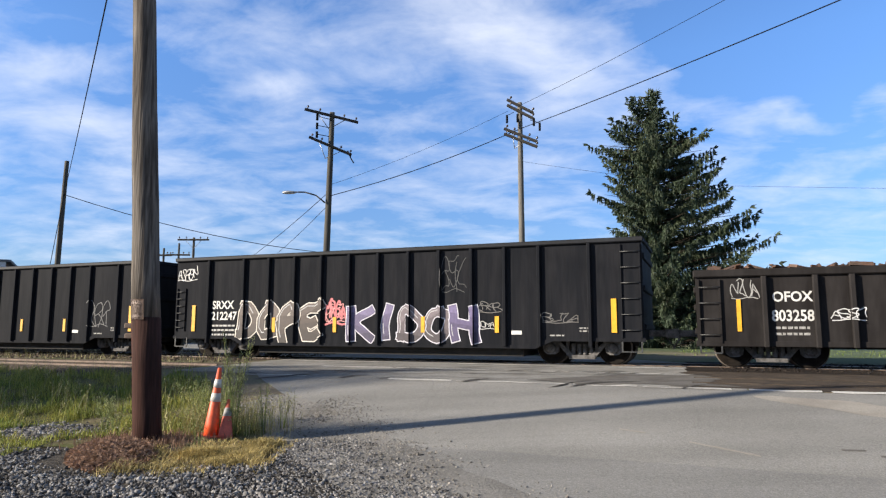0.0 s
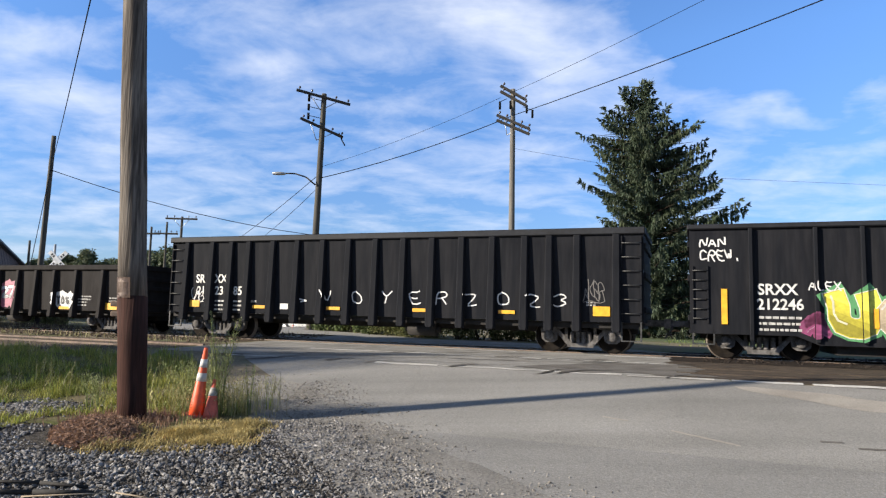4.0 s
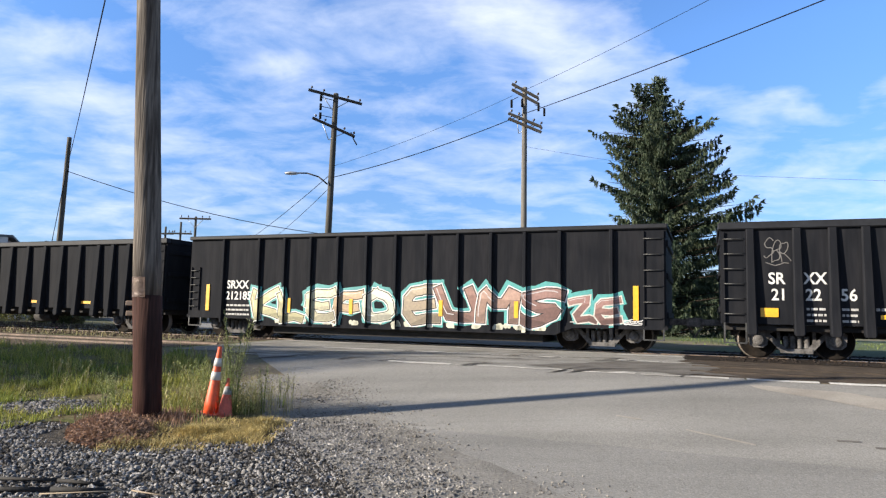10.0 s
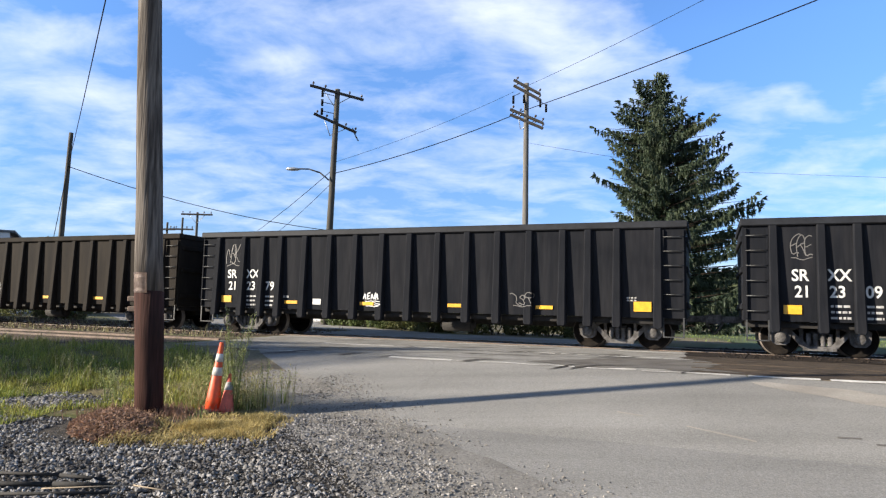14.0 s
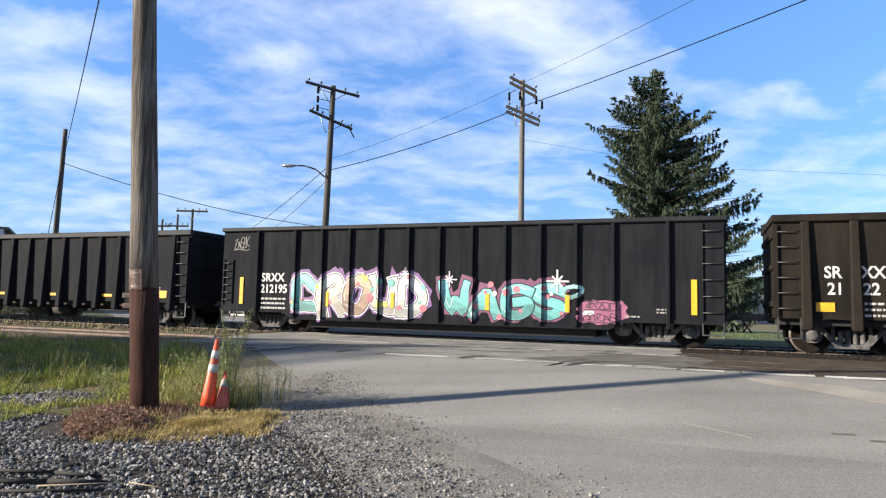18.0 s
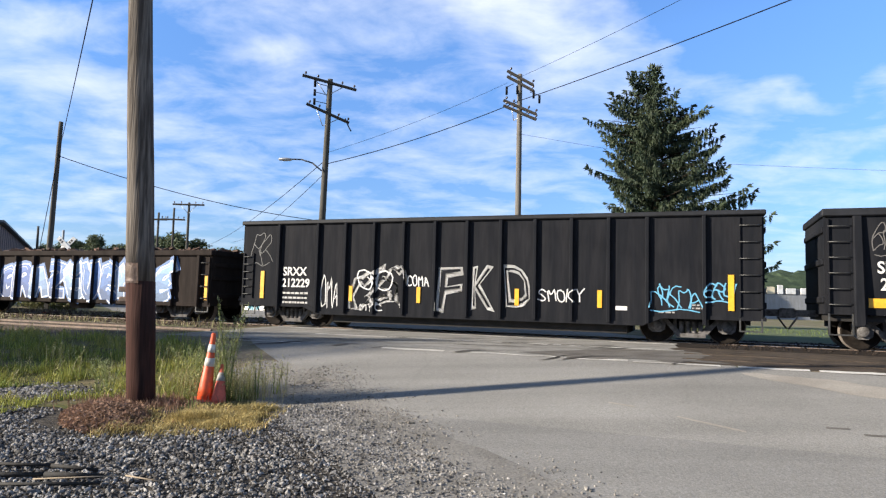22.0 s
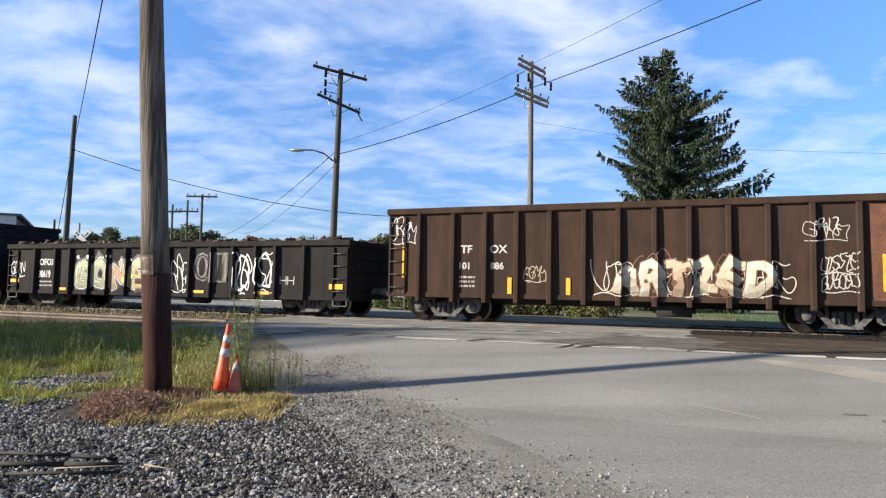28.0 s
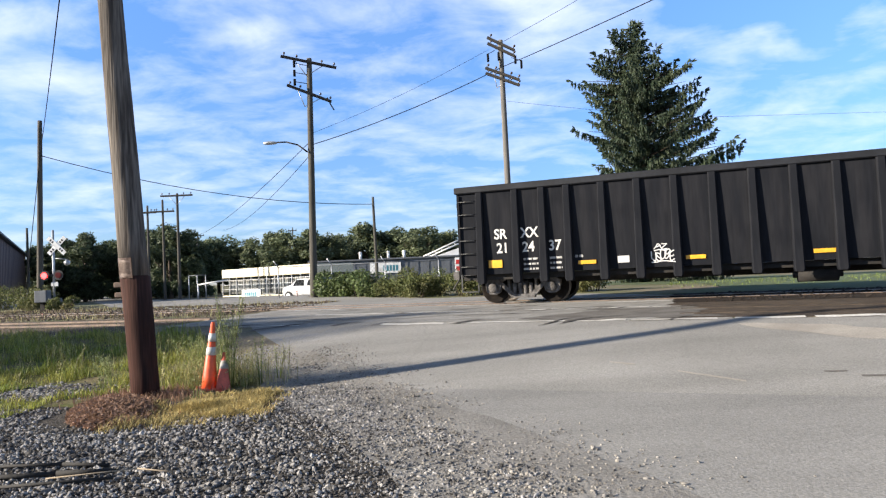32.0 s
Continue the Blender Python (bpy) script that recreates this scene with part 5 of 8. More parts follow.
    loops(on, 6.5, 7.0, 1.0, 1.2, WHT, 82, 3)
    loops(on, 11.2, 11.75, 1.1, 1.45, DIM, 83, 4)
    CARS.append(c)

    c, on = gondola("deep", -153.4, "faded", "faded brownish-black high-side gondola car with deep tapered posts", ("SRXX", "212286"), "square")
    loops(on, 6.7, 7.0, 1.2, 1.6, DIM, 90, 4)
    CARS.append(c)

    c, on = gondola("flat", -170.26, "black", tall + ", large many-coloured graffiti", ("SRXX", "212195"), "tall")
    loops(on, 0.5, 1.1, 2.7, 3.1, DIM, 100, 6)
    piece(on, "CROUD", 2.85, 7.6, 0.58, 1.95, ((0.20, 0.50, 0.47), (0.66, 0.60, 0.50), (0.50, 0.34, 0.24), (0.68, 0.62, 0.56), (0.66, 0.66, 0.62)), (0.78, 0.77, 0.76),
          (0.22, 0.11, 0.27), 101, wild=0.9, fat=0.23, rim=0.045, soften=2, dark=(0.02, 0.02, 0.02), dots=(((0.52, 0.16, 0.20), 26, 0.06, 0.16), ((0.20, 0.48, 0.42), 18, 0.06, 0.15), ((0.66, 0.58, 0.14), 18, 0.05, 0.13)))
    piece(on, "WAGS", 8.05, 11.7, 0.58, 1.72, (0.19, 0.55, 0.52), (0.02, 0.03, 0.035), (0.22, 0.08, 0.15), 102, wild=0.5, fat=0.23, rim=0.03, soften=2, dots=(((0.58, 0.20, 0.24), 34, 0.05, 0.13), ((0.72, 0.72, 0.70), 10, 0.04, 0.1)))
    for x, z, r in ((8.3, 1.75, 0.22), (11.5, 1.72, 0.3), (6.9, 1.9, 0.2)):
        sparkle(on, x, z, r)
    piece(on, "O", 11.65, 12.2, 1.2, 1.65, (0.30, 0.58, 0.56), (0.02, 0.03, 0.035), None, 104, rim=0.02, soften=2)
    on("graffiti_patch", cloud_patch(12.05, 13.4, 0.56, 1.25, random.Random(105), 12), (0.36, 0.12, 0.20), 0.0045)
    loops(on, 12.25, 13.1, 0.95, 1.2, (0.03, 0.02, 0.03), 106, 6, 0.035)
    loops(on, 12.25, 13.1, 0.62, 0.88, (0.03, 0.02, 0.03), 107, 6, 0.035)
    CARS.append(c)

    c, on = gondola("deep", -187.46, "black", deep + ", faint drawing", ("SRXX", "212339"), "square")
    loops(on, 1.1, 1.7, 2.3, 2.95, DIM, 110, 7)
    loops(on, 4.7, 5.3, 1.2, 1.6, DIM, 111, 6)
    loops(on, 13.75, 14.2, 1.5, 2.6, DIM, 112, 3)
    CARS.append(c)

    c, on = gondola("flat", -204.55, "black", tall + ", white outline letters", ("SRXX", "212229"), "tall")
    loops(on, 0.5, 1.1, 2.0, 3.0, (0.10, 0.10, 0.10), 120, 6)
    tag(on, "OMA", 3.1, 3.75, 0.6, 1.6, WHT, 121, 0.02)
    outlined(on, "GS", 4.2, 5.9, 0.6, 1.8, WHT, 122, 0.022, 1.6)
    tag(on, "OO", 4.4, 5.7, 1.2, 1.85, WHT, 131, 0.03)
    tag(on, "X", 4.75, 5.0, 1.4, 1.65, WHT, 132, 0.025)
    tag(on, "COMA", 6.08, 6.8, 1.36, 1.7, WHT, 123, 0.026)
    tag(on, "MYC", 4.5, 5.3, 0.58, 0.8, WHT, 124, 0.02)
    for k, ch in enumerate("FKD"):
        outlined(on, ch, 7.12 + k * 1.01, 7.78 + k * 1.03, 0.64 + 0.06 * k, 1.92 + 0.03 * k, WHT, 125 + k, 0.024, 0.5)
    tag(on, "SMOKY", 10.1, 11.4, 1.0, 1.36, WHT, 128, 0.026)
    loops(on, 13.1, 14.3, 0.85, 1.5, (0.14, 0.42, 0.62), 129, 6, 0.05)
    loops(on, 14.45, 15.1, 1.1, 1.55, (0.14, 0.40, 0.60), 130, 4, 0.06)
    CARS.append(c)

    c, on = gondola("lowflat", -221.6, "umber", "dark brown scrap-laden gondola car with blue and white graffiti", ("OFOX", "31552"), "other", True)
    tag(on, "SOMA", 1.0, 1.6, 1.75, 2.0, WHT, 140, 0.02)
    piece(on, "GRAZEUEMBE", 5.55, 14.2, 0.66, 2.02, ((0.05, 0.12, 0.36), (0.22, 0.36, 0.62), (0.07, 0.16, 0.42), (0.28, 0.42, 0.66), (0.08, 0.18, 0.44), (0.26, 0.40, 0.64), (0.07, 0.15, 0.40), (0.18, 0.32, 0.58)),
          (0.78, 0.79, 0.82), (0.09, 0.19, 0.42), 141, wild=1.2, fat=0.23, rim=0.045)
    bars(c, 0.5, 0.95, 2, 0.7, 0.06, 0.12, -0.005, "dull", 142)
    CARS.append(c)

    c, on = gondola("lowflat", -238.4, "umber", "brown scrap-laden gondola car, pale graffiti along its whole side", ("AEX", "23614"), "other", True)
    on("graffiti_ground", cloud_patch(0.1, 15.8, 0.62, 2.16, random.Random(149), 60), (0.31, 0.30, 0.275), 0.0025)
    piece(on, "EPS", 1.6, 3.15, 0.74, 2.1, (0.62, 0.60, 0.54), (0.17, 0.155, 0.14), None, 150, rim=0.022, fat=0.23, dots=(((0.10, 0.09, 0.08), 12, 0.05, 0.12), ((0.58, 0.42, 0.08), 6, 0.08, 0.2)))
    piece(on, "SEACENTO", 3.2, 10.9, 0.74, 2.1, ((0.52, 0.50, 0.45), (0.42, 0.40, 0.36), (0.52, 0.47, 0.33), (0.50, 0.48, 0.44)), (0.15, 0.14, 0.125), None, 151, rim=0.022, fat=0.23, wild=1.3, dots=(((0.60, 0.46, 0.10), 12, 0.08, 0.2),))
    for k in range(13):
        loops(on, 0.5 + k * 1.15, 1.6 + k * 1.15, 0.75 + 0.1 * (k % 3), 1.75 + 0.12 * (k % 3), ((0.06, 0.055, 0.05), (0.66, 0.65, 0.6), (0.10, 0.09, 0.08))[k % 3], 300 + k, 4, 0.05)
    piece(on, "RAW", 11.1, 13.2, 0.8, 2.0, (0.66, 0.64, 0.58), (0.15, 0.14, 0.125), None, 152, rim=0.022, fat=0.23, wild=1.3, dots=(((0.56, 0.38, 0.08), 8, 0.06, 0.14),))
    CARS.append(c)

    c, on = gondola("rust", -253.76, "rusty", "rust-brown high-side gondola car with cream graffiti and a bright rusty end", ("TFOX", "101886"), "tall")
    bm = bmesh.new()
    quad_box(bm, 12.78, 14.04, -0.010, -0.002, 0.8, 3.15)
    part("rust_plate", bm, M["rust_end"], c, "bright orange rusted plate")
    loops(on, 0.15, 0.95, 2.35, 3.1, WHT, 160, 7)
    tag(on, "RIZ", 11.7, 12.2, 2.55, 2.85, (0.6, 0.58, 0.52), 161, 0.02)
    loops(on, 11.75, 12.5, 1.5, 1.95, (0.58, 0.55, 0.48), 162, 7, 0.04)
    loops(on, 11.75, 12.5, 1.05, 1.5, (0.58, 0.55, 0.48), 166, 7, 0.04)
    piece(on, "ARTZED", 6.85, 10.75, 0.88, 1.85, ((0.62, 0.55, 0.42), (0.50, 0.36, 0.24), (0.62, 0.52, 0.36), (0.66, 0.60, 0.46)), (0.17, 0.085, 0.05), None, 163, fat=0.23, rim=0.03, wild=1.3, dots=(((0.16, 0.08, 0.05), 26, 0.04, 0.12),))
    for k in range(5):
        loops(on, 6.3 + k * 0.95, 7.3 + k * 0.95, 0.9, 1.8 + 0.1 * (k % 2), ((0.62, 0.58, 0.48), (0.20, 0.10, 0.06))[k % 2], 320 + k, 4, 0.045)
    loops(on, 11.4, 12.3, 2.3, 2.75, (0.58, 0.54, 0.47), 330, 5, 0.03)
    loops(on, 4.37, 4.95, 1.22, 1.66, (0.50, 0.40, 0.28), 164, 5)
    loops(on, 0.2, 0.8, 0.72, 0.86, WHT, 165, 5)
    CARS.append(c)

    c, on = gondola("lowflat", -270.9, "grey", "dark low gondola car heaped with scrap, white and yellow graffiti", ("OFOX", "30619"), "other", True)
    loops(on, 0.25, 1.0, 1.2, 1.8, WHT, 170, 5, 0.05)
    piece(on, "GONES", 3.8, 8.3, 0.66, 1.85, ((0.26, 0.28, 0.14), (0.38, 0.22, 0.09), (0.44, 0.35, 0.14), (0.32, 0.16, 0.08)), (0.74, 0.73, 0.68), (0.02, 0.018, 0.016), 171, wild=1.2, fat=0.23, rim=0.035, soften=2, dark=(0.03, 0.028, 0.024), dots=(((0.62, 0.56, 0.16), 12, 0.06, 0.16), ((0.16, 0.09, 0.06), 14, 0.05, 0.12)))
    loops(on, 8.6, 9.35, 0.75, 1.85, (0.66, 0.66, 0.64), 172, 6, 0.05)
    outlined(on, "01", 9.55, 11.1, 1.05, 2.1, (0.34, 0.32, 0.30), 173, 0.035, 0.2)
    for k in range(9):
        on("graffiti_dotting", spots(3.9 + 0.52 * k, 4.1 + 0.52 * k, 1.85, 2.0, random.Random(190 + k), 1, 0.04, 0.075), WHT, 0.007)
    sparkle(on, 8.25, 1.25, 0.2)
    tag(on, "O", 11.35, 12.05, 0.7, 1.95, WHT, 191, 0.05)
    tag(on, "O", 12.25, 13.0, 0.85, 2.02, WHT, 192, 0.05)
    loops(on, 11.4, 12.0, 0.66, 1.9, WHT, 174, 7, 0.07)
    loops(on, 12.3, 12.95, 0.8, 2.0, WHT, 175, 5, 0.05)
    tag(on, "HH", 13.2, 13.8, 1.03, 1.3, (0.5, 0.5, 0.48), 176, 0.02, 0.2)
    CARS.append(c)

    c, on = gondola("deep", -287.9, "black", deep + ", one white tag", ("SRXX", "212437"), "square")
    loops(on, 5.42, 6.0, 1.0, 1.3, WHT, 180, 6, 0.045)
    loops(on, 5.5, 5.8, 1.3, 1.5, WHT, 181, 2, 0.04)
    loops(on, 13.75, 14.3, 2.3, 2.95, DIM, 182, 6)
    CARS.append(c)


build_train()


# ---- second, disused track in the road ----
def build_old_track():
    for s0, s1, n0, n1, lift, label in ((-140, -12.6, 11.9, 16.1, 0.007, "tan weathered ballast of the disused track"),):
        tagged(new("track_bed", sheet([(s0, n0), (s1, n0), (s1, n1), (s0, n1)], lift, "track_bed", M["ballast"])), label, "ballast", kind="structure")
    for n in (13.38, 14.82):
        for s0, s1 in ((-140, -12.4), (-0.3, 140)):
            bm = bmesh.new()
            z = land(*on_track(0, n).xy)
            quad_box(bm, s0, s1, n - 0.036, n + 0.036, z - 0.1, z + (0.055 if s0 < -5 else 0.03))
            quad_box(bm, s0, s1, n - 0.07, n + 0.07, z - 0.1, z + 0.016)
            whole("rail", bm, M["rail" if s0 < -5 else "mud"], "rusty disused steel rail half sunk in dirt", "rail", TRACK, "rails of the disused track")
    rng = random.Random(4)
    # tarred joints and patches across the crossing panels
    for k in range(26):
        s, n = rng.uniform(-11.5, 0), rng.choice((12.5, 13.2, 13.9, 14.6, 15.3, 15.9, 16.8, 17.6)) + rng.uniform(-0.25, 0.25)
        l, w, slant = rng.uniform(0.25, 0.8), rng.uniform(0.05, 0.12), rng.uniform(0.15, 0.6)
        pts = [(s - l, n - slant - w), (s + l * 0.8, n + slant - w), (s + l, n + slant + w), (s - l * 0.8, n - slant + w)]
        tagged(new("tar_patch", sheet(ragged(pts, 0.06, 0.12, k), 0.020 + 0.0008 * (k % 5), "tar_patch", M["tar"])), "dark tarred joint in the crossing", "patch", kind="structure")
    # joints between the concrete panels
    for k in range(14):
        s = -12.2 + k * 0.98 + rng.uniform(-0.2, 0.2)
        for n0, n1, slide in ((12.3, 12.85, 0.35), (15.55, 16.15, 0.4)):
            if rng.random() < 0.62:
                w = rng.uniform(0.05, 0.12)
                pts = [(s, n0), (s + w, n0), (s + w + slide, n1), (s + slide, n1)]
                tagged(new("panel_joint", sheet(ragged(pts, 0.03, 0.1, k + n0), 0.0245 + 0.0006 * (k % 3), "panel_joint", M["tar"])), "dark open joint between crossing panels", "joint", kind="structure")
    dirt = [(-3.4, 12.65), (0.3, 12.65), (0.0, 15.5), (-1.6, 15.5), (-2.4, 14.5)]
    tagged(new("dirt_patch", sheet(ragged(dirt, 0.3, 0.25), 0.017, "dirt_patch", M["patch"])), "brown mud over the crossing panels", "dirt", kind="structure")
    dust = [sn(x, y) for x, y in ((5.05, 10.95), (5.9, 10.45), (6.6, 9.7), (9.5, 7.6), (15, 3.2), (15, 2.2), (9.0, 6.6), (6.0, 9.1), (5.5, 9.8), (5.1, 10.45))]
    for k, (x0, y0, x1, y1, w, m, label) in enumerate(((2.36, 8.99, 2.62, 8.74, 0.03, "dust", "pale scuff on the asphalt"), (3.0, 8.24, 3.52, 7.55, 0.035, "dust", "pale scuff on the asphalt"),
                                                       (4.5, 7.69, 4.73, 7.64, 0.03, "patch", "dark scuff on the asphalt"), (4.74, 7.38, 5.1, 7.27, 0.035, "patch", "dark scuff on the asphalt"))):
        a, b = sn(x0, y0), sn(x1, y1)
        pts = [(a[0], a[1] - w), (b[0], b[1] - w), (b[0], b[1] + w), (a[0], a[1] + w)]
        tagged(new("scuff", sheet(ragged(pts, 0.02, 0.08, k), 0.013, "scuff", M[m])), label, "scuff", kind="structure")
    tagged(new("dust_streak", sheet(ragged(dust, 0.12, 0.25), 0.012, "dust_streak", M["dust"])), "pale dusty streak on the asphalt", "dust", kind="structure")


build_old_track()


# ---- poles and wires ----
def leaning(bm, base, top, r0, r1, n=18, rough=0.0, seed=0):
    """A trunk or pole of many rings, slightly uneven."""
    rng = random.Random(seed)
    base, top = Vector(base), Vector(top)
    rings, count = [], max(3, int((top - base).length / 0.5))
    for k in range(count + 1):
        f = k / count
        c, r = base.lerp(top, f), r0 + (r1 - r0) * f
        rings.append([bm.verts.new(c + Vector((math.cos(a * math.tau / n), math.sin(a * math.tau / n), 0)) * (r + rng.uniform(-rough, rough))) for a in range(n)])
    for a, b in zip(rings, rings[1:]):
        for k in range(n):
            bm.faces.new((a[k], a[(k + 1) % n], b[(k + 1) % n], b[k])).smooth = True
    bm.faces.new(rings[0][::-1])
    bm.faces.new(rings[-1])


def near_pole():
    pole = thing("utility_pole", "weathered timber utility pole with dark treated butt and tin plate", "utility pole", pose(-3.72, 8.71, 0.03))
    lean = -0.062

    def c(z):
        return (lean * z, 0, z)
    bm = bmesh.new()
    leaning(bm, c(-0.3), c(1.56), 0.176, 0.177, 22, 0.006, 1)
    part("treated_butt", bm, M["pole_dark"], pole, "dark red-brown treated butt")
    bm = bmesh.new()
    leaning(bm, c(1.55), c(11.5), 0.171, 0.115, 28, 0.008, 2)
    part("shaft", bm, M["pole"], pole, "grey-brown split timber shaft")
    bm = bmesh.new()
    rings = []
    for z in (1.53, 1.60, 1.72, 1.79):
        rings.append([bm.verts.new((lean * z + 0.183 * math.cos(radians(a)), 0.183 * math.sin(radians(a)), z)) for a in range(185, 292, 9)])
    for a, b in zip(rings, rings[1:]):
        for k in range(len(a) - 1):
            bm.faces.new((a[k], a[k + 1], b[k + 1], b[k])).smooth = True
    bmesh.ops.solidify(bm, geom=bm.faces[:], thickness=0.004)
    part("tin_plate", bm, M["tin"], pole, "dull tin plate nailed on")
    for z, a in ((1.45, 200), (1.32, 196)):
        bm = bmesh.new()
        soft_box(bm, -0.06, 0.06, -0.03, 0.03, -0.035, 0.035, 0.01)
        x, y = 0.195 * math.cos(radians(a)), 0.195 * math.sin(radians(a))
        part("bracket", bm, M["rail"], pole, "small rusty bracket", pose(lean * z + x, y, z))


near_pole()


def cross_pole(x, y, z0, z1, r, arms, label, lean=0.0, mat_name="pole_far", turn=0.0, lamp=None):
    """A pole with cross-arms: (height, half length, tilt in degrees, braced)."""
    pole = thing("utility_pole", label, "utility pole", pose(x, y, z0))
    h = z1 - z0
    bm = bmesh.new()
    leaning(bm, (0, 0, -0.4), (lean * h, 0, h), r * 0.92, r * 0.62, 14, 0.002, int(x * 10))
    part("shaft", bm, M[mat_name], pole)
    for za, half, tilt, braced, yaw in arms:
        z = za - z0
        arm_m = pose(lean * z, -0.14, z, 0, tilt, yaw)
        bm = bmesh.new()
        soft_box(bm, -half, half, -0.055, 0.055, -0.07, 0.07, 0.01)
        arm = part("cross_arm", bm, M["arm"], pole, "dark timber cross-arm", arm_m)
        for k in ((-0.9, -0.45, 0.45, 0.9) if half > 0.8 else (-0.85, 0.85)):
            bm = bmesh.new()
            lathe(bm, [(0.02, 0.07), (0.02, 0.14), (0.055, 0.15), (0.06, 0.2), (0.035, 0.26)], 8)
            part("insulator", bm, M["glass_ins"], arm, "", pose(k * half, 0, 0))
        if braced:
            for k in (-1, 1):
                bm = bmesh.new()
                tube(bm, (k * half * 0.5, 0.03, -0.05), (0, 0.07, -0.75), 0.022, n=6)
                part("brace", bm, M["galv"], arm)
    return pole


def wire(points, r=0.012, sag=0.0, label="thin black overhead utility wire", m="wire"):
    bm = bmesh.new()
    line = []
    for a, b in zip(points, points[1:]):
        a, b = Vector(a), Vector(b)
        line += [a.lerp(b, k / 12) - Vector((0, 0, sag * k / 3 * (1 - k / 12))) for k in range(0 if not line else 1, 13)]
    rings = []
    for k, p in enumerate(line):
        d = (line[min(k + 1, len(line) - 1)] - line[max(k - 1, 0)]).normalized()
        u = d.cross(Vector((0.3, 0.2, 1) if abs(d.z) < 0.9 else (1, 0, 0))).normalized()
        w = d.cross(u)
        rings.append([bm.verts.new(p + (u * math.cos(q * math.tau / 5) + w * math.sin(q * math.tau / 5)) * r) for q in range(5)])
    for a, b in zip(rings, rings[1:]):
        for q in range(5):
            bm.faces.new((a[q], a[(q + 1) % 5], b[(q + 1) % 5], b[q])).smooth = True
    whole("overhead_wire", bm, M[m], label, "wire", group="overhead wires")


def build_poles():
    p2 = cross_pole(-6.3, 36, 0.3, 13.5, 0.23, ((13.27, 1.5, 10, True, 14), (11.55, 1.25, 20, True, 14)), "tall grey utility pole with two cross-arms and a street lamp", 0.018)
    bm = bmesh.new()
    pts = [Vector((0, -0.2, 8.05)), Vector((-0.5, -0.25, 8.45)), Vector((-1.1, -0.3, 8.62)), Vector((-1.75, -0.3, 8.62))]
    for a, b in zip(pts, pts[1:]):
        tube(bm, a, b, 0.04, n=8)
    arm = part("lamp_arm", bm, M["arm"], p2, "grey curved lamp arm")
    bm = bmesh.new()
    lathe(bm, [(0.05, -0.42), (0.13, -0.3), (0.16, 0.0), (0.12, 0.28), (0.04, 0.34)], 14, "y")
    part("lamp_head", bm, M["galv"], arm, "grey cobra-head street lamp", pose(-2.0, -0.3, 8.6, 0, 0, 90) @ Matrix.Diagonal((1, 1, 0.6, 1)))
    for z in (12.2, 11.7, 12.7):
        bm = bmesh.new()
        tube(bm, (-0.55, -0.2, z), (-0.55, -0.2, z + 0.35), 0.07, n=8)
        tube(bm, (-0.5, -0.2, z + 0.2), (0.1, -0.1, z + 0.1), 0.02, n=5)
        part("fuse_cutout", bm, M["wire"], p2)
    bm = bmesh.new()
    for a, b in (((1.15, -0.1, 11.0), (1.35, -0.1, 10.55)), ((1.35, -0.1, 10.55), (1.5, -0.1, 10.3))):
        tube(bm, a, b, 0.035, n=6)
    part("loose_conductor", bm, M["wire"], p2)

    p3 = cross_pole(4.2, 34, 0.3, 13.4, 0.20, ((13.16, 0.8, 31, False, -12), (12.86, 0.8, 31, False, -12), (11.6, 0.95, 25, True, -12), (11.32, 0.95, 25, False, -12)), "pale grey utility pole with paired slanting cross-arms", -0.003, "pole_pale")
    for dx, z in ((-0.75, 11.9), (0.65, 11.75), (0.95, 11.5), (-0.2, 11.95)):
        bm = bmesh.new()
        tube(bm, (dx, -0.3, z), (dx, -0.3, z + 0.42), 0.06, n=8)
        tube(bm, (dx, -0.3, z + 0.4), (dx * 0.5, -0.1, z + 0.65), 0.018, n=5)
        part("fuse_cutout", bm, M["wire"], p3)
    cross_pole(-22.0, 38, 0.3, 11.2, 0.19, (), "leaning bare grey utility pole by the crossing signal", 0.021)
    cross_pole(-30.9, 52, 0.1, 6.5, 0.13, (), "short bare grey pole", -0.01)
    cross_pole(-22.95, 55, 0.0, 8.2, 0.13, ((7.6, 0.75, 0, False, 0),), "distant grey pole with one cross-arm")
    cross_pole(-22.1, 56, 0.0, 8.75, 0.13, ((7.75, 1.0, 0, False, 0),), "distant grey pole with one cross-arm")
    cross_pole(-20.5, 55, 0.0, 9.1, 0.15, ((8.9, 1.3, 0, True, 0),), "distant grey pole with a wide cross-arm")
    cross_pole(-3.55, 45, 0.2, 6.9, 0.13, (), "slim bare pole behind the hedge", -0.015)
    cross_pole(-34.4, 100, 0, 9.5, 0.16, ((8.9, 1.0, 0, False, 0),), "far grey pole with a cross-arm")
    cross_pole(-51, 98, 0, 7.9, 0.15, ((7.4, 1.1, 0, False, 0),), "far grey pole with a cross-arm")
    cross_pole(-21.5, 106, 0, 10.0, 0.14, ((9.5, 0.7, 0, False, 0),), "far grey pole with a cross-arm")
    # wires
    wire([(-6.1, 35.9, 8.75), (4.25, 33.9, 12.0)], 0.022, 0.25)
    wire([(4.25, 33.9, 12.0), (12.52, 14.0, 10.35), (20.5, -5.2, 9.2)], 0.02, 0.12)
    wire([(-6.0, 35.9, 9.4), (3.5, 33.9, 12.9)], 0.009, 0.2)
    wire([(3.9, 33.9, 13.1), (8.76, 14.0, 10.12), (13.5, -5.0, 8.4)], 0.009, 0.1)
    wire([(-21.75, 37.9, 9.2), (-5.15, 10.0, 7.6), (2.0, -2.0, 7.2)], 0.014, 0.15)
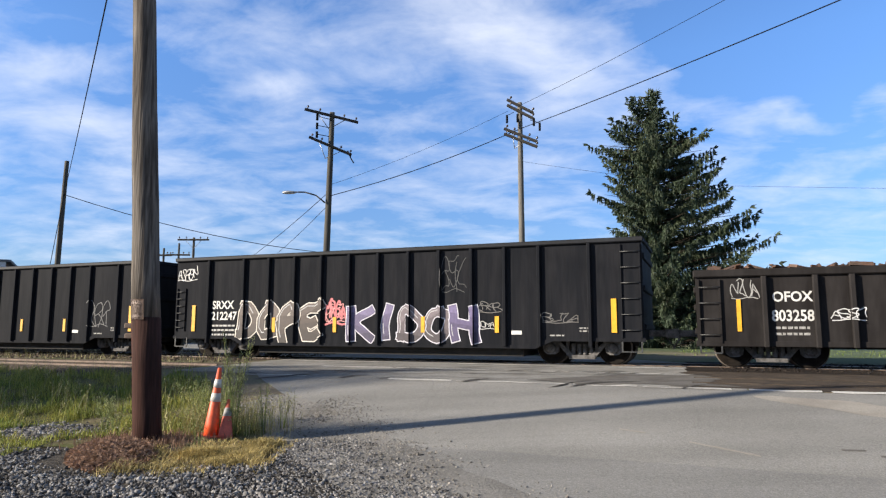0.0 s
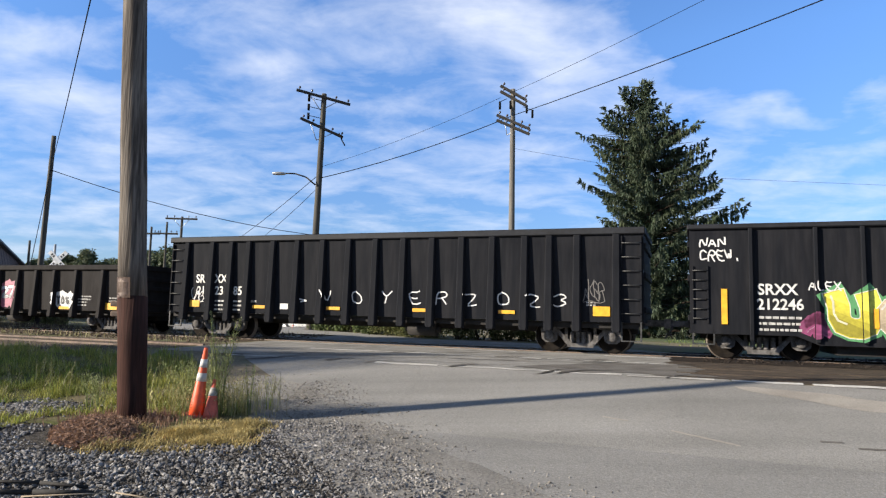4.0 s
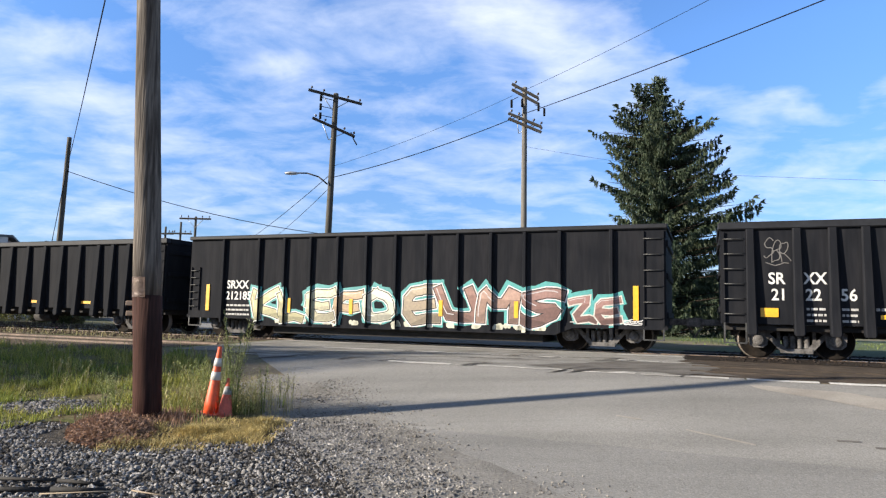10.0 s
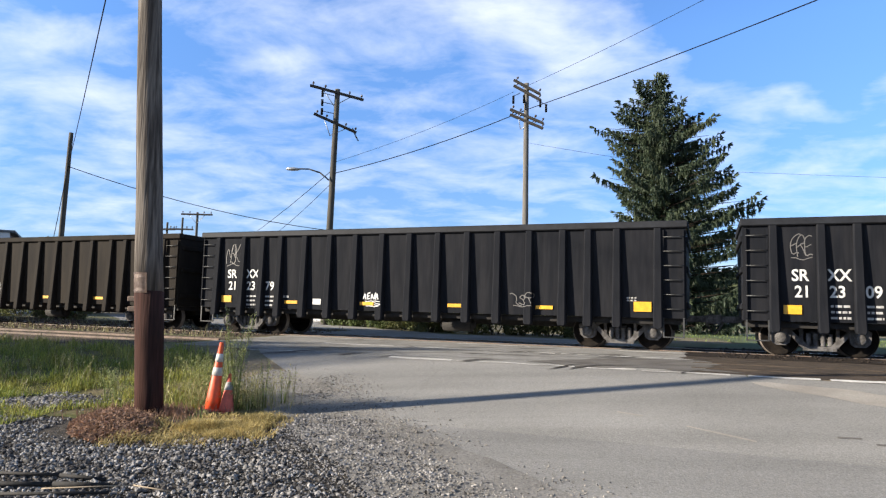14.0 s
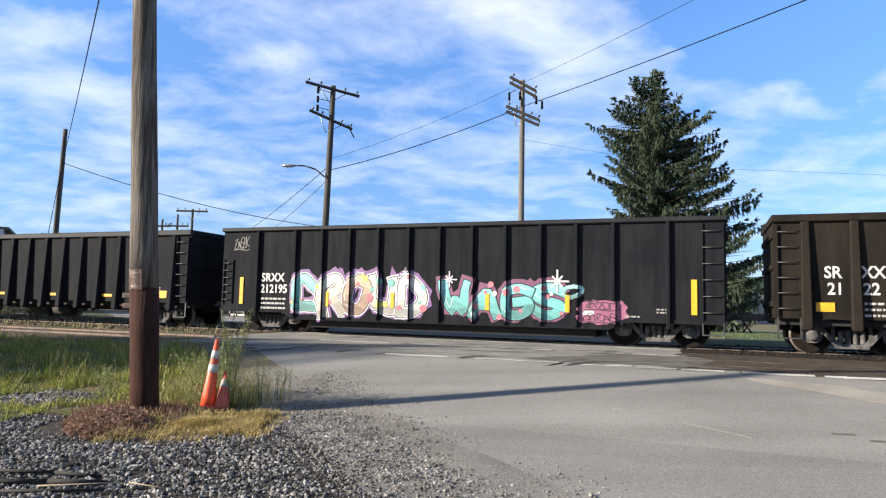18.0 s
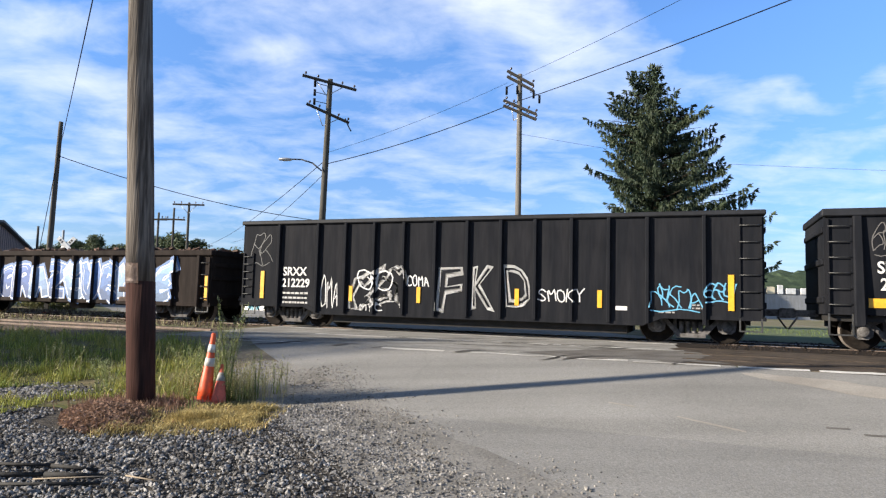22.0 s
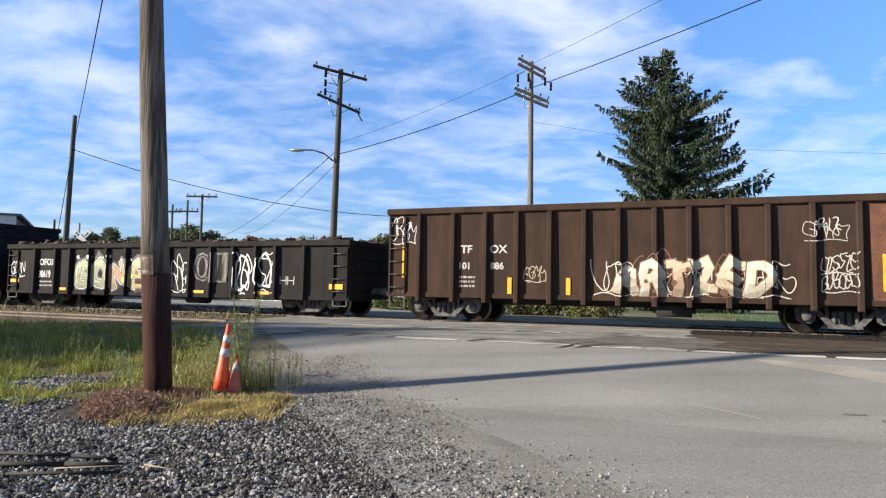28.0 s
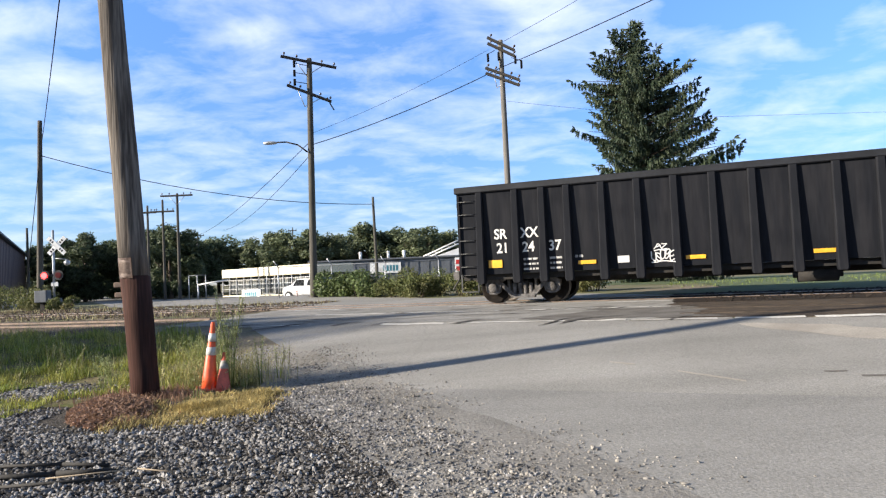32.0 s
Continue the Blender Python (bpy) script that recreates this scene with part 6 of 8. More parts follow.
    wire([(-21.75, 37.9, 9.2), (-22.6, 37.6, 1.0)], 0.02, 0.1, "steel guy wire down a pole")
    wire([(-21.75, 37.9, 9.2), (-3.6, 45, 6.4)], 0.022, 0.75)
    wire([(-6.1, 35.9, 9.0), (-34.4, 100, 8.96)], 0.02, 0.7)
    wire([(-6.1, 35.9, 8.3), (-30.57, 100, 9.6)], 0.016, 0.9)
    wire([(4.25, 33.9, 10.2), (14.19, 35.0, 9.2), (42.0, 37.4, 9.5)], 0.007, 0.05)


build_poles()


# ---- traffic cones ----
def cone(x, y, z, h, turn, tilt_y, tilt_x, paint, label):
    c = thing("traffic_cone", label, "traffic cone", pose(x, y, z, tilt_x, tilt_y, turn), "traffic cones by the pole")

    def ring(f0, f1, grow, name, m, lab=""):
        bm = bmesh.new()
        r = lambda f: 0.108 + (0.026 - 0.108) * f + grow
        lathe(bm, [(r(f0), h * f0), (r((f0 + f1) / 2), h * (f0 + f1) / 2), (r(f1), h * f1)], 24)
        part(name, bm, M[m], c, lab)
    bm = bmesh.new()
    lathe(bm, [(0.108, 0.03), (0.0916, h * 0.2), (0.026, h), (0.019, h * 1.005)], 24)
    part("body", bm, M[paint], c)
    if paint != "orange2":
      ring(0.52, 0.64, 0.004, "reflective_collar", "reflective", "dirty white collar")
    ring(0.72 if paint != "orange2" else 0.6, 0.84 if paint != "orange2" else 0.8, 0.004, "reflective_collar", "reflective" if paint != "orange2" else "dull", "dirty white collar")
    bm = bmesh.new()
    soft_box(bm, -0.16, 0.16, -0.16, 0.16, 0.0, 0.035, 0.012)
    part("base", bm, M["orange2"], c)


cone(-3.08, 9.2, 0.0, 0.92, 20, 5, 2, "orange", "bright orange traffic cone with two white collars, leaning")
cone(-2.86, 9.1, -0.05, 0.56, 50, 10, -8, "orange2", "faded red traffic cone tucked in weeds")


# ---- loose sticks on the gravel ----
def stick(points, r, m, label):
    bm = bmesh.new()
    for a, b in zip(points, points[1:]):
        tube(bm, a, b, r, r * 0.8, n=7)
    whole("stick", bm, M[m], label, "stick", group="sticks on the gravel")


stick([(-3.7, 5.55, 0.03), (-3.0, 5.45, 0.05), (-2.62, 5.42, 0.03)], 0.016, "under", "dark weathered stick on the gravel")
stick([(-3.6, 5.2, 0.03), (-2.9, 5.18, 0.05), (-2.5, 5.22, 0.04)], 0.022, "under", "dark weathered stick on the gravel")
stick([(-2.95, 5.12, 0.03), (-2.3, 5.2, 0.05), (-1.95, 5.14, 0.02)], 0.006, "farwood", "pale dry stick on the gravel")
stick([(-3.2, 4.95, 0.03), (-2.4, 5.02, 0.04)], 0.014, "under", "dark weathered stick on the gravel")


# ---- crossing signal ----
def crossing_signal():
    sig = thing("crossing_signal", "railroad crossing signal with white crossbuck and one lit red lamp", "crossing signal", pose(-20.07, 36, 0.36))
    bm = bmesh.new()
    tube(bm, (0, 0, 0), (0, 0, 4.4), 0.06, n=12)
    tube(bm, (0, 0, 0), (0, 0, 0.3), 0.16, 0.12, n=12)
    part("mast", bm, M["galv"], sig)
    for a in (-45, 45):
        bm = bmesh.new()
        soft_box(bm, -0.62, 0.62, -0.015, 0.015, -0.115, 0.115, 0.004)
        bl = part("crossbuck_blade", bm, M["signwhite"], sig, "white crossbuck blade", pose(0.25, -0.1 - (0.03 if a > 0 else 0), 3.55, 0, a, 0))
        bm = bmesh.new()
        for x in (-0.42, -0.28, 0.26, 0.4):
            quad_box(bm, x - 0.045, x + 0.045, -0.019, -0.016, -0.06, 0.06)
        part("lettering_bar", bm, M["signal_black"], bl)
    bm = bmesh.new()
    tube(bm, (-0.5, -0.08, 1.98), (0.5, -0.08, 1.98), 0.035, n=8)
    part("lamp_bar", bm, M["signal_black"], sig)
    for x, m, lab in ((-0.42, "red_on", "lit red lamp"), (0.32, "red_off", "dark red lamp")):
        bm = bmesh.new()
        tube(bm, (x, -0.16, 1.98), (x, -0.14, 1.98), 0.26, n=24)
        tube(bm, (x, -0.14, 1.98), (x, 0.05, 1.98), 0.15, n=16)
        lamp = part("signal_lamp", bm, M["signal_black"], sig, "round black signal lamp")
        bm = bmesh.new()
        tube(bm, (x, -0.185, 1.98), (x, -0.165, 1.98), 0.155, n=20)
        part("lens", bm, M[m], lamp, lab)
    bm = bmesh.new()
    soft_box(bm, -0.12, 0.24, -0.05, -0.02, 1.4, 1.62, 0.004)
    part("track_plate", bm, M["signwhite"], sig)
    bm = bmesh.new()
    lathe(bm, [(0.03, -0.15), (0.13, -0.1), (0.15, 0.05), (0.05, 0.16)], 14)
    part("bell", bm, M["galv"], sig, "grey bell", pose(0.72, 0, 2.62))
    bm = bmesh.new()
    tube(bm, (0, 0, 2.9), (0.72, 0, 2.8), 0.025, n=6)
    part("bell_arm", bm, M["galv"], sig)
    for x0, x1, z0, z1, n in ((-0.9, -0.25, 0.55, 1.2, "relay_cabinet"), (-0.22, 0.35, 0.25, 0.75, "gate_motor")):
        bm = bmesh.new()
        soft_box(bm, x0, x1, -0.3, 0.2, z0, z1, 0.04)
        part(n, bm, M["shed"], sig, "grey metal cabinet")
    bm = bmesh.new()
    soft_box(bm, -0.7, -0.45, -0.1, 0.1, 0, 0.56, 0.02)
    part("cabinet_post", bm, M["under"], sig)


crossing_signal()


# ---- buildings beyond the road ----
def brown_hall():
    hall = thing("warehouse", "brown ribbed metal warehouse with a white front", "warehouse", pose(-29.46, 45, 0))
    along = Vector((-20.4, 38.4, 0)).normalized()
    across = Vector((-along.y, along.x, 0))
    rot = Matrix(((along.x, across.x, 0, 0), (along.y, across.y, 0, 0), (0, 0, 1, 0), (0, 0, 0, 1)))
    bm = bmesh.new()
    quad_box(bm, 0, 43, 0.0, 0.2, 0, 5.95)
    side = part("side_wall", bm, M["brownclad"], hall, "brown ribbed cladding", rot)
    for k in range(28):
        bm = bmesh.new()
        quad_box(bm, 0.25 + k * 1.52, 0.62 + k * 1.52, -0.012, 0.0, 0.6, 5.9)
        part("dark_panel", bm, M["browngap"], side)
    bm = bmesh.new()
    quad_box(bm, -0.2, 0.0, -0.05, 16, 0, 6.0)
    part("front_wall", bm, M["shedwhite"], hall, "plain white front wall", rot)
    bm = bmesh.new()
    quad_box(bm, -0.3, 43.2, -0.35, 16, 6.0, 6.15)
    part("roof", bm, M["shed"], hall, "", rot)
    bm = bmesh.new()
    quad_box(bm, 43.0, 43.2, 0, 16, 0, 5.95)
    part("back_wall", bm, M["brownclad"], hall, "", rot)
    bm = bmesh.new()
    quad_box(bm, -0.5, 43.5, -0.8, -0.4, 0, 1.2)
    part("concrete_plinth", bm, M["concrete"], hall, "grey concrete footing wall", rot)


brown_hall()


def cylinder_depot():
    d = thing("gas_depot", "low cream open-fronted depot with caged gas cylinders", "depot", pose(-19.24, 62, 0, 0, 0, -42.8))
    w = 13.3
    bm = bmesh.new()
    soft_box(bm, 0, w, 0, 4.5, 2.02, 2.78, 0.03)
    roof = part("fascia", bm, M["cream"], d, "cream fascia")
    for k in range(4):
        bm = bmesh.new()
        quad_box(bm, 3.3 * k + 2.3, 3.3 * k + 2.36, -0.012, 0.0, 2.05, 2.75)
        part("panel_joint", bm, M["dull"], roof)
    bm = bmesh.new()
    quad_box(bm, 0.1, w - 0.1, 4.2, 4.4, 0, 2.02)
    part("back_wall", bm, M["shed"], d)
    bm = bmesh.new()
    quad_box(bm, 0.05, w - 0.05, 0.02, 0.2, -0.15, 0.42)
    part("low_wall", bm, M["cream"], d)
    for k in range(12):
        bm = bmesh.new()
        quad_box(bm, 0.05 + k * 1.19, 0.11 + k * 1.19, 0.0, 0.1, 0.4, 2.02)
        part("post", bm, M["galv"], d)
    for k in range(3):
        bm = bmesh.new()
        quad_box(bm, 0.1, w - 0.1, 0.04, 0.08, 0.95 + k * 0.4, 0.99 + k * 0.4)
        part("rail", bm, M["galv"], d)
    rng = random.Random(3)

    def bottle(b):
        lathe(b, [(0.11, 0), (0.115, 0.03), (0.115, 1.2), (0.08, 1.33), (0.035, 1.38), (0.04, 1.48)], 10)
    me = shared("gas_cylinder", bottle, M["cylinder"])
    for k in range(47):
        for j in range(2):
            part("gas_cylinder", me, None, d, "", pose(0.35 + k * 0.27 + rng.uniform(-0.03, 0.03), 0.6 + j * 0.4, 0.55))


cylinder_depot()


def board_sign(x0, x1, y, z0, z1, label):
    s = thing("sign_board", label, "sign", pose((x0 + x1) / 2, y, 0, 0, 0, -38))
    w = (x1 - x0) / 2 * 1.15
    bm = bmesh.new()
    soft_box(bm, -w, w, -0.03, 0.03, z0, z1, 0.01)
    panel = part("panel", bm, M["signwhite"], s)
    rng = random.Random(5)
    a = -w * 0.62
    while a < w * 0.62:
        b = a + w * 0.16
        bm = bmesh.new()
        quad_box(bm, a, b, -0.036, -0.031, z0 + (z1 - z0) * 0.42, z0 + (z1 - z0) * rng.uniform(0.66, 0.8))
        part("print_bar", bm, M["teal"], panel)
        a = b + w * 0.05
    for k in (-0.8, 0.8):
        bm = bmesh.new()
        quad_box(bm, k * w - 0.04, k * w + 0.04, 0.03, 0.1, -0.1, z1 - 0.1)
        part("leg", bm, M["galv"], s)


board_sign(-15.5, -13.4, 54, 0.0, 0.95, "white roadside sign board with teal print")


def grey_shed():
    g = thing("warehouse", "long low grey metal warehouse with a white sign band", "warehouse", pose(-13.5, 76, 0))
    bm = bmesh.new()
    quad_box(bm, 0, 36, 0, 0.3, 0, 3.5)
    wall = part("front_wall", bm, M["shed"], g)
    for k in range(30):
        bm = bmesh.new()
        quad_box(bm, k * 1.2 + 0.1, k * 1.2 + 0.2, -0.06, 0, 0.1, 3.45)
        part("rib", bm, M["shed"], wall)
    bm = bmesh.new()
    prism(bm, [(-0.3, 3.45), (36.3, 3.45), (36.3, 3.62), (-0.3, 3.62)], -0.3, 12)
    part("roof", bm, M["shed"], g)
    bm = bmesh.new()
    quad_box(bm, 6.7, 10.2, -0.12, -0.07, 1.9, 3.2)
    panel = part("sign_band", bm, M["signwhite"], g, "pale sign band with dark print")
    for k in range(5):
        bm = bmesh.new()
        quad_box(bm, 8.2 + k * 0.36, 8.45 + k * 0.36, -0.13, -0.121, 2.15, 2.8)
        part("print_bar", bm, M["teal"], panel)
    bm = bmesh.new()
    for a, b in (((12.8, 0, 3.6), (17.4, 0, 5.5)), ((13.6, 0, 3.6), (17.4, 0, 5.1))):
        tube(bm, a, b, 0.09, n=6)
    for k in range(6):
        tube(bm, (13.4 + k * 0.75, 0, 3.7 + k * 0.31), (13.6 + k * 0.75, 0, 3.55 + k * 0.29), 0.05, n=5)
    part("conveyor", bm, M["signwhite"], g, "white sloping lattice conveyor")
    bm = bmesh.new()
    prism(bm, [(14.2, 3.62), (20, 3.62), (20, 4.7), (17.4, 4.6)], 1, 6)
    part("roof_house", bm, M["shedwhite"], g)
    for k, x in enumerate((5.6, 10.6, 8.8)):
        bm = bmesh.new()
        tube(bm, (x, 0.5, 3.6), (x, 0.5, 4.3), 0.16, n=10)
        tube(bm, (x, 0.5, 4.3), (x, 0.5, 4.45), 0.26, 0.1, n=10)
        part("roof_vent", bm, M["signwhite"], g, "white roof vent")


grey_shed()


def chain_fence(p0, p1, h, step, label, barbed=False):
    p0, p1 = Vector(p0), Vector(p1)
    length = (p1 - p0).length
    yaw = math.degrees(math.atan2(p1.y - p0.y, p1.x - p0.x))
    f = thing("chain_link_fence", label, "fence", pose(p0.x, p0.y, land(p0.x, p0.y), 0, 0, yaw))
    n = int(length / step)
    for k in range(n + 1):
        bm = bmesh.new()
        tube(bm, (k * step, 0, -0.1), (k * step, 0, h), 0.035, n=8)
        if barbed:
            tube(bm, (k * step, 0, h), (k * step - 0.22, -0.1, h + 0.36), 0.03, n=6)
        part("post", bm, M["galv"], f)
    bm = bmesh.new()
    tube(bm, (0, 0, h), (n * step, 0, h), 0.025, n=6)
    part("top_rail", bm, M["shed"], f)
    bm = bmesh.new()
    k = 0.0
    while k < n * step:
        for s in (-1, 1):
            a, b = k, k + s * h
            a2, b2 = min(max(a, 0), n * step), min(max(b, 0), n * step)
            za = abs(a2 - a)
            zb = h - abs(b - b2)
            tube(bm, (a2, 0, za), (b2, 0, zb), 0.0035, n=3, caps=False)
        k += 0.22
    part("wire_mesh", bm, M["shed"], f)["kind"] = "stuff"


chain_fence((-8.5, 37.5, 0), (9.5, 37.0, 0), 1.75, 3.0, "grey chain-link fence with angled barbed-wire arms", True)
chain_fence((-17.6, 49.0, 0), (-16.2, 48.6, 0), 1.75, 0.7, "grey chain-link gate standing open")


def barrier():
    b = thing("gate_barrier", "white tubular barrier arm on a low post", "barrier", pose(-16.6, 48, 0.05))
    bm = bmesh.new()
    tube(bm, (0, 0, 1.45), (2.1, 0, 1.72), 0.055, n=8)
    part("arm", bm, M["signwhite"], b)
    bm = bmesh.new()
    tube(bm, (0, 0, 0), (0, 0, 1.5), 0.06, n=8)
    part("post", bm, M["galv"], b)


barrier()


def parked_suv():
    c = thing("parked_car", "white sport utility car parked by the depot", "car", pose(-8.5, 47.0, 0.1, 0, 0, -30))
    bm = bmesh.new()
    prism(bm, [(-1.75, 0.35), (-1.8, 0.75), (-1.7, 0.95), (-0.9, 1.05), (-0.45, 1.5), (1.5, 1.52), (1.85, 1.0), (1.9, 0.4)], -0.85, 0.85)
    bmesh.ops.bevel(bm, geom=bm.edges[:], offset=0.06, segments=2, affect="EDGES")
    part("body", bm, M["carwhite"], c)
    for x0, x1 in ((-0.75, 0.25), (0.35, 1.4)):
        bm = bmesh.new()
        prism(bm, [(x0 + (0.12 if x0 > 0 else 0), 1.02), (x1, 1.02), (x1, 1.42), (x0 + 0.32, 1.42)], -0.865, -0.85)
        part("side_window", bm, M["carglass"], c)
    bm = bmesh.new()
    quad_box(bm, -1.78, -1.74, -0.6, 0.6, 0.55, 0.8)
    part("grille", bm, M["carglass"], c)
    for x in (-1.15, 1.2):
        for y in (-0.8, 0.8):
            bm = bmesh.new()
            tube(bm, (x, y - 0.12, 0.33), (x, y + 0.12, 0.33), 0.33, n=20)
            wh = part("wheel", bm, M["rubber"], c)
            bm = bmesh.new()
            tube(bm, (x, y - 0.135, 0.33), (x, y - 0.121, 0.33), 0.2, n=16)
            part("rim", bm, M["galv"], wh)
    return c


parked_suv()
cone(-8.95, 44.8, 0.12, 0.7, 0, 0, 0, "orange", "orange traffic cone on the far apron")


def red_sign():
    s = thing("roadside_sign", "small red and white sign on a rusty post", "sign", pose(1.32, 30.5, 0.33))
    bm = bmesh.new()
    soft_box(bm, -0.17, 0.17, -0.02, 0.0, 0.85, 1.85, 0.01)
    part("panel", bm, M["signwhite"], s)
    for z in (0.95, 1.25, 1.55):
        bm = bmesh.new()
        quad_box(bm, -0.12, 0.12, -0.026, -0.021, z, z + 0.2)
        part("print_bar", bm, M["signred"], s)
    bm = bmesh.new()
    tube(bm, (0, 0.03, -0.1), (0, 0.03, 1.8), 0.03, n=6)
    part("post", bm, M["rail"], s)


red_sign()


def far_machine(x, y, z, m, label):
    t = thing("parked_machine", label, "machine", pose(x, y, z))
    bm = bmesh.new()
    soft_box(bm, -1.1, 1.1, -0.8, 0.8, 0.5, 1.2, 0.08)
    part("body", bm, M[m], t)
    bm = bmesh.new()
    soft_box(bm, -0.2, 0.9, -0.7, 0.7, 1.2, 1.9, 0.08)
    part("cab", bm, M["carglass"], t)
    for a in (-0.8, 0.8):
        bm = bmesh.new()
        tube(bm, (a, -0.9, 0.4), (a, 0.9, 0.4), 0.4, n=14)
        part("wheel", bm, M["rubber"], t)


far_machine(-66, 142, 0, "machine", "small yellow work machine far down the road")
far_machine(-72, 146, 0, "signred", "small red work machine far down the road")


def far_yard():
    """A low works building with a yellow band, and the wooded hill behind it."""
    g = thing("works_building", "long low grey works building with a yellow and white band", "building", pose(50, 112, 0))
    bm = bmesh.new()
    quad_box(bm, 0, 44, 0, 9, 0, 4.2)
    wall = part("front_wall", bm, M["shed_pale"], g, "plain pale grey wall")
    rng = random.Random(91)
    x = 0.2
    while x < 43:
        w, h = rng.uniform(0.8, 2.4), rng.uniform(0.7, 1.7)
        bm = bmesh.new()
        soft_box(bm, x, x + w, -0.15, 0.0, 4.25, 4.25 + h, 0.05)
        part("band_panel", bm, M[rng.choice(("cream", "yellow_band", "signwhite"))], wall)
        x += w + rng.uniform(0.1, 1.0)
    bm = bmesh.new()
    prism(bm, [(-0.4, 4.2), (44.4, 4.2), (44.4, 5.2), (-0.4, 5.2)], 0.1, 9.3)
    part("roof", bm, M["shed"], g)
    verts, faces = [], []
    cols, rows = 150, 14
    for j in range(rows):
        for i in range(cols):
            x, f = 40 + i * 3.2, j / (rows - 1)
            h = (19 + 5 * math.sin(x * 0.011) + 2.5 * math.sin(x * 0.031)) * math.sin(f * math.pi * 0.5)
            bump = 2.2 * noise.noise(Vector((x * 0.16, f * 9, 3.0))) + 1.2 * noise.noise(Vector((x * 0.5, f * 20, 8.0)))
            verts.append((x + 3 * noise.noise(Vector((x, f * 7, 1.0))), 300 + 60 * f + bump * 2, h + bump * (0.3 + f) - (1 if j == 0 else 0)))
    for j in range(rows - 1):
        for i in range(cols - 1):
            a = j * cols + i
            faces.append((a, a + 1, a + cols + 1, a + cols))
    tagged(new("wooded_hill", faces_mesh("wooded_hill", verts, faces, M["far_wood"])), "low wooded green hill in the distance", "hill", kind="structure")


far_yard()


# ---- plants ----
def clump_mesh(name, material, count, spread, size, rng, shape, up=0.0):
    """A cloud of small leaves; shape gives a point of the crown and its outward way."""
    verts, faces = [], []
    for _ in range(count):
        p, out = shape(rng)
        d = Vector((rng.uniform(-1, 1), rng.uniform(-1, 1), rng.uniform(-1, 1) + up)) * 0.8 + out * 0.7
        d.normalize()
        a = d.orthogonal().normalized()
        a.rotate(Matrix.Rotation(rng.uniform(0, 6.28), 3, d))
        b = d.cross(a)
        s = size * rng.uniform(0.6, 1.35)
        p = p + Vector((rng.uniform(-1, 1), rng.uniform(-1, 1), rng.uniform(-1, 1))) * spread
        i = len(verts)
        verts += [p - a * s, p + b * s * 0.5, p + a * s, p - b * s * 0.5]
        faces.append((i, i + 1, i + 2, i + 3))
    return faces_mesh(name, verts, faces, material)


def broadleaf(seed, leaves=9500, m="hazy_leaf"):
    """Trunk and crown of a tree 10 m high."""
    rng = random.Random(seed)
    lobes = []
    for _ in range(46):
        a, z = rng.uniform(0, math.tau), rng.uniform(2.0 if m == "hazy_leaf" else 0.9, 8.8)
        r = (2.9 * math.sin(math.pi * min(1, (z - 0.8) / 9.4)) ** 0.6 + 0.4) * rng.uniform(0.25, 1.0)
        lobes.append((Vector((r * math.cos(a), r * math.sin(a), z)), rng.uniform(0.55, 1.15)))

    def shape(g):
        c, r = g.choice(lobes)
        d = Vector((g.gauss(0, 1), g.gauss(0, 1), g.gauss(0, 0.8))).normalized()
        return c + d * r * g.uniform(0.6, 1.0), d
    crown = clump_mesh("crown", M[m], leaves, 0.1, 0.19, rng, shape, 0.4)
    bm = bmesh.new()
    leaning(bm, (0, 0, -0.3), (0.1, 0.05, 5.5), 0.24, 0.1, 9, 0.01, seed)
    for k in range(7):
        a, z = rng.uniform(0, math.tau), rng.uniform(2.0, 5.0)
        tube(bm, (0.05, 0.03, z), (2.0 * math.cos(a), 2.0 * math.sin(a), z + 2.2), 0.08, 0.03, n=6)
    trunk = data(bm, "trunk", M["bark"])
    return trunk, crown


TREES = [broadleaf(s) for s in (11, 12, 13, 14)]
# crowns with shade put into the leaf colour
SHADED = [broadleaf(s, 11000, "shaded_leaf") for s in (15, 16)]


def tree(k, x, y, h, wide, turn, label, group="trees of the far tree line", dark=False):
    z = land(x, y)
    trunk, crown = SHADED[k % 2] if dark else TREES[k % 4]
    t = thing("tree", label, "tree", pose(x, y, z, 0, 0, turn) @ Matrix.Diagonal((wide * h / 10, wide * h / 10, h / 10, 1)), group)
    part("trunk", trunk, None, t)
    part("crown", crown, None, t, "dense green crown")


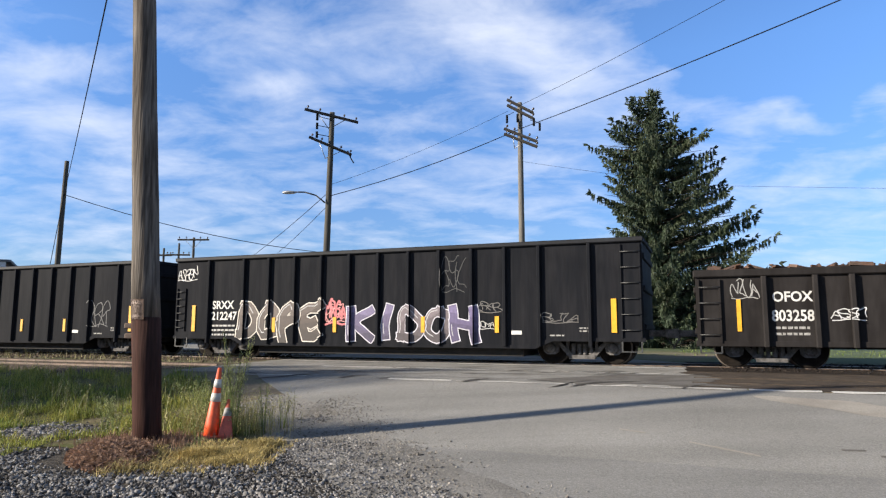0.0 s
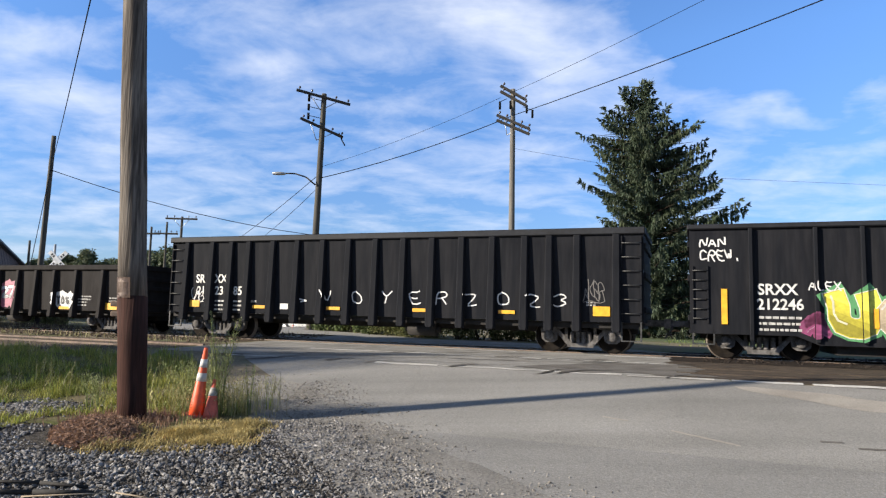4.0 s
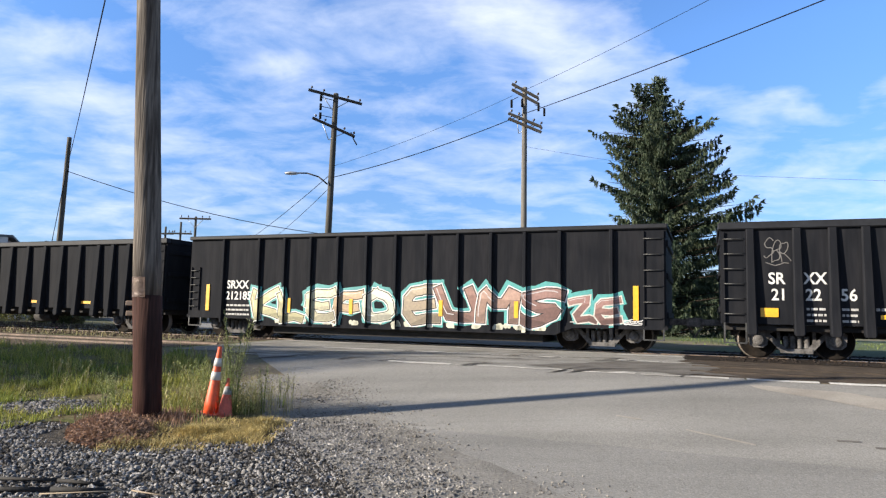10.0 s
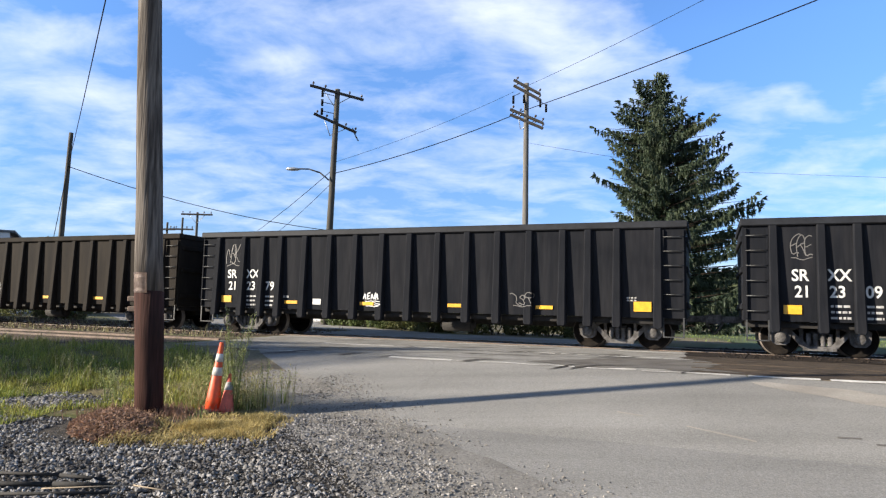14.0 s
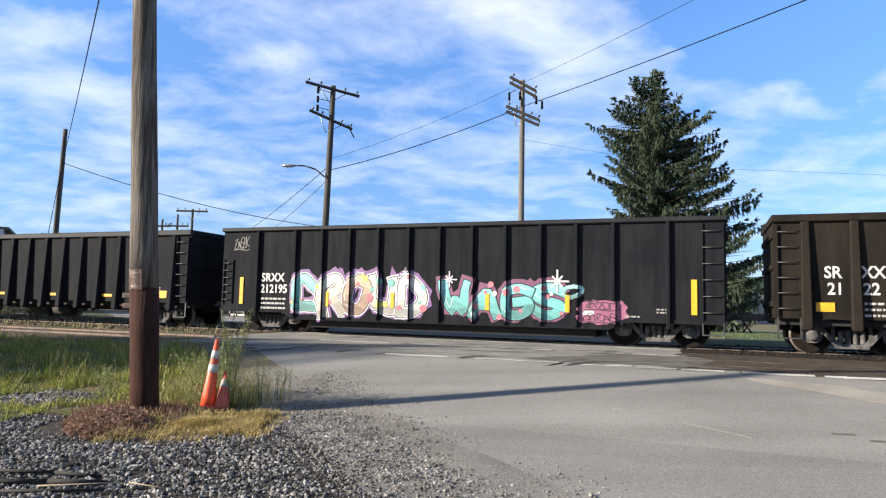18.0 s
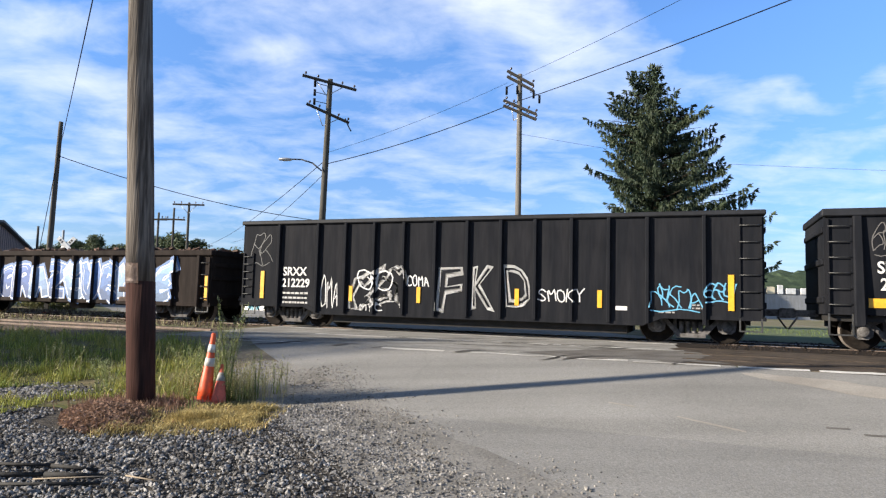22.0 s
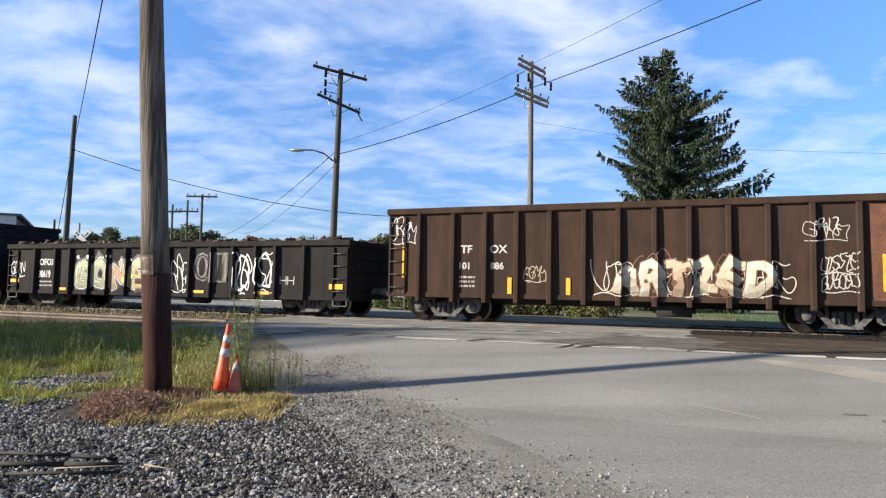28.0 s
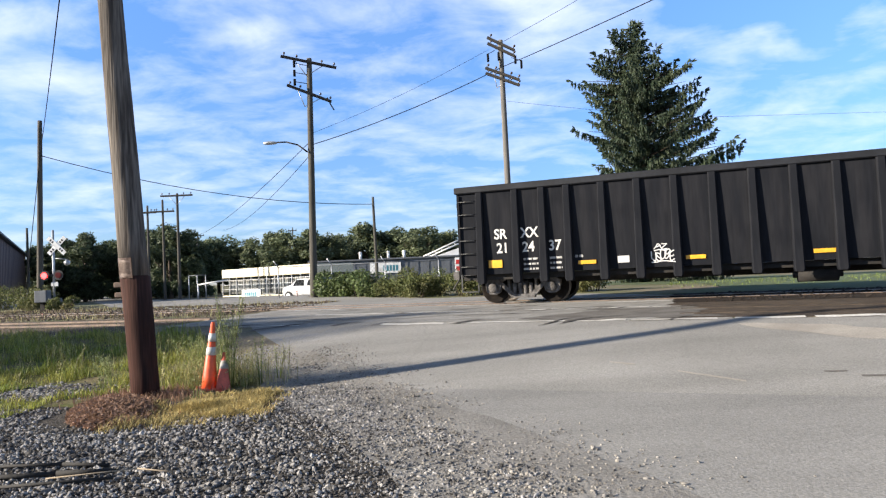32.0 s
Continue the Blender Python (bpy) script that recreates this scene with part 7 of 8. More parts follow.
def tree_line():
    rng = random.Random(21)
    tops = ((-100, 9), (-60, 7.6), (-52, 8.6), (-46, 11.6), (-39, 8.8), (-31, 9.4), (-24, 10.0), (-15, 10.0), (-7, 10.2), (2, 8.6), (40, 9), (130, 9))
    x = -96.0
    while x < 120:
        for (a, p), (b, q) in zip(tops, tops[1:]):
            if a <= x <= b:
                h = p + (q - p) * (x - a) / (b - a)
        y = 110 + rng.uniform(-5, 8)
        if not (-70 < x * 110 / y < -63 or 50 < x < 88):
            tree(rng.randrange(4), x * y / 110, y, h * rng.uniform(0.95, 1.15), rng.uniform(1.15, 1.55), rng.uniform(0, 360), "leafy green tree in a distant tree line")
        x += rng.uniform(2.6, 3.8)
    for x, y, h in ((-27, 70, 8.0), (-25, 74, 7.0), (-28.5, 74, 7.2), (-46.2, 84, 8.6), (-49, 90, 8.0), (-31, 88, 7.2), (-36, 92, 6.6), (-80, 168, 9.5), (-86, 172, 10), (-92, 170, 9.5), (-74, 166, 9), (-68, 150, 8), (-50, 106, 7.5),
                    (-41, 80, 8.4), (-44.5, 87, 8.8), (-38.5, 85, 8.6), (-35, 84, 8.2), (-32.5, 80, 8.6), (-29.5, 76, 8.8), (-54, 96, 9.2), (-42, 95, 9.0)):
        tree(rng.randrange(4), x, y, h, rng.uniform(1.0, 1.35), rng.uniform(0, 360), "leafy tree near the crossing, shade in its leaf colour", dark=True)
    # the tree whose shade lies over the verge
    for k, x, y, h, w in ((1, -30.0, 7.5, 11.9, 0.72), (2, -27.5, 10.0, 9.0, 0.85), (3, -34.2, 7.9, 12.5, 0.8), (0, -23.7, 11.2, 6.5, 0.95), (2, -25.6, 9.8, 11.0, 0.7)):
        tree(k, x, y, h, w, 40 + 70 * k, "tall leafy tree beside the verge", "trees beside the verge")


tree_line()


def spruce():
    """A tall ragged spruce; its outline differs from side to side."""
    rng = random.Random(8)
    cx = 13.5
    t = thing("spruce_tree", "tall ragged dark green spruce tree", "tree", pose(cx, 40, 0.25))
    bm = bmesh.new()
    leaning(bm, (0, 0, -0.3), (-0.4, 0, 15.7), 0.33, 0.05, 12, 0.01, 1)
    part("trunk", bm, M["bark"], t)
    left = ((0, 11.4), (3, 11.0), (7.5, 11.2), (8.8, 11.2), (9.5, 9.5), (10.0, 10.6), (11.4, 10.9), (12.1, 10.5), (12.7, 9.4), (13.4, 11.0), (14.2, 10.8), (15.4, 11.7), (16.3, 12.9))
    right = ((0, 19.0), (4, 20.4), (7.4, 20.0), (8.6, 19.0), (9.4, 17.7), (11.2, 17.5), (12.4, 16.6), (13.3, 16.2), (13.9, 14.6), (15, 14.0), (16.3, 13.3))

    def table(rows, z):
        for (a, p), (b, q) in zip(rows, rows[1:]):
            if z <= b:
                return p + (q - p) * (z - a) / (b - a)
        return rows[-1][1]

    def reach(z, a):
        c = math.cos(a)
        lo, hi = cx - table(left, z), table(right, z) - cx
        along = hi if c > 0 else lo
        deep = min((lo + hi) / 2, 4.2)
        return max(0.3, abs(along) * c * c + deep * (1 - c * c))
    verts, faces = [], []

    def leaf(p, d, l, w):
        d = d.normalized()
        s = d.cross(Vector((rng.uniform(-1, 1), rng.uniform(-1, 1), rng.uniform(-0.4, 0.4)))).normalized() * w
        i = len(verts)
        verts.extend((p - s * 0.6, p + s * 0.6, p + d * l * 0.6 + s, p + d * l, p + d * l * 0.6 - s))
        faces.append((i, i + 1, i + 2, i + 3, i + 4))
    limbs = []
    z = 0.8
    while z < 16.0:
        n = 6 if z < 14 else 5
        first = rng.uniform(0, math.tau)
        for j in range(n):
            a = first + (j + rng.uniform(-0.3, 0.3)) * math.tau / n
            r = reach(z, a) * rng.choice((0.62, 0.78, 0.9, 1.0, 1.04))
            root = Vector((-0.4 * z / 15.7, 0, z - 0.12 * r))
            out = Vector((math.cos(a), math.sin(a), 0))
            tip = root + out * r + Vector((0, 0, 0.12 * r + rng.uniform(-0.1, 0.1)))
            limbs.append((root, root.lerp(tip, 0.8), r))
            side = out.cross(Vector((0, 0, 1)))
            steps = max(3, int(r / 0.2))
            for k in range(steps):
                f = (k + rng.uniform(0.2, 1)) / steps
                if f < 0.3 and rng.random() < 0.6:
                    continue
                c = root.lerp(tip, f) - Vector((0, 0, 0.10 * r * math.sin(f * 3)))
                spread = (0.14 + 0.42 * (1 - f)) * min(1, r / 2.2)
                for _j in range(15):
                    p = c + side * rng.uniform(-spread, spread) + Vector((0, 0, rng.uniform(-0.1, 0.08)))
                    leaf(p, out * rng.uniform(0.1, 0.8) + side * rng.uniform(-0.6, 0.6) + Vector((0, 0, rng.uniform(-1.5, 0.25))), rng.uniform(0.14, 0.36), rng.uniform(0.018, 0.042))
                for _j in range(12):
                    p = c + side * rng.uniform(-spread, spread) * 0.8
                    leaf(p, out * rng.uniform(-0.1, 0.3) + side * rng.uniform(-0.25, 0.25) + Vector((0, 0, -1)), rng.uniform(0.2, 0.5) * min(1, r / 2), rng.uniform(0.014, 0.028))
            for _j in range(7):
                leaf(tip, out + Vector((rng.uniform(-0.5, 0.5), rng.uniform(-0.5, 0.5), rng.uniform(-0.4, 0.7))), rng.uniform(0.2, 0.42), 0.05)
        z += 0.3
    for _ in range(70):
        p = Vector((-0.4 + rng.uniform(-0.25, 0.25), rng.uniform(-0.25, 0.25), rng.uniform(15.0, 15.9)))
        leaf(p, Vector((rng.uniform(-0.5, 0.5), rng.uniform(-0.5, 0.5), 1)), 0.36, 0.045)
    for root, tip, r in limbs:
        bm = bmesh.new()
        tube(bm, root, tip, 0.02 + 0.008 * r, 0.01, n=4, caps=False)
        part("limb", bm, M["limb"], t)
    part("foliage", faces_mesh("foliage", verts, faces, M["needle"]), None, t, "drooping dark green needle sprays")["kind"] = "stuff"


spruce()


def bush(x, y, w, h, seed, label, m="leaf", size=0.085, leaves=1500):
    rng = random.Random(seed)
    lobes = [(Vector((rng.uniform(-w, w) * 0.8, rng.uniform(-0.6, 0.6), h * rng.uniform(0.15, 0.75))), rng.uniform(0.2, 0.42) * h) for _ in range(16)]

    def shape(g):
        c, r = g.choice(lobes)
        d = Vector((g.gauss(0, 1), g.gauss(0, 1), g.gauss(0, 1))).normalized()
        return c + d * r * g.uniform(0.5, 1), d
    b = thing("bush", label, "bush", pose(x, y, land(x, y)), "bushes along the fence")
    part("foliage", clump_mesh("foliage", M[m], leaves, 0.05, size, rng, shape, 0.5), None, b)
    for k in range(6):
        bm = bmesh.new()
        a = rng.uniform(0, math.tau)
        tube(bm, (0.1 * math.cos(a), 0.1 * math.sin(a), -0.05), (w * 0.6 * math.cos(a), 0.4 * math.sin(a), h * 0.7), 0.025, 0.01, n=5)
        part("stem", bm, M["bark"], b)


def hedge():
    rng = random.Random(31)
    x = -5.4
    k = 0
    while x < 7.2:
        w = rng.uniform(0.6, 0.9)
        line = 35.6 - 1.2 * (x + 5.4) if x < -3.4 else (33.2 - 1.5 * (x + 3.4) if x < -0.5 else 28.8 - 0.4 * (x + 0.5))
        bush(x, line + rng.uniform(-0.3, 0.6), w, (1.45 if x < -2.4 else 1.15) * rng.uniform(0.85, 1.15), 40 + k,
             "dense dark green bush" if x < -2.4 else "scrubby green bush with dry stems", "leaf" if x < -2.4 else "scrub", 0.085 if x < -2.4 else 0.055, 1500 if x < -2.4 else 2600)
        x += w * (1.25 if x > -0.5 else 0.8)
        k += 1
    for x, y, h in ((-21.6, 37.0, 1.3), (-23.2, 38.5, 1.5), (-25.2, 40, 1.6), (-19.2, 35.4, 0.7), (-27.2, 41, 1.5)):
        bush(x, y, 0.9, h, int(100 + h * 10 + y), "scrubby green bush by the crossing signal", "scrub", 0.06, 2200)


hedge()


def blades(name, label, material, count, place, h0, h1, w, lean, seed, seeds=False):
    """Grass: separate bent blades over a patch, one object."""
    rng = random.Random(seed)
    verts, faces = [], []
    made = 0
    while made < count:
        x, y, k = place(rng)
        if k <= 0:
            continue
        made += 1
        z = land(x, y)
        h = rng.uniform(h0, h1) * k
        a = rng.uniform(0, math.tau)
        bend = Vector((math.cos(a), math.sin(a), 0)) * h * rng.uniform(0.1, lean)
        s = Vector((-math.sin(a), math.cos(a), 0)) * w * rng.uniform(0.6, 1.3)
        p = Vector((x, y, z))
        i = len(verts)
        mid = p + bend * 0.35 + Vector((0, 0, h * 0.6))
        tip = p + bend + Vector((0, 0, h * (1 if not seeds else 1)))
        verts += [p - s, p + s, mid + s * 0.7, mid - s * 0.7, tip]
        faces += [(i, i + 1, i + 2, i + 3), (i + 3, i + 2, i + 4)]
        if seeds:
            for q in range(5):
                c = mid.lerp(tip, q / 4)
                d = Vector((rng.uniform(-1, 1), rng.uniform(-1, 1), 0.6)).normalized() * 0.03
                j = len(verts)
                verts += [c, c + d + s * 1.4, c + d * 1.9, c + d - s * 1.4]
                faces.append((j, j + 1, j + 2, j + 3))
    tagged(new(name, faces_mesh(name, verts, faces, M[material])), label, "grass", kind="stuff")


def edge_x(y):
    """The road's rim on the grass side."""
    pts = ((8.0, -1.5), (9.5, -2.1), (11.3, -3.2), (14.6, -4.9), (18.4, -6.3), (24, -9))
    for (a, p), (b, q) in zip(pts, pts[1:]):
        if y <= b:
            return p + (q - p) * (y - a) / (b - a)
    return -8


def verge_place(rng):
    y = rng.uniform(7.5, 17.5)
    x = rng.uniform(-15, -1.2)
    n = x * N.x + y * N.y
    if n > 11.9 or x > edge_x(y) - 0.1 - 0.7 * rng.random() ** 2:
        return x, y, 0
    front = 7.75 + 0.3 * math.sin(x * 1.3) + (0.0 if x < -4.9 else 1.1)
    if y < front or (x > -3.2 and y < 11.5 and rng.random() < 0.93) or (y < 8.9 and x > -2.2):
        return x, y, 0
    bare = noise.noise(Vector((x * 0.5, y * 0.5, 3.0)))
    if (y < 11 and x < -5 and bare > 0.15) or ((x + 5.5) / 0.75) ** 2 + ((y - 9.6) / 0.6) ** 2 < 0.6 + rng.random() * 0.6:
        return x, y, 0
    tuft = noise.noise(Vector((x * 1.5, y * 1.5, 5.0))) + 0.5 * noise.noise(Vector((x * 4, y * 4, 2.0)))
    if tuft < -0.05 and rng.random() < 0.75:
        return x, y, 0
    return x, y, max(0.2, 0.55 + 0.75 * tuft) * (0.6 if y < 9.5 else 0.95) * (0.6 if x > -3.3 and y < 11.5 else 1)


def front_place(rng):
    x = rng.gauss(-2.6, 0.5)
    if not -3.4 < x < -1.8:
        return x, 8, 0
    y = 7.8 + 0.35 * (x + 2.6) + rng.gauss(0, 0.42)
    k = noise.noise(Vector((x * 2.5, y * 2.5, 1.0)))
    if y < 6.7 or y > 8.8 or (k < -0.05 and rng.random() < 0.85) or (x < -3.0 and y > 8.2):
        return x, y, 0
    return x, y, 0.7 + 1.1 * max(0, k)


def cone_place(rng):
    x = rng.gauss(-3.1, 0.34)
    y = rng.gauss(9.6, 0.4)
    if x > -2.55 or y < 9.2:
        return x, y, 0
    return x, y, 1.0


def rim_weed_place(rng):
    x, y = rng.gauss(-2.45, 0.22), rng.gauss(9.55, 0.22)
    return x, y, 1.0 if x < -1.9 else 0


def field_place(rng):
    s, n = rng.uniform(-1.2, 45), rng.uniform(27, 40)
    p = on_track(s, n)
    return p.x, p.y, 1.0


def pole_place(rng):
    a, r = rng.uniform(0, math.tau), abs(rng.gauss(0, 0.35)) + 0.2
    return -3.72 + r * math.cos(a), 8.8 + r * math.sin(a) * 0.8, 1.0


def rail_place(rng):
    s, n = rng.uniform(-40, -13.5), rng.uniform(16.0, 17.6) if rng.random() < 0.5 else rng.uniform(22.2, 24.5)
    p = on_track(s, n)
    return p.x, p.y, rng.uniform(0.3, 1)


field = [(-0.4, 22.5), (60, 22.5), (60, 60), (-8, 60), (-8, 37), (0.0, 33), (1.0, 26)]
tagged(new("grass_field", sheet(ragged(field, 0.4, 0.6), 0.01, "grass_field", mat("mown_grass", (0.050, 0.078, 0.020), (0.075, 0.095, 0.030), scale=0.8, fine=25, var=0.4, bump=0.6, rough=0.95))), "green grass beyond the railway", "grass", kind="structure")


def litter():
    bm = bmesh.new()
    rings = []
    for k in range(9):
        f = k / 8
        rings.append([bm.verts.new((-3.77 + 0.46 * f * math.cos(a) * (1 + 0.16 * math.sin(a * 3 + 1)) - 0.32 * f * math.sin(a), 7.95 + 0.86 * f * math.sin(a) * (1 + 0.1 * math.sin(a * 5)),
                                    0.11 * (1 - f * f) * (1 + 0.35 * math.sin(a * 7 + k * 2.3)) - (0.02 if k == 8 else 0) + 0.004)) for a in [q * math.tau / 36 for q in range(36)]])
    for a, b in zip(rings[1:], rings[2:]):
        for k in range(36):
            bm.faces.new((a[k], a[(k + 1) % 36], b[(k + 1) % 36], b[k])).smooth = True
    bm.faces.new(rings[1])
    for v in rings[0]:
        bm.verts.remove(v)
    whole("leaf_litter", bm, M["mulch"], "brown mound of leaf litter round the pole's foot", "litter", kind="structure")
    rng = random.Random(77)
    verts, faces = [], []
    for _ in range(5200):
        a, r = rng.uniform(0, math.tau), rng.random() ** 0.6
        x, y = -3.75 + 0.52 * r * math.cos(a) - 0.38 * r * math.sin(a), 7.9 + 1.05 * r * math.sin(a)
        p = Vector((x, y, 0.10 * max(0, 1 - r * r) + 0.015 + rng.uniform(0, 0.02)))
        d = Vector((rng.uniform(-1, 1), rng.uniform(-1, 1), rng.uniform(-0.5, 0.8))).normalized() * rng.uniform(0.02, 0.05)
        s = d.cross(Vector((rng.uniform(-0.5, 0.5), rng.uniform(-0.5, 0.5), 1))).normalized() * rng.uniform(0.01, 0.022)
        i = len(verts)
        verts += [p - d, p + s, p + d, p - s]
        faces.append((i, i + 1, i + 2, i + 3))
    tagged(new("fallen_leaves", faces_mesh("fallen_leaves", verts, faces, M["dead"])), "brown fallen leaves round the pole", "leaves", kind="stuff")


litter()

blades("grass", "long green grass on the verge", "grass", 26000, verge_place, 0.10, 0.36, 0.006, 0.8, 1)
blades("grass", "lush green grass on the verge", "lush", 12000, verge_place, 0.10, 0.28, 0.006, 0.8, 2)
blades("dry_grass", "dry seeding grass stalks on the verge", "seed", 1100, verge_place, 0.3, 0.75, 0.004, 0.5, 3, True)
blades("grass", "short yellow-green grass in the sun", "grass", 14000, lambda g: [p if p[1] < 12 else (0, 0, 0) for p in [verge_place(g)]][0], 0.05, 0.2, 0.005, 1.2, 24)
blades("yellow_grass", "short yellowing grass by the gravel", "straw", 15000, front_place, 0.025, 0.11, 0.005, 1.6, 4)
blades("dry_grass", "short dead grass by the gravel", "dead", 3500, front_place, 0.02, 0.07, 0.005, 1.8, 14)
blades("weeds", "seeding weeds round the cones", "seed", 420, cone_place, 0.12, 0.45, 0.0035, 0.7, 5, True)
blades("weeds", "dry branching weeds at the rim of the road", "seed", 130, rim_weed_place, 0.2, 0.6, 0.003, 0.5, 15, True)
blades("weeds", "green weeds round the cones", "weed", 600, cone_place, 0.06, 0.22, 0.005, 0.8, 6)
blades("grass", "green grass beyond the railway", "lush", 4500, field_place, 0.04, 0.12, 0.012, 0.6, 7)
blades("dry_grass", "dry grass at the pole's foot", "dead", 1300, pole_place, 0.04, 0.15, 0.006, 0.9, 8)
blades("dry_grass", "tufts of dry grass along the ballast", "seed", 1300, rail_place, 0.12, 0.4, 0.010, 0.8, 9)


def tall_weed(x, y, h, seed, label, stems=7, wide=0.26, full=95):
    """A branching weed: stems that rise and spread, with small leaves thickest near the top."""
    rng = random.Random(seed)
    w = thing("tall_weed", label, "weed", pose(x, y, land(x, y)), "tall weeds by the cones")
    verts, faces = [], []
    for k in range(stems):
        bm = bmesh.new()
        a = rng.uniform(0, math.tau)
        reach = wide * rng.uniform(0.3, 1)
        tip = Vector((reach * math.cos(a), reach * 0.8 * math.sin(a), h * rng.uniform(0.72, 1)))
        foot = Vector((0.03 * math.cos(a), 0.03 * math.sin(a), -0.02))
        mid = foot.lerp(tip, 0.5) - Vector((tip.x, tip.y, 0)) * 0.22
        tube(bm, foot, mid, 0.006, 0.004, n=5)
        tube(bm, mid, tip, 0.004, 0.002, n=5)
        part("stem", bm, M["weed"], w)
        for j in range(int(full * h)):
            f = rng.uniform(0.15, 1) ** 0.8
            c = foot.lerp(mid, f * 2) if f < 0.5 else mid.lerp(tip, f * 2 - 1)
            p = c + Vector((rng.uniform(-1, 1), rng.uniform(-1, 1), rng.uniform(-1, 1))) * 0.07 * (1.3 - f)
            d = Vector((rng.uniform(-1, 1), rng.uniform(-1, 1), rng.uniform(0.0, 1.2))).normalized() * rng.uniform(0.018, 0.055)
            s = d.cross(Vector((0, 0, 1))).normalized() * 0.005
            i = len(verts)
            verts += [p, p + d * 0.5 + s, p + d, p + d * 0.5 - s]
            faces.append((i, i + 1, i + 2, i + 3))
    part("foliage", faces_mesh("foliage", verts, faces, M["feather"]), None, w, "small feathery leaves")


tall_weed(-2.78, 9.2, 1.42, 1, "tall feathery green weed behind the cone", 10, 0.3, 85)
tall_weed(-2.92, 9.4, 1.1, 2, "tall feathery green weed behind the cone", 8, 0.2)
tall_weed(-2.42, 9.4, 0.72, 3, "thin branching weed at the road's rim", 6, 0.22, 40)
tall_weed(-3.35, 9.6, 0.75, 4, "bushy green weed beside the cone", 9, 0.34, 110)
tall_weed(-3.62, 10.0, 0.7, 5, "bushy green weed beside the cone", 9, 0.34, 110)
tall_weed(-3.15, 9.9, 0.85, 6, "bushy green weed beside the cone", 9, 0.3, 100)
tall_weed(-2.25, 9.7, 0.5, 7, "thin branching weed at the road's rim", 5, 0.2, 40)
tall_weed(-4.4, 9.3, 0.6, 8, "leafy weed beside the pole", 8, 0.26, 90)
tall_weed(-4.75, 9.7, 0.5, 9, "leafy weed beside the pole", 8, 0.26, 90)
tall_weed(-2.95, 8.35, 0.34, 10, "small dark weed in the yellow grass", 4, 0.1, 60)


# ---- loose stones ----
def stones(name, label, count, place, r0, r1, material, seed):
    rng = random.Random(seed)
    t = (1 + 5 ** 0.5) / 2
    ico = [Vector(v).normalized() for v in ((-1, t, 0), (1, t, 0), (-1, -t, 0), (1, -t, 0), (0, -1, t), (0, 1, t), (0, -1, -t), (0, 1, -t), (t, 0, -1), (t, 0, 1), (-t, 0, -1), (-t, 0, 1))]
    tri = ((0, 11, 5), (0, 5, 1), (0, 1, 7), (0, 7, 10), (0, 10, 11), (1, 5, 9), (5, 11, 4), (11, 10, 2), (10, 7, 6), (7, 1, 8), (3, 9, 4), (3, 4, 2), (3, 2, 6), (3, 6, 8), (3, 8, 9), (4, 9, 5), (2, 4, 11), (6, 2, 10), (8, 6, 7), (9, 8, 1))
    verts, faces = [], []
    made = 0
    while made < count:
        x, y, k = place(rng)
        if k <= 0:
            continue
        made += 1
        r = rng.uniform(r0, r1) * (0.6 + 0.8 * rng.random() ** 2) * k
        m = Euler((rng.uniform(0, 6), rng.uniform(0, 6), rng.uniform(0, 6))).to_matrix()
        sq = Vector((rng.uniform(0.7, 1.3), rng.uniform(0.6, 1.1), rng.uniform(0.5, 0.9)))
        i = len(verts)
        c = Vector((x, y, land(x, y) + 0.009 + r * 0.3))
        for v in ico:
            q = m @ Vector((v.x * sq.x, v.y * sq.y, v.z * sq.z)) * r * rng.choice((0.62, 0.8, 0.95, 1.1, 1.25))
            q.z *= 0.75
            verts.append(c + q)
        faces += [(i + a, i + b, i + d) for a, b, d in tri]
    tagged(new(name, faces_mesh(name, verts, faces, M[material])), label, "stones", kind="stuff")


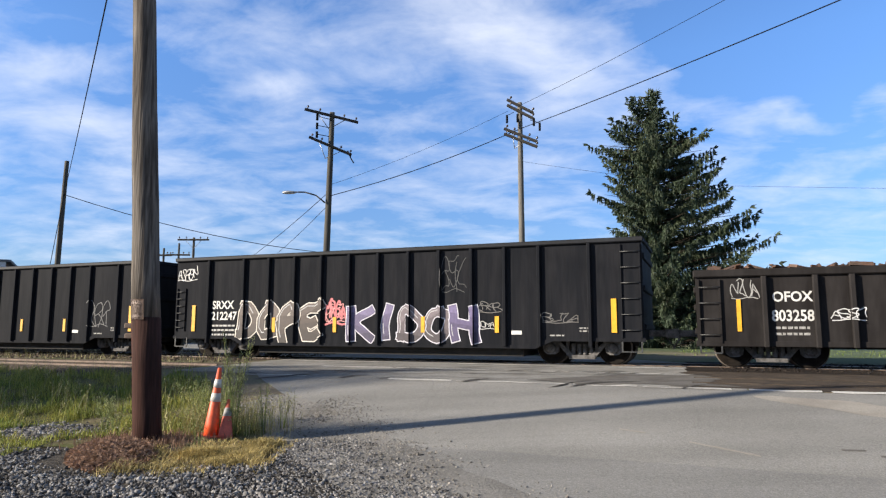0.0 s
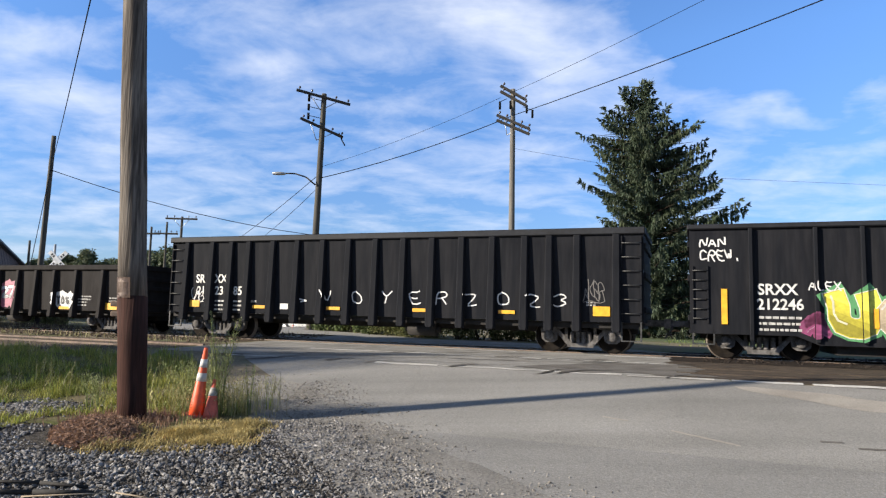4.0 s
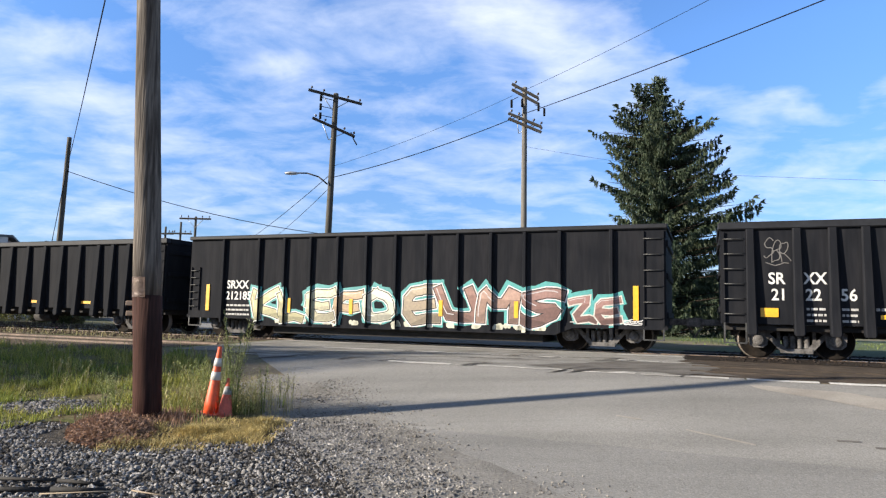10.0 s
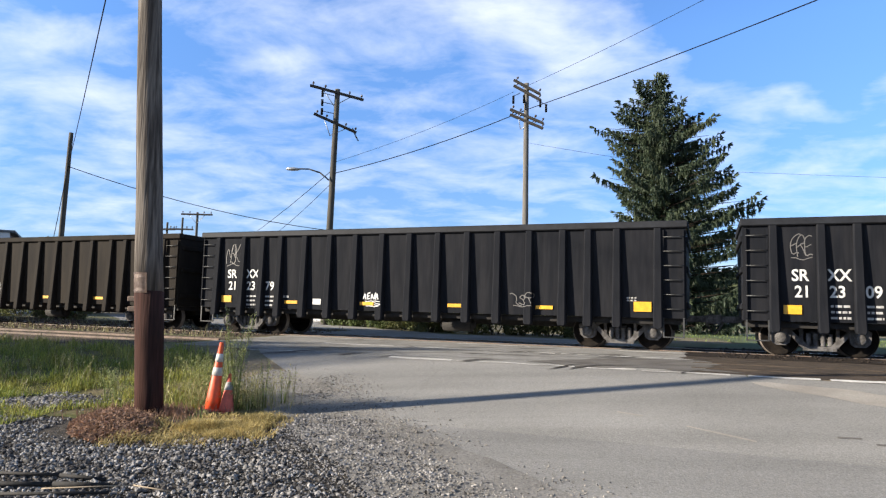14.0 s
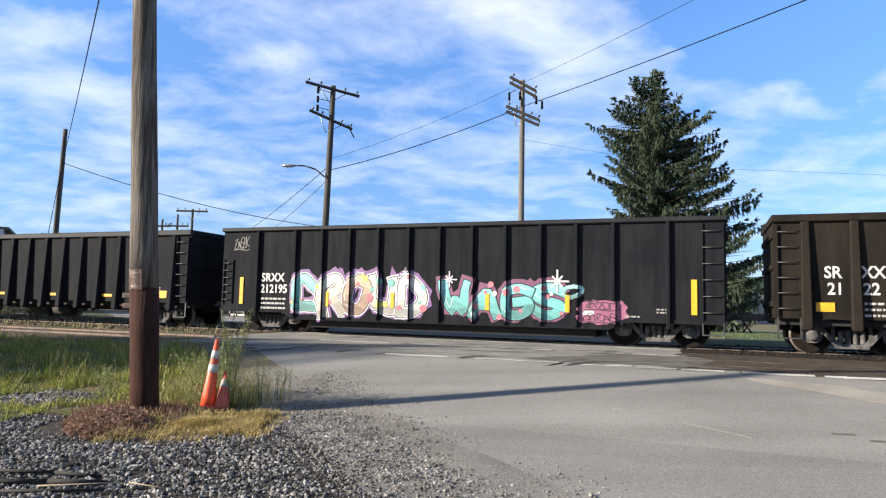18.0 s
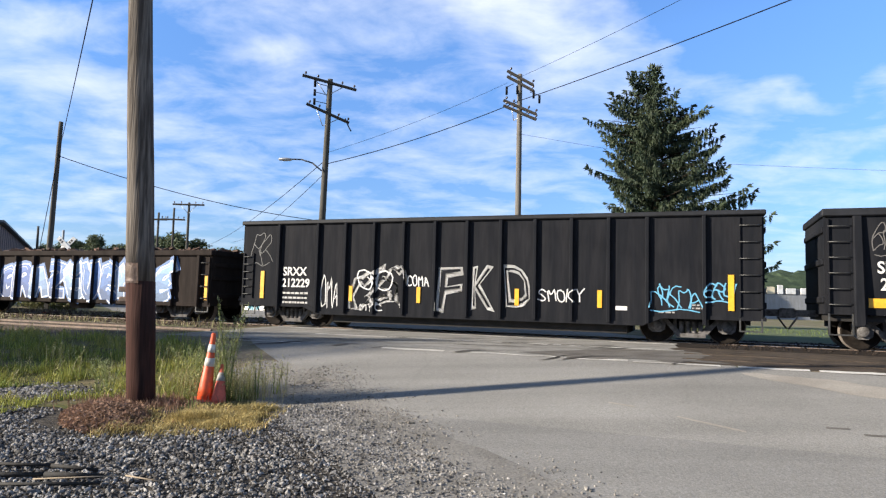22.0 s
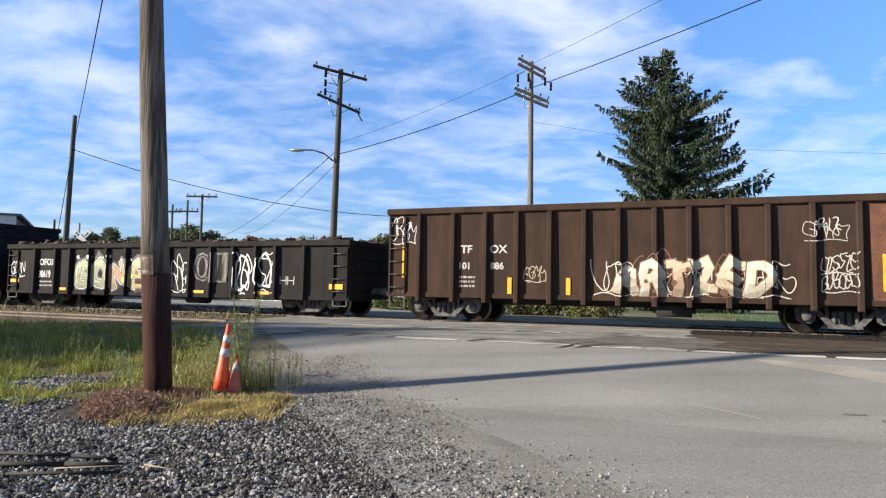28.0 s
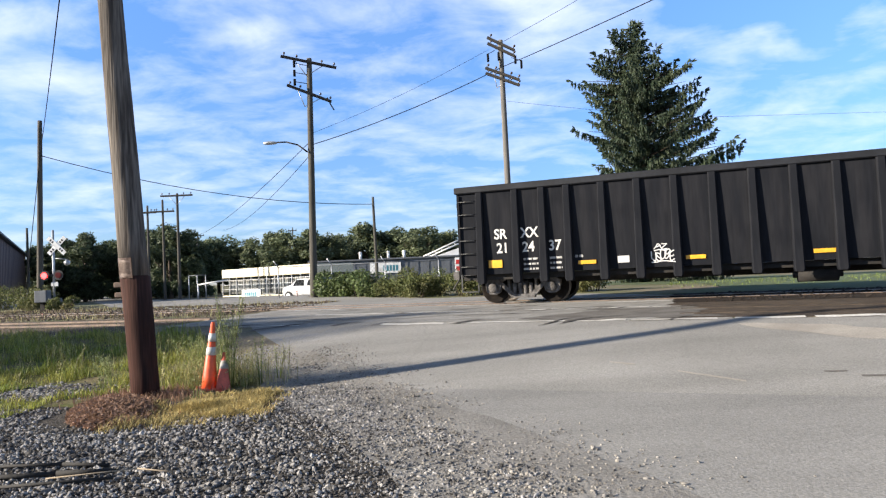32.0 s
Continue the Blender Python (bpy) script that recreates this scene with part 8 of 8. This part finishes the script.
def gravel_place(rng):
    x, y = rng.uniform(-7.5, 1.6), rng.uniform(3.6, 9.2)
    rim = 8.2 - 0.2 * math.sin(x * 1.3) if x < -4.4 else (6.9 + 0.2 * math.sin(x * 2.1) + 0.25 * abs(x + 3) if x < -1.9 else 8.9)
    if y > rim + rng.gauss(0, 0.15):
        return x, y, 0
    road = 1.05 - (y - 3.0) * 0.43
    over = x - road + 0.35 * noise.noise(Vector((x * 1.3, y * 1.3, 7.0)))
    if over > 0 and rng.random() < min(1, over * 1.5):
        return x, y, 0
    return x, y, 1.0 if x < road - 1.0 else 0.75


def rim_place(rng):
    y = rng.uniform(4.2, 12.5)
    x = 1.2 - (y - 3.0) * 0.45 + rng.gauss(0.15, 0.5)
    if noise.noise(Vector((x * 1.1, y * 1.1, 4.0))) < rng.uniform(-0.45, 0.25):
        return x, y, 0
    return x, y, 1.0 if rng.random() < 0.93 else 1.5


def bare_place(rng):
    x, y = rng.gauss(-5.55, 0.42), rng.gauss(9.6, 0.36)
    return x, y, 1.0


def ballast_place(rng, s0, s1, n0=16.2, n1=22.6):
    s, n = rng.uniform(s0, s1), rng.uniform(n0, n1)
    p = on_track(s, n)
    return p.x, p.y, 1.0


def heap_place(rng):
    s, n = rng.uniform(-44, -14), rng.uniform(23.0, 25.0)
    p = on_track(s, n)
    return p.x, p.y, 1.0


stones("gravel_stones", "loose grey crushed stones", 36000, gravel_place, 0.010, 0.025, "stone", 1)
stones("gravel_stones", "scattered small pale stones on the road's rim", 10000, rim_place, 0.005, 0.015, "pebble", 2)
stones("gravel_stones", "grey stones showing through the grass", 1500, bare_place, 0.016, 0.032, "stone", 3)
stones("ballast_stones", "brown and grey ballast stones between the ties", 4000, lambda g: ballast_place(g, -42, -13.4), 0.03, 0.05, "ballast", 4)
stones("ballast_stones", "oily ballast stones beside the rail, darkened for the train's shade", 4500, lambda g: ballast_place(g, 0.2, 24, 17.2, 22.4), 0.022, 0.04, "shaded_bed", 6)
stones("ballast_stones", "grey ballast heaped beyond the track", 3000, heap_place, 0.025, 0.06, "ballast", 5)


def motions():
    """The train rolls by; its wheels turn as it goes."""
    for car in CARS:
        q = car["rear"]
        walk(car, [(k * 0.5, TRACK @ pose(S(k * 0.5) + q, SIDE, RAIL)) for k in range(65)])
    steps = 480
    turns = [(k * 32.0 / steps, math.degrees(S(k * 32.0 / steps) / 0.457)) for k in range(steps + 1)]
    for w, dx in WHEELS:
        walk(w, [(t, pose(dx, 0, 0.457, 0, a, 0)) for t, a in turns])


motions()
